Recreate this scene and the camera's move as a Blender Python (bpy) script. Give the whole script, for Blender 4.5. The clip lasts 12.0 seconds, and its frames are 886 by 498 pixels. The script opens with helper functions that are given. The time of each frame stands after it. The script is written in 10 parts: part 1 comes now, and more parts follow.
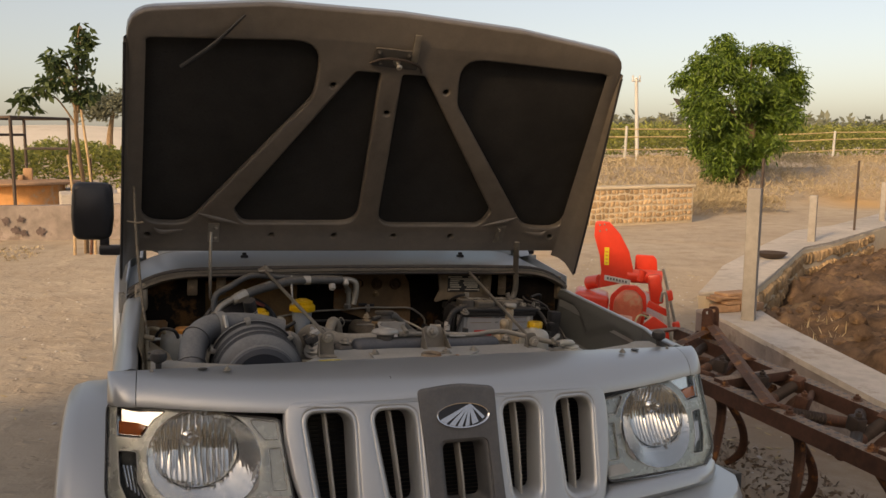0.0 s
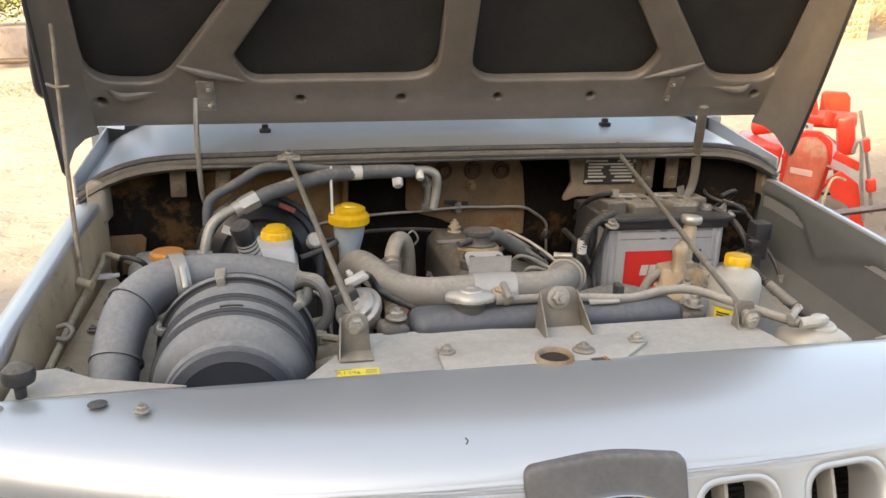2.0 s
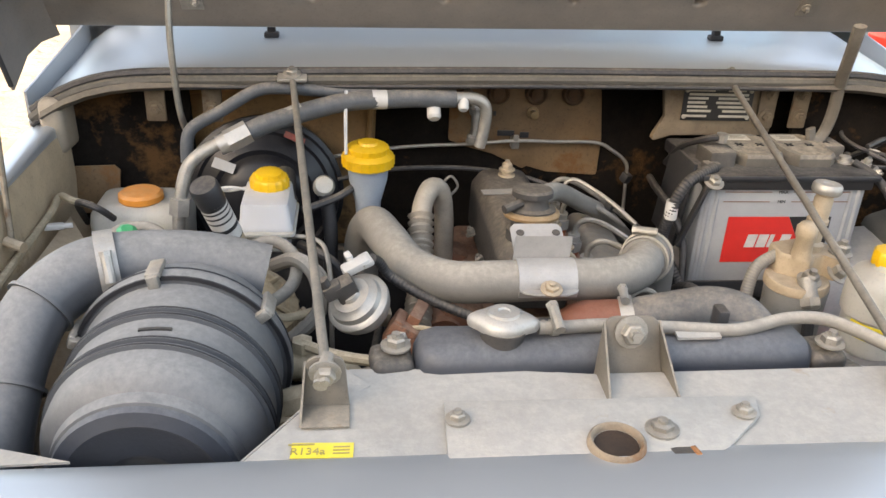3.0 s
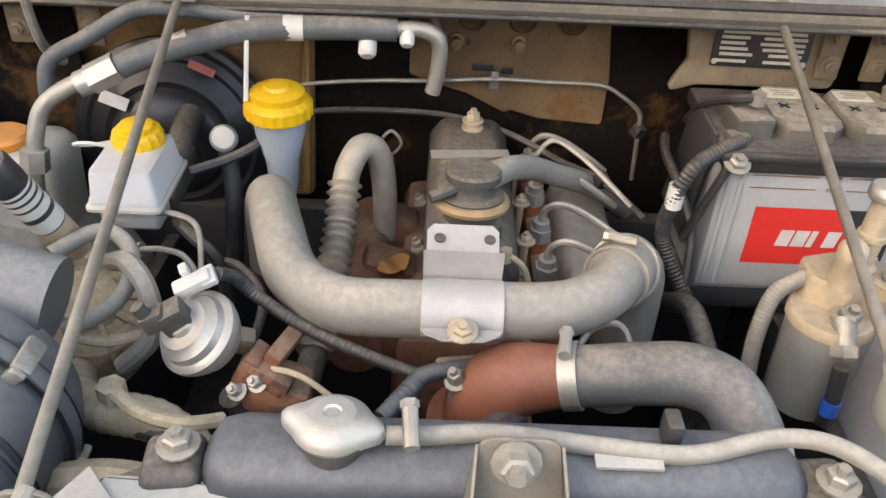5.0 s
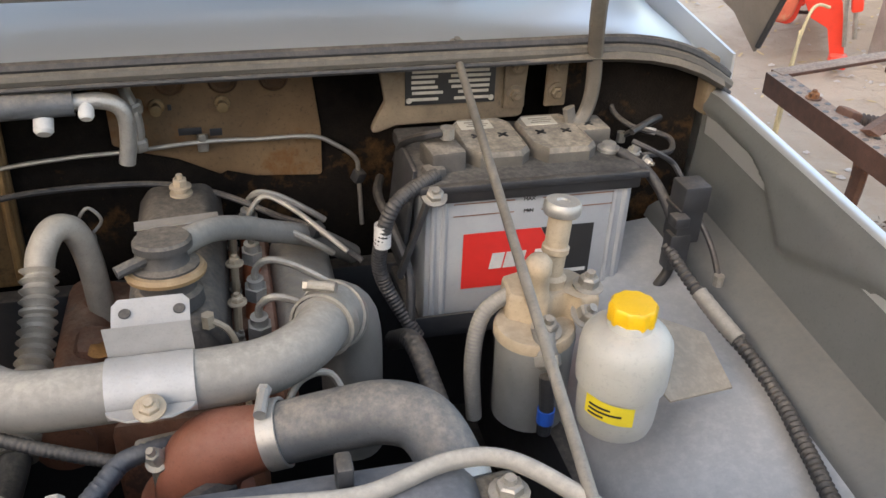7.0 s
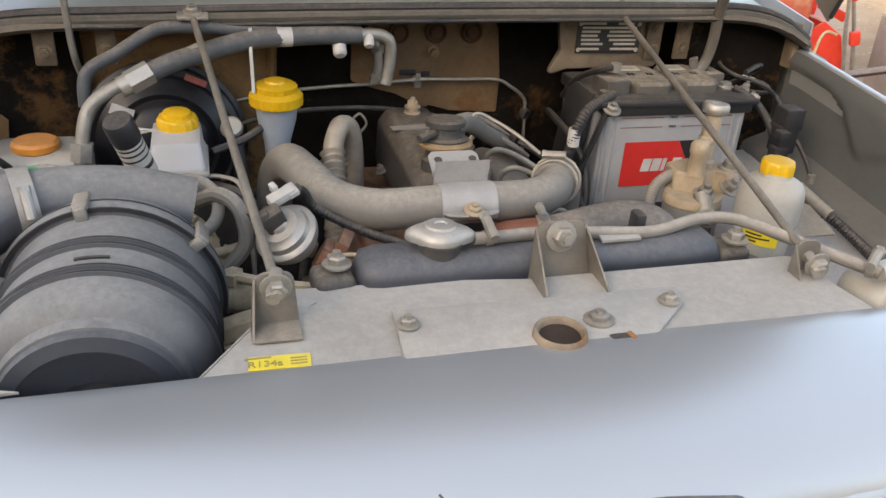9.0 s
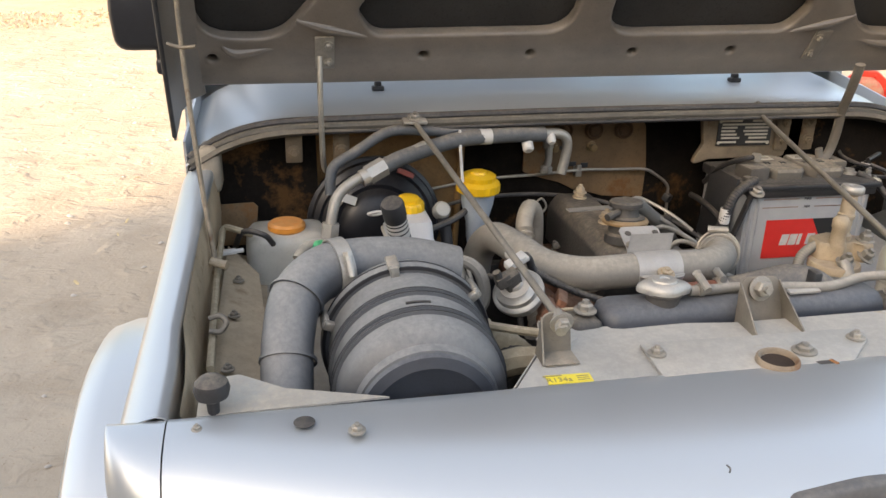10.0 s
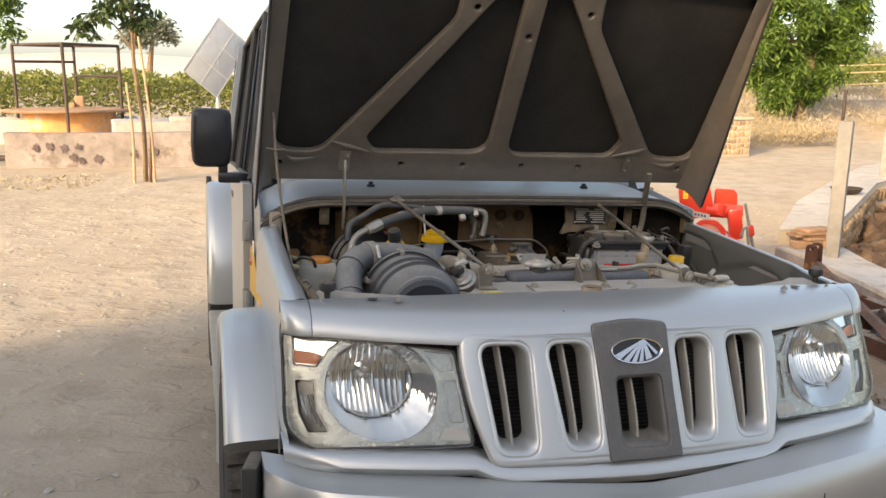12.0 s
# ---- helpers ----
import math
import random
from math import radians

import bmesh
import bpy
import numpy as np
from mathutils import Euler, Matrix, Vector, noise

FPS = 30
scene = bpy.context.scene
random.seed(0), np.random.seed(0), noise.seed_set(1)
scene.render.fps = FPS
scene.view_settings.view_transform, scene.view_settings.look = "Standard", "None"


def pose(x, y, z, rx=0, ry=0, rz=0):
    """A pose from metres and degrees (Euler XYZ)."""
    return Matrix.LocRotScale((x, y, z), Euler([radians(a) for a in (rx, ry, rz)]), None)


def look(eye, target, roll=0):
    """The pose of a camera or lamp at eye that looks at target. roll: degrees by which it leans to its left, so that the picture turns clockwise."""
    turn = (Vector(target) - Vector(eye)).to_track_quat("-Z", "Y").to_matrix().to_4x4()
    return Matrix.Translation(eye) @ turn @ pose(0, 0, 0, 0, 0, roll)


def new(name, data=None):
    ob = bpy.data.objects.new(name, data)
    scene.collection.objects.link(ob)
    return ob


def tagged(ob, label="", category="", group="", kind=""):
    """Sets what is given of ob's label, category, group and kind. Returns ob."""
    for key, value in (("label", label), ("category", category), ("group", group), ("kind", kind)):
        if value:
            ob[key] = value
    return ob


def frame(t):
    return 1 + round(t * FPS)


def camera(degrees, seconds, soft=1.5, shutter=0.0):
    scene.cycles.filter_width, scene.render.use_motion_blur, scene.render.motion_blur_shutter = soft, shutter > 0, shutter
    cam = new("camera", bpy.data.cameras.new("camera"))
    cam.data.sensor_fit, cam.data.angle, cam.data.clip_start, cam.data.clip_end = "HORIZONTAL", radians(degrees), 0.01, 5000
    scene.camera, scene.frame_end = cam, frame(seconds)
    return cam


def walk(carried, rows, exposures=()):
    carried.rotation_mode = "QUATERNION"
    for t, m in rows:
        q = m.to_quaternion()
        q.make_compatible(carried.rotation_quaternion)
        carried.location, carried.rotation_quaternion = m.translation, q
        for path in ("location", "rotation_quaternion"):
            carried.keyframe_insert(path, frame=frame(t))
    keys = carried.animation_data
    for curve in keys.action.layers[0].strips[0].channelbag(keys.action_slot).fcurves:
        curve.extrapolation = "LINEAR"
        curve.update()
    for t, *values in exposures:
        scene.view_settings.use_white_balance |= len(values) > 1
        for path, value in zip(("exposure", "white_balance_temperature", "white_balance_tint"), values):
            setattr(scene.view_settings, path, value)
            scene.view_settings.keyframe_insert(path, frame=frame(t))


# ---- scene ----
# The vehicle stands a little askew on the yard: CAR turns its own axes (x across, y to its rear) into the world's.
CAR = pose(0.023, 0.004, 0.001, -3.45, 2.17, -1.43)
# What is fitted inside the bay lies in axes of its own, a little turned against the body's.
BAY = CAR @ pose(-0.0101, 0.0479, -0.015, 1.77, 1.10, 1.60)
cam = camera(55.9, 12.0)
PATH = [
    (0, (-0.636, -1.669, 1.326), (0.007, 0.222, 1.223), 1.0),
    (0.5, (-0.532, -1.496, 1.35), (0.051, 0.414, 1.243), 0.9),
    (1, (-0.48, -1.197, 1.348), (0.027, 0.73, 1.169), 0.9),
    (1.5, (-0.445, -0.975, 1.353), (0.046, 0.937, 1.03), 0.8),
    (2, (-0.32, -0.679, 1.371), (0.025, 1.22, 0.846), 0.2),
    (2.5, (-0.246, -0.463, 1.39), (-0.011, 1.399, 0.698), 0.4),
    (4.5, (-0.069, -0.004, 1.395), (-0.074, 1.69, 0.332), 3.1),
    (5, (-0.005, 0.018, 1.397), (-0.039, 1.692, 0.304), 1.8),
    (5.5, (0.04, 0.028, 1.405), (-0.018, 1.711, 0.326), -0.3),
    (6, (0.105, 0.032, 1.411), (0.209, 1.722, 0.346), -0.7),
    (6.5, (0.136, 0.032, 1.409), (0.4, 1.728, 0.381), 0.3),
    (8.5, (-0.139, -0.221, 1.345), (0.423, 1.476, 0.449), -0.8),
    (9, (-0.267, -0.33, 1.357), (0.175, 1.41, 0.476), 2.1),
    (9.5, (-0.381, -0.422, 1.384), (-0.013, 1.377, 0.592), 1.9),
    (10, (-0.541, -0.515, 1.409), (-0.203, 1.335, 0.728), 0.3),
    (10.5, (-0.598, -0.694, 1.403), (-0.213, 1.2, 0.89), 0.6),
    (11, (-0.69, -1.005, 1.373), (-0.256, 0.91, 0.994), 1.2),
    (11.5, (-0.831, -1.253, 1.322), (-0.328, 0.658, 1.012), 1.3),
    (12, (-0.909, -1.523, 1.312), (-0.345, 0.377, 1.045), 1.5),
]
EXPOSURES = [(0, 0.66, 9100, 16), (0.5, 0.88, 8700, 13), (1, 1.92, 8100, 10), (1.5, 2.02, 8000, 10), (2, 2.50, 8100, 10), (2.5, 2.74, 8000, 10), (4.5, 3.10, 7900, 10), (5, 3.08, 7900, 10), (5.5, 3.50, 7800, 10), (6, 3.12, 7500, 10), (6.5, 2.92, 7400, 10), (8.5, 2.28, 7900, 11), (9, 2.40, 7900, 11), (9.5, 2.48, 8100, 10), (10, 2.46, 7900, 10), (10.5, 2.12, 7800, 10), (11, 1.72, 7700, 10), (11.5, 1.77, 7700, 10), (12, 1.72, 7850, 10)]
walk(cam, [(t, CAR @ look(eye, target, roll)) for t, eye, target, roll in PATH], EXPOSURES)

# ---- light: a low hazy sun and a pale sky ----
SUN_EL, SUN_AZ = 22.0, 235.0   # azimuth clockwise from +y
world = bpy.data.worlds.new("sky_world")
scene.world = world
world.use_nodes = True
wn = world.node_tree
wn.nodes.clear()
sky = wn.nodes.new("ShaderNodeTexSky")
sky.sky_type = "NISHITA"
sky.sun_disc = False
sky.sun_elevation, sky.sun_rotation = radians(SUN_EL), radians(SUN_AZ)
sky.altitude, sky.air_density, sky.dust_density, sky.ozone_density = 200, 0.8, 3.2, 1.0
wbg = wn.nodes.new("ShaderNodeBackground")
wbg.inputs[1].default_value = 0.15
wout = wn.nodes.new("ShaderNodeOutputWorld")
haze = wn.nodes.new("ShaderNodeMix")   # thick pale haze over the whole sky
haze.data_type = "RGBA"
haze.inputs[0].default_value, haze.inputs[7].default_value = 0.25, (2.2, 2.45, 2.9, 1)
wn.links.new(sky.outputs[0], haze.inputs[6])
wn.links.new(haze.outputs[2], wbg.inputs[0])
wn.links.new(wbg.outputs[0], wout.inputs[0])
sun = new("sun", bpy.data.lights.new("sun", "SUN"))
sun.data.energy, sun.data.angle, sun.data.color = 1.9, radians(6), (1.0, 0.80, 0.56)
_a, _e = radians(SUN_AZ), radians(SUN_EL)
sun.matrix_world = look((0, 0, 20), (-math.sin(_a) * math.cos(_e) * 10, -math.cos(_a) * math.cos(_e) * 10, 20 - math.sin(_e) * 10))

# ---- building helpers ----
HOME = {}


def thing(name, at, label, category, group="", frame_m=None, kind=""):
    """A top-level thing: an Empty at its base, in the axes of frame_m (those of the engine bay if none is given)."""
    ob = new(name)
    ob.empty_display_size = 0.05
    HOME[ob] = Vector(at)
    ob.matrix_world = ((CAR if name == "jeep" else BAY) if frame_m is None else frame_m) @ Matrix.Translation(at)
    return tagged(ob, label, category, group, kind)


WORLD = Matrix.Identity(4)


def mesh_of(name, bm, mat, shift, angle=35.0, recalc=True):
    if recalc:
        bmesh.ops.recalc_face_normals(bm, faces=bm.faces)
    if shift.length:
        bmesh.ops.translate(bm, verts=bm.verts, vec=-shift)
    me = bpy.data.meshes.new(name)
    bm.to_mesh(me)
    bm.free()
    me.materials.append(mat)
    me.shade_smooth()
    me.set_sharp_from_angle(angle=radians(angle))
    return me


def part(name, bm, mat, parent, label="", angle=35.0, recalc=True, fitted=False):
    """Links a bmesh, given in the axes of its thing's frame, as one mesh under a thing or a part. fitted: drawn in the axes of the bay."""
    root = parent
    while root.parent:
        root = root.parent
    if fitted:
        bmesh.ops.transform(bm, matrix=CAR.inverted() @ BAY, verts=bm.verts)
    ob = new(name, mesh_of(name, bm, mat, HOME[root], angle, recalc))
    ob.parent = parent
    return tagged(ob, label) if label else ob


def solo(name, bm, mat, label, category="", group="", kind="", frame_m=None, at=(0, 0, 0), angle=35.0, recalc=True):
    """A top-level thing of one mesh."""
    ob = new(name, mesh_of(name, bm, mat, Vector(at), angle, recalc))
    ob.matrix_world = (CAR if frame_m is None else frame_m) @ Matrix.Translation(at)
    HOME[ob] = Vector(at)
    return tagged(ob, label, category, group, kind)


def BM():
    return bmesh.new()


def box(bm, c, s, rot=None, bevel=0.0, seg=2):
    """A box with centre c and size s, turned by rot (degrees), with rounded edges."""
    got = bmesh.ops.create_cube(bm, size=1.0)
    vs = got["verts"]
    m = pose(*c, *(rot or (0, 0, 0))) @ Matrix.Diagonal((*s, 1))
    bmesh.ops.transform(bm, matrix=m, verts=vs)
    if bevel > 0:
        es = list({e for v in vs for e in v.link_edges})
        bmesh.ops.bevel(bm, geom=es, offset=min(bevel, min(s) * 0.49), segments=seg, affect="EDGES", profile=0.5)
    return bm


def basis(d):
    d = Vector(d).normalized()
    a = Vector((0, 0, 1)) if abs(d.z) < 0.9 else Vector((1, 0, 0))
    u = d.cross(a).normalized()
    return d, u, d.cross(u)


def rings(bm, rs, close=True, cap0=True, cap1=True):
    """A skin over rings of equal length."""
    rows = [[bm.verts.new(p) for p in r] for r in rs]
    n = len(rows[0])
    for a, b in zip(rows, rows[1:]):
        for i in range(n if close else n - 1):
            j = (i + 1) % n
            bm.faces.new((a[i], a[j], b[j], b[i]))
    if close and cap0:
        bm.faces.new(rows[0][::-1])
    if close and cap1:
        bm.faces.new(rows[-1])
    return rows


def lathe(bm, p0, d, prof, n=28, cap0=True, cap1=True, lobes=0, depth=0.0):
    """Turned about the axis from p0 along d: prof holds (radius, height). lobes: a scalloped rim."""
    p0 = Vector(p0)
    d, u, v = basis(d)
    rs = []
    for r, h in prof:
        ring = []
        for i in range(n):
            a = 2 * math.pi * i / n
            q = r * (1 + depth * math.cos(lobes * a)) if lobes else r
            ring.append(p0 + d * h + (u * math.cos(a) + v * math.sin(a)) * q)
        rs.append(ring)
    rings(bm, rs, True, cap0, cap1)
    return bm


def cyl(bm, p0, p1, r, r1=None, n=20, cham=0.0):
    p0, p1 = Vector(p0), Vector(p1)
    h = (p1 - p0).length
    r1 = r if r1 is None else r1
    prof = [(r, 0), (r1, h)] if not cham else [(r - cham, 0), (r, cham), (r1, h - cham), (r1 - cham, h)]
    return lathe(bm, p0, p1 - p0, prof, n)


def bolt(bm, p, d, r=0.009, h=0.008, washer=True):
    """A hexagon bolt head on its washer."""
    p, d = Vector(p), Vector(d).normalized()
    if washer:
        lathe(bm, p, d, [(r * 1.5, 0), (r * 1.5, 0.002), (r * 1.1, 0.0026)], 14)
    lathe(bm, p + d * 0.002, d, [(r, 0), (r, h * 0.8), (r * 0.8, h)], 6)
    lathe(bm, p + d * (0.002 + h), d, [(r * 0.5, -0.001), (r * 0.45, h * 0.5)], 8)
    return bm


def spline(pts, per=8):
    """A smooth line through points."""
    P = [Vector(p) for p in pts]
    if len(P) < 3:
        return P
    out = []
    for i in range(len(P) - 1):
        a, b, c, e = P[max(i - 1, 0)], P[i], P[i + 1], P[min(i + 2, len(P) - 1)]
        for k in range(per):
            t = k / per
            out.append(0.5 * ((2 * b) + (c - a) * t + (2 * a - 5 * b + 4 * c - e) * t * t + (3 * b - a - 3 * c + e) * t ** 3))
    out.append(P[-1])
    return out


def tube(bm, pts, r, n=12, per=8, smooth=True, ripple=0.0, pitch=0.012, flat=1.0):
    """A pipe or hose along points; r a radius or a list of them, one per point. ripple: corrugations."""
    P = spline(pts, per) if smooth else [Vector(p) for p in pts]
    if ripple:
        Q, acc = [P[0]], 0.0
        for a, b in zip(P, P[1:]):
            k = max(1, int((b - a).length / (pitch / 4)))
            Q += [a.lerp(b, (j + 1) / k) for j in range(k)]
        P = Q
    N = len(P)
    rr = [r] * len(pts) if not isinstance(r, (list, tuple)) else list(r)
    d0 = (P[1] - P[0]).normalized()
    _, u, v = basis(d0)
    rs, run = [], 0.0
    for i, p in enumerate(P):
        d = (P[min(i + 1, N - 1)] - P[max(i - 1, 0)]).normalized()
        u = (u - d * u.dot(d)).normalized()
        v = d.cross(u)
        if i:
            run += (p - P[i - 1]).length
        f = i / (N - 1) * (len(rr) - 1)
        k = min(int(f), len(rr) - 2) if len(rr) > 1 else 0
        q = rr[k] + (rr[min(k + 1, len(rr) - 1)] - rr[k]) * (f - k)
        if ripple:
            q *= 1 + ripple * math.cos(2 * math.pi * run / pitch)
        rs.append([p + (u * math.cos(2 * math.pi * j / n) + v * (flat * math.sin(2 * math.pi * j / n))) * q for j in range(n)])
    rings(bm, rs)
    return bm


def band(bm, p, d, r, w=0.014, t=0.0025, n=28, screw=None):
    """A hose clip round a pipe, with its screw housing."""
    d = Vector(d).normalized()
    c = Vector(p)
    lathe(bm, c - d * w / 2, d, [(r, 0), (r + t, 0), (r + t, w), (r, w)], n, False, False)
    if screw is not None:
        s = Vector(screw).normalized()
        s = (s - d * s.dot(d)).normalized()
        q = c + s * (r + t + 0.005)
        x = s.cross(d)
        cyl(bm, q - x * 0.014, q + x * 0.014, 0.0055, n=10)
        cyl(bm, q + x * 0.014, q + x * 0.019, 0.0065, n=6)
    return bm


def plate(bm, pts, th, d=(0, 0, 1), bevel=0.0):
    """A flat plate: the outline pts (in space), thickened by th along d."""
    d = Vector(d).normalized()
    a = [bm.verts.new(Vector(p)) for p in pts]
    b = [bm.verts.new(Vector(p) + d * th) for p in pts]
    n = len(pts)
    fs = [bm.faces.new(a[::-1]), bm.faces.new(b)]
    for i in range(n):
        fs.append(bm.faces.new((a[i], a[(i + 1) % n], b[(i + 1) % n], b[i])))
    if bevel:
        es = {e for f in fs for e in f.edges}
        bmesh.ops.bevel(bm, geom=list(es), offset=bevel, segments=2, affect="EDGES", profile=0.5)
    return bm


def sheet(bm, f, nu, nv, th=0.0):
    """A pressed sheet: f(u, v) gives the place for u, v in 0..1; th: thickness, to the inner side."""
    g = [[bm.verts.new(f(i / nu, j / nv)) for j in range(nv + 1)] for i in range(nu + 1)]
    for i in range(nu):
        for j in range(nv):
            bm.faces.new((g[i][j], g[i + 1][j], g[i + 1][j + 1], g[i][j + 1]))
    if th:
        bmesh.ops.recalc_face_normals(bm, faces=bm.faces)
        bmesh.ops.solidify(bm, geom=list(bm.faces), thickness=th)
    return bm


def round_poly(pts, r, n=5):
    """A 2D outline with rounded corners; r a radius or one per corner."""
    out, N = [], len(pts)
    for i, p in enumerate(pts):
        q = r[i] if isinstance(r, (list, tuple)) else r
        p = Vector(p)
        a, b = Vector(pts[i - 1]) - p, Vector(pts[(i + 1) % N]) - p
        la, lb = a.length, b.length
        a.normalize(), b.normalize()
        k = min(q / max(math.tan(a.angle(b) / 2), 1e-3), la * 0.49, lb * 0.49)
        s, e = p + a * k, p + b * k
        for j in range(n + 1):
            t = j / n
            out.append((s * (1 - t) ** 2 + p * (2 * t * (1 - t)) + e * t * t).to_2d())
    return out


def lerp_table(tab, x):
    """A value read off a table of (x, value)."""
    if x <= tab[0][0]:
        return tab[0][1]
    for (a, va), (b, vb) in zip(tab, tab[1:]):
        if x <= b:
            return va + (vb - va) * (x - a) / (b - a)
    return tab[-1][1]


def smooth01(a, b, x):
    t = max(0.0, min(1.0, (x - a) / (b - a)))
    return t * t * (3 - 2 * t)


# ---- materials ----
def mat(name, color, rough=0.6, metal=0.0, vary=0.25, scale=40.0, bump=0.0, bscale=200.0, dust=0.0, dust_color=(0.42, 0.35, 0.26),
        coat=0.0, patch=None, patch_scale=6.0, patch_at=0.55, spec=0.5, trans=0.0, sss=0.0, by_piece=0.0, caked=1.0):
    """A surface: base colour that varies at two scales, fine relief, dust that settles on what faces up, and patches of wear or rust."""
    m = bpy.data.materials.new(name)
    m.use_nodes = True
    nt = m.node_tree
    nt.nodes.clear()
    N, L = nt.nodes.new, nt.links.new
    out = N("ShaderNodeOutputMaterial")
    b = N("ShaderNodeBsdfPrincipled")
    L(b.outputs[0], out.inputs[0])
    co = N("ShaderNodeTexCoord")

    def noise_tex(s, detail=4.0, rough_n=0.6):
        t = N("ShaderNodeTexNoise")
        t.inputs["Scale"].default_value, t.inputs["Detail"].default_value, t.inputs["Roughness"].default_value = s, detail, rough_n
        L(co.outputs["Object"], t.inputs["Vector"])
        return t.outputs[0]

    def math_node(op, a, c=None, clamp=False):
        t = N("ShaderNodeMath")
        t.operation, t.use_clamp = op, clamp
        for i, q in enumerate((a, c)):
            if q is None:
                continue
            if isinstance(q, (int, float)):
                t.inputs[i].default_value = q
            else:
                L(q, t.inputs[i])
        return t.outputs[0]

    def ramp(val, lo, hi):
        t = N("ShaderNodeMapRange")
        t.inputs[1].default_value, t.inputs[2].default_value = lo, hi
        L(val, t.inputs[0])
        return t.outputs[0]

    def mix(fac, a, c):
        t = N("ShaderNodeMix")
        t.data_type = "RGBA"
        if isinstance(fac, (int, float)):
            t.inputs[0].default_value = fac
        else:
            L(fac, t.inputs[0])
        for i, q in ((6, a), (7, c)):
            if isinstance(q, tuple):
                t.inputs[i].default_value = (*q[:3], 1)
            else:
                L(q, t.inputs[i])
        return t.outputs[2]

    n1, n2 = noise_tex(scale, 5.0), noise_tex(scale * 0.12, 3.0)
    dark = tuple(c * (1 - vary) for c in color)
    light = tuple(min(1.0, c * (1 + vary)) for c in color)
    col = mix(ramp(math_node("ADD", math_node("MULTIPLY", n1, 0.45), math_node("MULTIPLY", n2, 0.55)), 0.36, 0.64), dark, light)
    if vary > 0.07:   # fine specks of grime
        col = mix(math_node("MULTIPLY", ramp(noise_tex(scale * 5.0 + 120.0, 3.0, 0.7), 0.56, 0.66), min(0.6, vary * 1.5)), col, tuple(c * 0.45 for c in color))
    if by_piece:
        oi = N("ShaderNodeObjectInfo")
        hsv = N("ShaderNodeHueSaturation")
        L(col, hsv.inputs["Color"])
        L(ramp_out(N, L, oi.outputs["Random"], 1 - by_piece, 1 + by_piece), hsv.inputs["Value"])
        col = hsv.outputs[0]
    rv = rough
    rsock = math_node("ADD", math_node("MULTIPLY", n1, 0.2), rough - 0.1, True)
    msock = None
    if patch:
        pf = ramp(noise_tex(patch_scale, 6.0, 0.7), patch_at, patch_at + 0.08)
        col = mix(pf, col, patch)
        rsock = math_node("ADD", rsock, math_node("MULTIPLY", pf, 0.25), True)
        msock = math_node("MULTIPLY", math_node("SUBTRACT", 1.0, pf), metal)
    if dust:
        geo = N("ShaderNodeNewGeometry")
        sep = N("ShaderNodeSeparateXYZ")
        L(geo.outputs["Normal"], sep.inputs[0])
        up = ramp(sep.outputs[2], 0.22, 0.98)
        df = math_node("MULTIPLY", math_node("ADD", math_node("MULTIPLY", up, 0.94 - 0.06 * caked), 0.06 * caked), math_node("MULTIPLY", ramp(math_node("ADD", math_node("MULTIPLY", noise_tex(14.0, 6.0, 0.65), 0.55), math_node("MULTIPLY", noise_tex(140.0, 4.0, 0.7), 0.45)), 0.05 + 0.22 * caked, 0.61), dust * 1.36), True)
        col = mix(df, col, mix(ramp(noise_tex(70.0, 4.0, 0.7), 0.40, 0.62), tuple(c * (1 - 0.22 * caked) for c in dust_color), tuple(min(1.0, c * (1 + 0.14 * caked)) for c in dust_color)))
        rsock = math_node("ADD", rsock, math_node("MULTIPLY", df, 0.4), True)
        base_m = msock if msock is not None else metal
        msock = math_node("MULTIPLY", math_node("SUBTRACT", 1.0, df), base_m)
    L(col, b.inputs["Base Color"])
    L(rsock, b.inputs["Roughness"])
    if msock is not None:
        L(msock, b.inputs["Metallic"])
    else:
        b.inputs["Metallic"].default_value = metal
    b.inputs["Specular IOR Level"].default_value = spec
    b.inputs["Coat Weight"].default_value = coat
    b.inputs["Coat Roughness"].default_value = 0.12
    b.inputs["Transmission Weight"].default_value = trans
    if sss:
        b.inputs["Subsurface Weight"].default_value = sss
        b.inputs["Subsurface Radius"].default_value = (0.02, 0.02, 0.015)
    if bump:
        bp = N("ShaderNodeBump")
        bp.inputs["Strength"].default_value, bp.inputs["Distance"].default_value = min(1.0, bump), 0.002
        L(noise_tex(bscale, 6.0), bp.inputs["Height"])
        L(bp.outputs[0], b.inputs["Normal"])
    return m


def ramp_out(N, L, val, lo, hi):
    t = N("ShaderNodeMapRange")
    t.inputs[3].default_value, t.inputs[4].default_value = lo, hi
    L(val, t.inputs[0])
    return t.outputs[0]


DUST = (0.40, 0.33, 0.245)
M_SILVER = mat("silver_paint", (0.49, 0.51, 0.515), 0.345, 0.60, 0.02, 5.0)
M_SILVER_IN = mat("silver_paint_dusty", (0.34, 0.33, 0.30), 0.5, 0.25, 0.12, 30.0, dust=0.45, dust_color=DUST)
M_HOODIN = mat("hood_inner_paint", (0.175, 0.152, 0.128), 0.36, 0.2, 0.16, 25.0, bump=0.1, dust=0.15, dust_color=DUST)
M_FELT = mat("felt_lining", (0.028, 0.027, 0.026), 0.75, 0, 0.40, 12.0, bump=0.4, bscale=500.0, dust=0.05, dust_color=(0.2, 0.18, 0.16), spec=0.3)
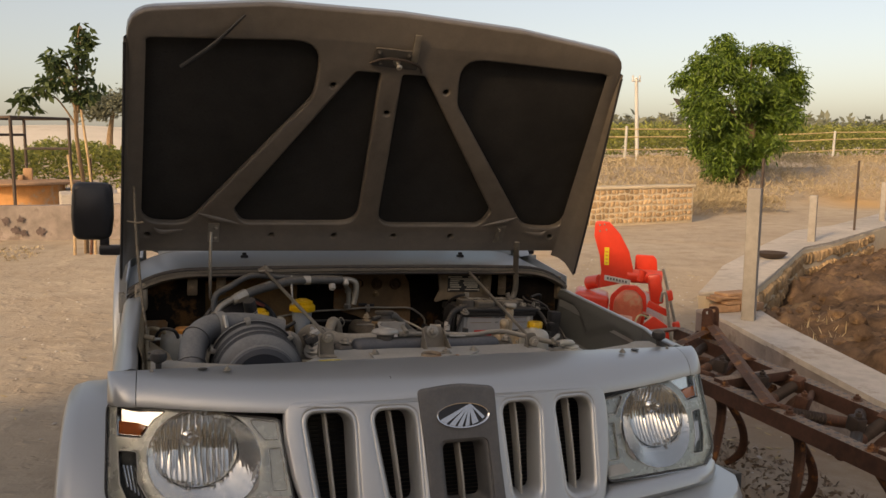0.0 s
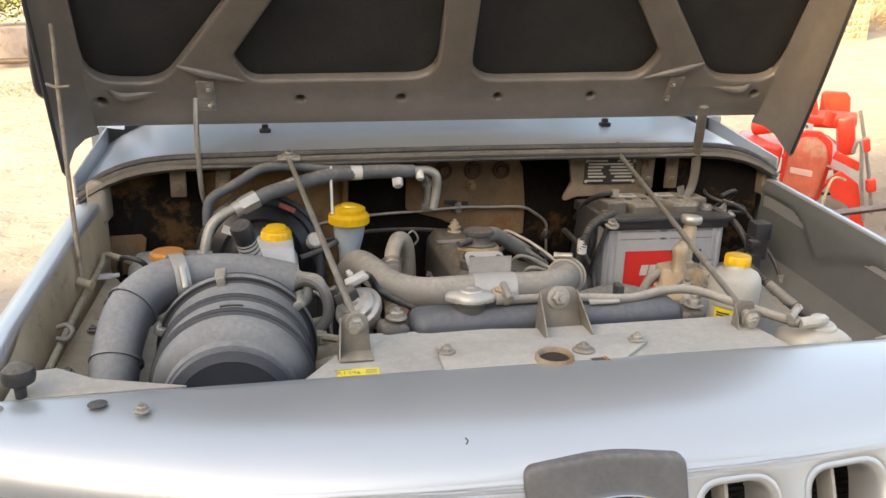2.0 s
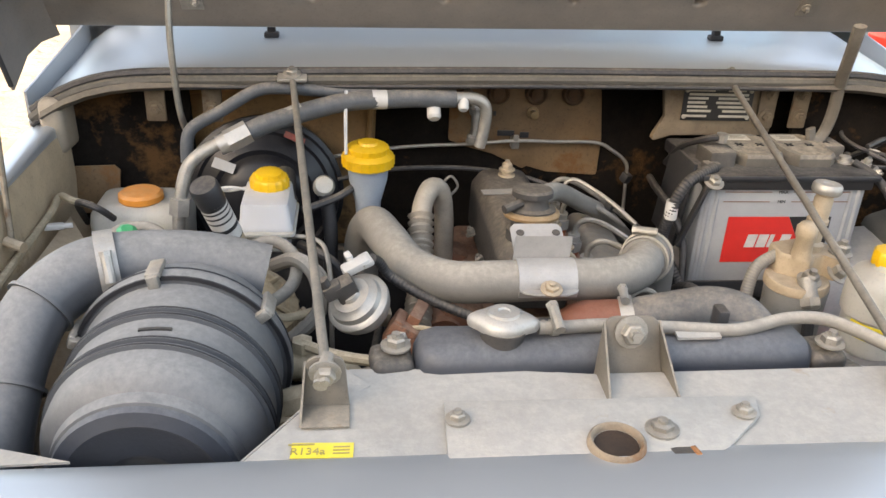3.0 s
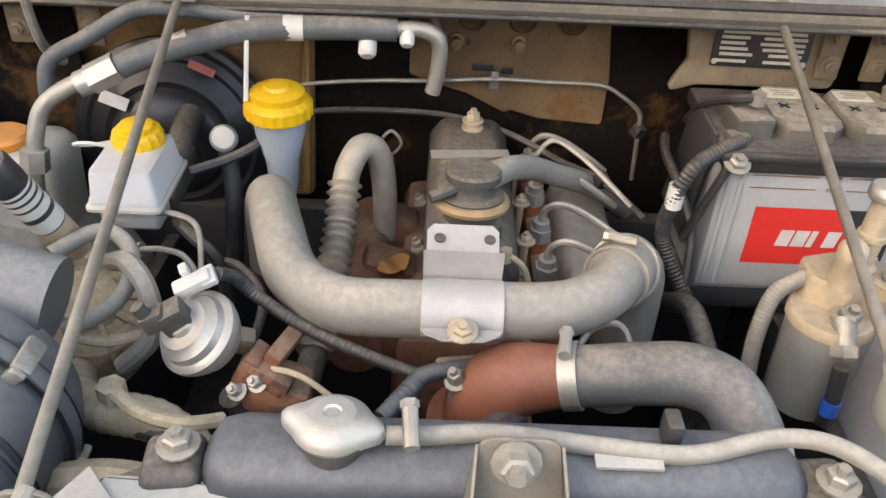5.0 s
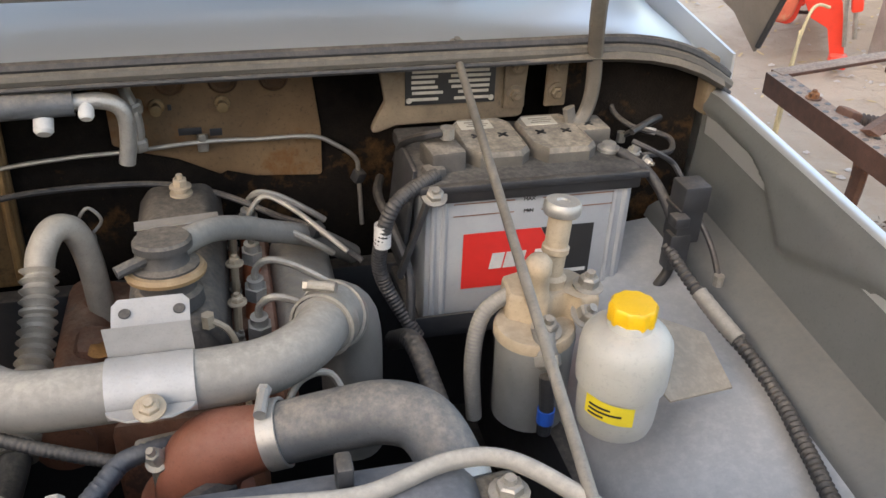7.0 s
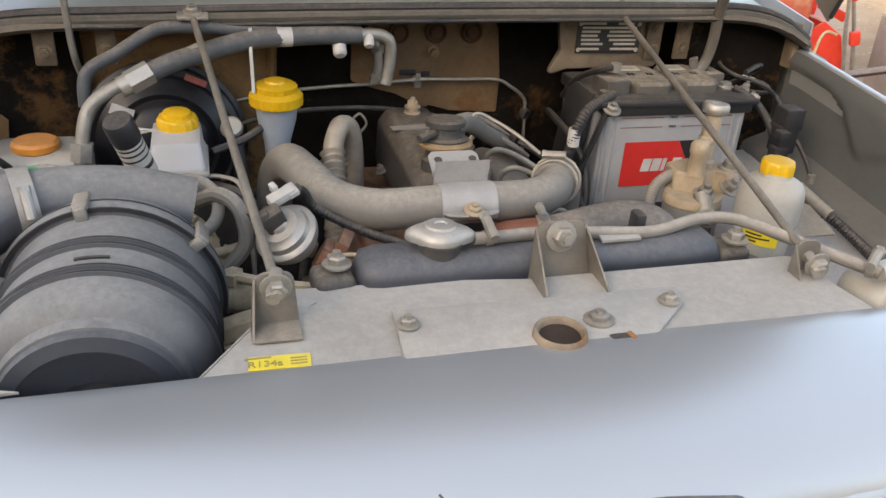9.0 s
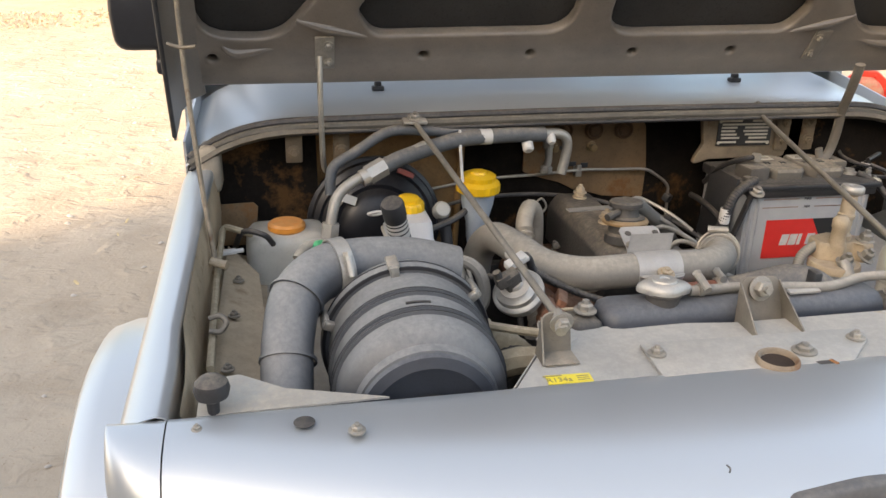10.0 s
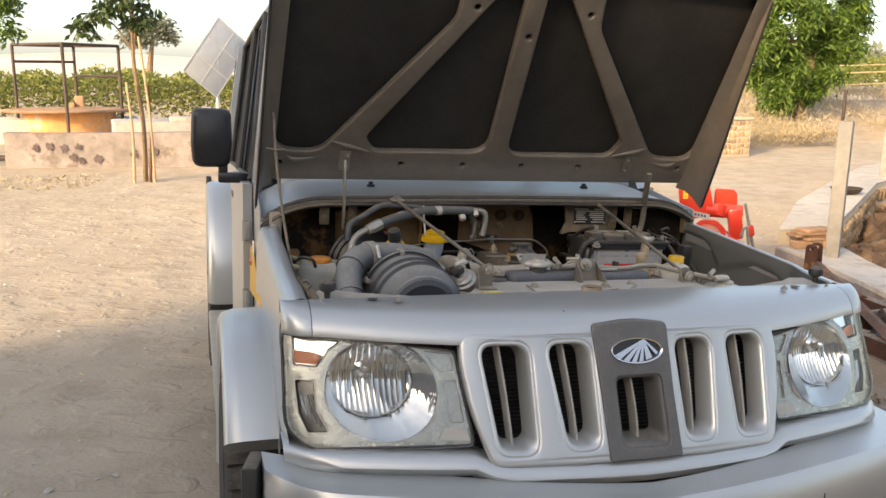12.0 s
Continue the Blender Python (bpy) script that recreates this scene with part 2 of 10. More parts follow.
# dark felt made near-black: shade deep in the bay is partly in this colour
M_FIRE = mat("firewall_felt_shaded", (0.009, 0.007, 0.0055), 0.95, 0, 0.6, 90.0, bump=0.9, bscale=350.0, dust=0.06, dust_color=(0.2, 0.15, 0.10), patch=(0.085, 0.045, 0.018), patch_scale=6.0, patch_at=0.55, spec=0.15)
M_BEIGE = mat("dusty_panel", (0.31, 0.265, 0.205), 0.6, 0.1, 0.15, 30.0, bump=0.15, dust=0.55, dust_color=DUST)
M_BROWN = mat("dusty_brown_panel", (0.17, 0.105, 0.052), 0.6, 0.1, 0.4, 16.0, bump=0.3, dust=0.4, dust_color=(0.34, 0.25, 0.15), patch=(0.19, 0.085, 0.025), patch_scale=7.0, patch_at=0.56)
M_RUBBER = mat("black_rubber", (0.022, 0.023, 0.026), 0.55, 0, 0.35, 60.0, bump=0.4, dust=0.28, dust_color=DUST)
M_HOSE = mat("dusty_grey_hose", (0.19, 0.178, 0.158), 0.65, 0, 0.12, 50.0, bump=0.30, dust=0.60, dust_color=(0.44, 0.395, 0.325), caked=0.5)
M_HOSEB = mat("dusty_blue_grey_hose", (0.075, 0.085, 0.095), 0.55, 0, 0.25, 40.0, bump=0.45, dust=0.42, dust_color=DUST)
M_BLACK = mat("black_plastic", (0.022, 0.024, 0.028), 0.45, 0, 0.25, 60.0, dust=0.2, dust_color=DUST)
M_BLACKC = mat("clean_black_plastic", (0.013, 0.014, 0.018), 0.34, 0, 0.2, 60.0, bump=0.1, bscale=900, dust=0.06)
M_GREYP = mat("grey_plastic_housing", (0.072, 0.078, 0.086), 0.42, 0, 0.10, 30.0, bump=0.10, dust=0.60, dust_color=(0.35, 0.338, 0.312), caked=0.2)
M_ALU = mat("cast_aluminium", (0.38, 0.37, 0.34), 0.45, 0.7, 0.2, 60.0, bump=0.6, dust=0.55, dust_color=DUST)
M_ALUB = mat("bright_aluminium", (0.46, 0.45, 0.42), 0.45, 0.7, 0.18, 60.0, bump=0.25, dust=0.4, dust_color=DUST)
M_STEEL = mat("zinc_steel", (0.36, 0.34, 0.30), 0.48, 0.7, 0.25, 80.0, bump=0.2, dust=0.4, dust_color=DUST)
M_IRON = mat("cast_iron_dusty", (0.055, 0.053, 0.051), 0.6, 0.2, 0.3, 40.0, bump=0.5, dust=0.38, dust_color=DUST)
M_RUSTY = mat("red_brown_iron", (0.24, 0.10, 0.055), 0.7, 0.1, 0.35, 40.0, bump=0.5, dust=0.3, dust_color=DUST, patch=(0.10, 0.05, 0.035), patch_scale=20.0)
M_TAN = mat("tan_cast_metal", (0.44, 0.35, 0.24), 0.6, 0.15, 0.2, 50.0, bump=0.3, dust=0.55, dust_color=DUST)
M_WHITEP = mat("milky_plastic", (0.46, 0.45, 0.40), 0.4, 0, 0.12, 20.0, dust=0.35, dust_color=DUST, sss=0.3)
M_YELLOW = mat("yellow_plastic", (0.72, 0.42, 0.012), 0.35, 0, 0.1, 50.0, dust=0.06, coat=0.1)
M_ORANGE = mat("orange_plastic", (0.72, 0.27, 0.04), 0.45, 0, 0.12, 50.0, dust=0.3)
M_BADGE = mat("badge_metal", (0.55, 0.55, 0.55), 0.2, 1.0, 0.1, 120.0, dust=0.1)
M_CHROME = mat("chrome", (0.86, 0.86, 0.86), 0.08, 1.0, 0.03, 80.0, dust=0.05)
M_MIRRORED = mat("reflector", (0.62, 0.62, 0.60), 0.10, 1.0, 0.05, 60.0)
M_LABEL_W = mat("white_label", (0.54, 0.53, 0.50), 0.5, 0, 0.12, 60.0, dust=0.25)
M_LABEL_Y = mat("yellow_label", (0.78, 0.62, 0.04), 0.5, 0, 0.06, 60.0, dust=0.18)
M_LABEL_K = mat("black_print", (0.02, 0.02, 0.02), 0.5, 0, 0.1, 60.0)
M_RED = mat("red_label", (0.62, 0.03, 0.025), 0.4, 0, 0.06, 60.0, dust=0.06)
M_REDP = mat("red_machine_paint", (0.74, 0.045, 0.022), 0.35, 0, 0.1, 20.0, dust=0.22, dust_color=(0.55, 0.33, 0.22), coat=0.3)
M_TYRE = mat("tyre_rubber", (0.035, 0.035, 0.036), 0.8, 0, 0.3, 60.0, bump=0.3, dust=0.35, dust_color=DUST)
M_GRIP = mat("dark_grey_grille_band", (0.095, 0.097, 0.10), 0.45, 0.1, 0.12, 300.0, bump=0.1, dust=0.2)
M_RUST = mat("rusty_steel", (0.105, 0.046, 0.028), 0.75, 0.25, 0.5, 30.0, bump=0.5, dust=0.18, dust_color=(0.36, 0.23, 0.14), patch=(0.33, 0.135, 0.045), patch_scale=12.0, patch_at=0.55)
M_RUSTBAR = mat("worn_rusty_bar", (0.105, 0.048, 0.032), 0.7, 0.3, 0.45, 40.0, bump=0.4, dust=0.62, dust_color=(0.40, 0.31, 0.235), caked=0.5)
M_CONC = mat("concrete", (0.49, 0.445, 0.395), 0.9, 0, 0.18, 12.0, bump=0.8, bscale=60.0, patch=(0.39, 0.34, 0.295), patch_scale=3.0, spec=0.2)
M_POST = mat("concrete_post", (0.30, 0.28, 0.255), 0.9, 0, 0.2, 14.0, bump=0.8, bscale=80.0, spec=0.2)
M_PLASTER = mat("whitewashed_plaster", (0.27, 0.232, 0.215), 0.92, 0, 0.3, 7.0, bump=0.8, bscale=40.0, patch=(0.18, 0.145, 0.13), patch_scale=2.2, patch_at=0.54, spec=0.15)
M_ORANGEP = mat("orange_plaster", (0.62, 0.32, 0.14), 0.9, 0, 0.2, 6.0, bump=0.6, bscale=40.0, patch=(0.55, 0.42, 0.32), patch_scale=2.0, spec=0.15)
M_STONE = mat("rubble_stone", (0.42, 0.29, 0.17), 0.9, 0, 0.3, 10.0, bump=0.9, bscale=50.0, by_piece=0.3, spec=0.2)
M_MORTAR = mat("pale_mortar", (0.62, 0.52, 0.38), 0.95, 0, 0.12, 20.0, bump=0.7, bscale=80.0, spec=0.1)
M_BRICKR = mat("worn_brick", (0.42, 0.26, 0.16), 0.9, 0, 0.25, 20.0, bump=0.8, bscale=90.0, by_piece=0.2, spec=0.2)
M_SOIL = mat("dark_soil", (0.125, 0.082, 0.055), 0.95, 0, 0.55, 14.0, bump=1.0, bscale=60.0, patch=(0.22, 0.145, 0.085), patch_scale=3.0, patch_at=0.56, spec=0.1)
M_BARK = mat("bark", (0.20, 0.14, 0.09), 0.9, 0, 0.3, 20.0, bump=0.9, bscale=60.0, spec=0.1)
M_WOODP = mat("stake_wood", (0.40, 0.29, 0.18), 0.85, 0, 0.25, 20.0, bump=0.6, bscale=80.0, spec=0.2)
M_PIPE = mat("dark_steel_pipe", (0.075, 0.055, 0.045), 0.7, 0.3, 0.3, 20.0, bump=0.3)
M_PALE = mat("pale_steel_pole", (0.45, 0.45, 0.44), 0.6, 0.3, 0.15, 20.0)
M_STRAW = mat("dry_grass", (0.50, 0.39, 0.22), 0.9, 0, 0.3, 30.0, spec=0.1)
M_INSIDE = mat("dark_cabin_lining", (0.03, 0.03, 0.033), 0.9, 0, 0.2, 20.0)
M_BRKT = mat("grimy_bracket_steel", (0.20, 0.18, 0.15), 0.55, 0.3, 0.25, 40.0, bump=0.25, dust=0.4, dust_color=DUST, patch=(0.18, 0.10, 0.05), patch_scale=20.0, patch_at=0.62)
M_PANEL = mat("dusty_cross_panel", (0.33, 0.325, 0.305), 0.5, 0.2, 0.12, 60.0, bump=0.3, dust=0.55, dust_color=(0.45, 0.415, 0.355), patch=(0.28, 0.20, 0.12), patch_scale=11.0, patch_at=0.67, caked=0.4)
M_WING = mat("dark_grey_wing_paint", (0.145, 0.155, 0.155), 0.38, 0.25, 0.12, 20.0, bump=0.05, dust=0.16, dust_color=DUST, coat=0.15, caked=0.3)
M_HOUSING = mat("pale_grey_housing", (0.40, 0.405, 0.40), 0.5, 0.15, 0.08, 18.0, bump=0.1, dust=0.3, dust_color=(0.50, 0.48, 0.45))
M_SADDLE = mat("scuffed_white_metal", (0.44, 0.43, 0.41), 0.5, 0.3, 0.12, 60.0, bump=0.2, dust=0.2, dust_color=DUST, patch=(0.40, 0.38, 0.35), patch_scale=45.0, patch_at=0.60)
M_TANK = mat("blue_black_tank", (0.034, 0.040, 0.052), 0.42, 0, 0.15, 30.0, bump=0.2, dust=0.34, dust_color=(0.29, 0.285, 0.275), caked=0.4)
M_ACCORD = mat("dusty_tan_rubber", (0.37, 0.31, 0.21), 0.8, 0, 0.25, 40.0, bump=0.4, dust=0.7, dust_color=(0.46, 0.38, 0.27))
M_VPANEL = mat("grimy_beige_panel", (0.19, 0.145, 0.095), 0.65, 0.1, 0.3, 30.0, bump=0.3, dust=0.4, dust_color=(0.40, 0.31, 0.2), patch=(0.13, 0.08, 0.04), patch_scale=12.0, patch_at=0.6)
M_SEALCH = mat("dirty_channel", (0.12, 0.105, 0.085), 0.7, 0.1, 0.3, 30.0, bump=0.3, dust=0.4, dust_color=(0.30, 0.24, 0.17))
M_BEZEL = mat("lamp_bezel", (0.37, 0.385, 0.35), 0.26, 0.40, 0.12, 25.0, dust=0.08, coat=0.3)
M_SMOKE = mat("dark_lamp_glass", (0.05, 0.055, 0.055), 0.15, 0.3, 0.2, 40.0, coat=0.3)
M_AMBER = mat("amber_lens", (0.55, 0.13, 0.03), 0.15, 0, 0.1, 50.0, coat=0.5)


def glass(name, tint=(0.96, 0.97, 0.97), rough=0.02, ior=1.3):
    m = bpy.data.materials.new(name)
    m.use_nodes = True
    b = m.node_tree.nodes["Principled BSDF"]
    b.inputs["Base Color"].default_value = (*tint, 1)
    b.inputs["Roughness"].default_value, b.inputs["IOR"].default_value, b.inputs["Transmission Weight"].default_value = rough, ior, 1.0
    return m


M_GLASS = glass("clear_lens", rough=0.03, ior=1.2)
M_WINDOW = glass("window_glass", (0.55, 0.62, 0.64), 0.02, 1.45)


def curve_mesh(splines, extrude, bevel, res=2):
    """A flat plate with holes: 2D outlines filled, thickened and with rounded rims; lies in the xy plane."""
    cu = bpy.data.curves.new("outline", "CURVE")
    cu.dimensions, cu.fill_mode, cu.extrude, cu.bevel_depth, cu.bevel_resolution, cu.offset = "2D", "BOTH", extrude, bevel, res, -bevel
    for pts in splines:
        sp = cu.splines.new("POLY")
        sp.points.add(len(pts) - 1)
        for q, p in zip(sp.points, pts):
            q.co = (p[0], p[1], 0, 1)
        sp.use_cyclic_u = True
    ob = bpy.data.objects.new("outline", cu)
    scene.collection.objects.link(ob)
    me = bpy.data.meshes.new_from_object(ob.evaluated_get(bpy.context.evaluated_depsgraph_get()))
    bpy.data.objects.remove(ob)
    bpy.data.curves.remove(cu)
    bm = BM()
    bm.from_mesh(me)
    bpy.data.meshes.remove(me)
    bmesh.ops.remove_doubles(bm, verts=bm.verts, dist=1e-5)
    return bm


def words(text, size, depth=0.0003):
    """Lettering in the built-in font, centred in the xy plane."""
    cu = bpy.data.curves.new("words", "FONT")
    cu.body, cu.size, cu.extrude, cu.align_x, cu.align_y = text, size, depth, "CENTER", "CENTER"
    ob = bpy.data.objects.new("words", cu)
    scene.collection.objects.link(ob)
    me = bpy.data.meshes.new_from_object(ob.evaluated_get(bpy.context.evaluated_depsgraph_get()))
    bpy.data.objects.remove(ob)
    bpy.data.curves.remove(cu)
    bm = BM()
    bm.from_mesh(me)
    bpy.data.meshes.remove(me)
    return bm


def move(bm, m):
    bmesh.ops.transform(bm, matrix=m, verts=bm.verts)
    return bm


def axes(o, x, y):
    """A frame at o with the given x axis and y axis."""
    x = Vector(x).normalized()
    y = Vector(y)
    y = (y - x * y.dot(x)).normalized()
    z = x.cross(y)
    return Matrix(((x.x, y.x, z.x, o[0]), (x.y, y.y, z.y, o[1]), (x.z, y.z, z.z, o[2]), (0, 0, 0, 1)))

# ---- the vehicle's body ----
M_DECAL = mat("orange_decal", (0.72, 0.40, 0.05), 0.45, 0, 0.12, 30.0, dust=0.2)
jeep = thing("jeep", (0, 2.0, 0), "silver utility jeep with its bonnet propped open, parked on sand", "car")


def front_y(x, z):
    """The raked, bowed face of grille and headlamps."""
    return 0.0545 + 0.2185 * x * x + 0.40 * (z - 0.80)


def on_front(x, z, out=0.0):
    return Vector((x, front_y(x, z) - out, z))


def lip_z(x):
    return 0.955 + 0.003 * (1 - (x / 0.66) ** 2)


NOSE_G = [(1.0, 0.45), (1.0, 0.04), (0.97, 0.0), (0.85, -0.03), (0.6, 0.04), (0.38, 0.16), (0.2, 0.36), (0.07, 0.62), (0.01, 0.86), (0.0, 1.0), (0.12, 1.05)]


def nose_bottom(x):
    return lerp_table([(0, 0.905), (0.30, 0.888), (0.37, 0.879), (0.50, 0.884), (0.66, 0.893), (0.8, 0.897)], abs(x))


def nose_row(x, yf=None):
    zb, zl = nose_bottom(x), lip_z(min(abs(x), 0.70))
    yf = front_y(x, zb) - 0.018 if yf is None else yf
    return [Vector((x, yf + (0.265 - yf) * g, zl + (zb - zl) * h)) for g, h in NOSE_G]


bm = BM()
rings(bm, [nose_row(-0.6822 + 1.3644 * i / 48) for i in range(49)], close=False)
bmesh.ops.recalc_face_normals(bm, faces=bm.faces)
bmesh.ops.solidify(bm, geom=list(bm.faces), thickness=0.0015)
nose = part("nose_panel", bm, M_SILVER, jeep, "silver front panel above the grille, dusty on top", angle=60)


def fender_top(y):
    return lerp_table([(0.17, 0.945), (0.26, 0.957), (0.5, 0.985), (0.95, 1.040)], y)


def build_fender(s):
    bm = BM()
    rows = []
    for k in range(9):
        a = radians(90 * k / 8)
        x = 0.6840 + 0.058 * math.sin(a)
        yf = front_y(0.684, nose_bottom(0.684)) - 0.018 + 0.055 * (1 - math.cos(a))
        rows.append([Vector((s * p.x, p.y, p.z)) for p in nose_row(x, yf)])
    rings(bm, rows, close=False)
    rows = []
    for k in range(30):
        y = 0.262 + (0.975 - 0.262) * k / 29
        zt = fender_top(y)
        arch = 0.36 + math.sqrt(max(0.0, 0.43 ** 2 - (y - 0.66) ** 2))
        low = max(0.60, arch)
        xi = lerp_table([(0.26, 0.683), (0.36, 0.683), (0.44, 0.705 if s > 0 else 0.688), (0.98, 0.700 if s > 0 else 0.682)], y)
        prof = [(xi, zt - 0.06), (xi, zt - 0.004), (xi + 0.003, zt), (xi + 0.012, zt + 0.002), (0.726, zt - 0.006), (0.736, zt - 0.022), (0.742, zt - 0.06), (0.744, (zt + low) / 2), (0.741, low)]
        rows.append([Vector((s * x, y, z)) for x, z in prof])
    rings(bm, rows, close=False)
    rows = []
    for k in range(8):
        q = k / 7
        row = []
        for x, z in ((0.731, 0.893), (0.740, 0.888), (0.7445, 0.84), (0.7455, 0.76), (0.743, 0.70), (0.738, 0.655), (0.726, 0.63)):
            y0 = front_y(0.74, z) + 0.022
            row.append(Vector((s * (x - 0.006 * (1 - q) ** 2), y0 + (0.275 - y0) * q, z)))
        rows.append(row)
    rings(bm, rows, close=False)
    bmesh.ops.recalc_face_normals(bm, faces=bm.faces)
    bmesh.ops.solidify(bm, geom=list(bm.faces), thickness=0.0012)
    return part("fender", bm, M_SILVER, jeep, "silver front wing with sharp crease", angle=60)


def build_flare(s, yc, zc=0.36, r_in=0.39, r_out=0.47, a0=-12, a1=192):
    """The bulged lip over a wheel."""
    bm = BM()
    rows = []
    for k in range(29):
        a = radians(a0 + (a1 - a0) * k / 28)
        c, si = math.cos(a), math.sin(a)
        prof = [(0.712, r_out + 0.014), (0.735, r_out + 0.015), (0.775, r_out + 0.013), (0.797, r_out + 0.004), (0.804, r_out - 0.012), (0.803, r_out - 0.03), (0.802, r_in + 0.02), (0.797, r_in), (0.76, r_in - 0.002), (0.70, r_in + 0.004)]
        rows.append([Vector((s * (x + 0.022 + 0.36 * (x - 0.712)), yc - c * r, zc + si * r)) for x, r in prof])
    rings(bm, rows, close=True)
    return part("wheel_flare", bm, M_SILVER, jeep, "bulged silver wheel arch", angle=50)


def build_wheel(s, yc, zc=0.345):
    c = Vector((s * 0.755, yc, zc))
    d = Vector((s, 0, 0))
    bm = BM()
    lathe(bm, c - d * 0.10, d, [(0.20, 0), (0.30, 0.0), (0.335, 0.015), (0.35, 0.045), (0.352, 0.10), (0.35, 0.155), (0.335, 0.185), (0.30, 0.2), (0.215, 0.19), (0.20, 0.16)], 48, False, False)
    for k in range(40):
        a = 2 * math.pi * k / 40
        for side in (0.03, 0.17):
            p = c + d * (side - 0.10) + Vector((0, math.cos(a), math.sin(a))) * 0.345
            box(bm, p, (0.05, 0.026, 0.022), (math.degrees(a), 0, 0))
    wheel = part("wheel", bm, M_TYRE, jeep, "dusty black tyre with block tread")
    bm = BM()
    lathe(bm, c - d * 0.05, d, [(0.205, 0.0), (0.205, 0.125), (0.19, 0.13), (0.175, 0.09), (0.14, 0.075), (0.09, 0.10), (0.06, 0.13), (0.03, 0.135)], 40, True, True)
    for k in range(5):
        a = 2 * math.pi * k / 5
        bolt(bm, c + d * 0.06 + Vector((0, math.cos(a), math.sin(a))) * 0.075, d, 0.011, 0.012)
    part("rim", bm, M_ALU, wheel, "dusty silver steel rim")


for s in (-1, 1):
    build_fender(s)
    build_flare(s, 0.68, a0=35)
    build_flare(s, 3.25, zc=0.555, a0=-14, a1=194)
    build_wheel(s, 0.68)
    build_wheel(s, 3.25)

# ---- bonnet, hinged at the windscreen and raised ----
HV = Vector((0, -0.5911, 0.8066))
HOOD = axes((0, 1.021, 1.2304), (1, 0, 0), HV)   # its z axis points to the lined inner side


big = round_poly([(-0.672, 0.645), (-0.212, 0.674), (-0.222, 0.500), (-0.556, 0.042), (-0.692, 0.045)], [0.02, 0.085, 0.08, 0.08, 0.06])
big_r = round_poly([(0.712, 0.033), (0.560, 0.040), (0.213, 0.500), (0.190, 0.655), (0.690, 0.637)], [0.06, 0.09, 0.09, 0.10, 0.04])
mid = round_poly([(-0.110, 0.590), (-0.038, 0.590), (-0.030, 0.050), (-0.393, 0.046), (-0.424, 0.100)], [0.02, 0.01, 0.06, 0.04, 0.03])
mid_r = round_poly([(0.424, 0.104), (0.398, 0.046), (0.036, 0.042), (0.026, 0.590), (0.094, 0.590)], [0.03, 0.04, 0.06, 0.01, 0.02])
outer = round_poly([(-0.738, -0.066), (0.748, -0.066), (0.742, 0.10), (0.717, 0.704), (0.36, 0.750), (0, 0.768), (-0.36, 0.766), (-0.713, 0.716), (-0.732, 0.10)],
                   [0.03, 0.03, 0.3, 0.075, 0.5, 0.5, 0.5, 0.075, 0.3])


def side_x(q, v):
    return lerp_table([(-0.09, 0.738), (0.10, 0.732), (0.62, 0.715)] if q < 0 else [(-0.09, 0.749), (0.10, 0.742), (0.62, 0.720)], v)


def small_hole(x, y, r=0.0085):
    return [(x + r * math.cos(2 * math.pi * k / 12), y + r * math.sin(2 * math.pi * k / 12)) for k in range(12)]


HOLES = [(-0.3, 0), (-0.1, 0), (0.1, 0), (0.3, 0), (-0.672, 0.0), (0.672, 0.0), (-0.170, 0.5425), (0.168, 0.5425), (0.0, 0.462)]
bm = curve_mesh([outer, big, big_r, mid, mid_r] + [small_hole(x, y) for x, y in HOLES], 0.006, 0.007, 3)
move(bm, HOOD)
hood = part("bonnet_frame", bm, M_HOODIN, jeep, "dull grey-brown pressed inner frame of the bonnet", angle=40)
# outer skin, whose turned edge lies behind the frame
bm = BM()
rows = []
for q, dz in ((0.975, 0.0), (0.999, -0.004), (1.003, -0.012), (0.998, -0.024), (0.97, -0.036), (0.85, -0.046), (0.6, -0.054), (0.3, -0.058), (0.02, -0.060)):
    rows.append([HOOD @ Vector((p[0] * q, 0.30 + (p[1] - 0.30) * q, dz)) for p in outer])
rings(bm, rows, True, False, True)
part("bonnet_skin", bm, M_SILVER, hood, "silver outer skin of the bonnet", angle=50)
bm = curve_mesh([[(p[0] * 0.965, 0.30 + (p[1] - 0.30) * 0.965) for p in outer]], 0.001, 0.0)
move(bm, HOOD @ Matrix.Translation((0, 0, -0.016)))
part("sound_lining", bm, M_FELT, hood, "black felt sound lining")
# deep turned side flanges, deepest at the rear corners
for q in (-1, 1):
    bm = BM()
    rows = []
    for k in range(25):
        v = -0.085 + 0.725 * k / 24
        x, h = side_x(q, v), lerp_table([(-0.085, 0.118), (0.0, 0.110), (0.30, 0.062), (0.55, 0.026), (0.64, 0.012)], v)
        rows.append([HOOD @ Vector((q * (x + dx), v - 0.05 * max(0.0, z - 0.03) * (v < 0.1), z)) for dx, z in ((-0.045, 0.011), (-0.020, 0.014 + h * 0.10), (-0.004, h * 0.45), (0.004, h), (0.008, h), (0.009, h * 0.6), (0.002, -0.012))])
    rings(bm, rows, close=False)
    bmesh.ops.recalc_face_normals(bm, faces=bm.faces)
    bmesh.ops.solidify(bm, geom=list(bm.faces), thickness=0.001)
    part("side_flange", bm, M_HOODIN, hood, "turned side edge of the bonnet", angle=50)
    bm = BM()
    tube(bm, [HOOD @ Vector((q * (side_x(q, v) + 0.006), v, lerp_table([(-0.085, 0.118), (0.0, 0.110), (0.30, 0.062), (0.55, 0.026), (0.64, 0.012)], v))) for v in (-0.08, 0.1, 0.3, 0.5, 0.63)], 0.004, 8)
    part("edge_rubber", bm, M_RUBBER, hood, "thin black edge rubber")
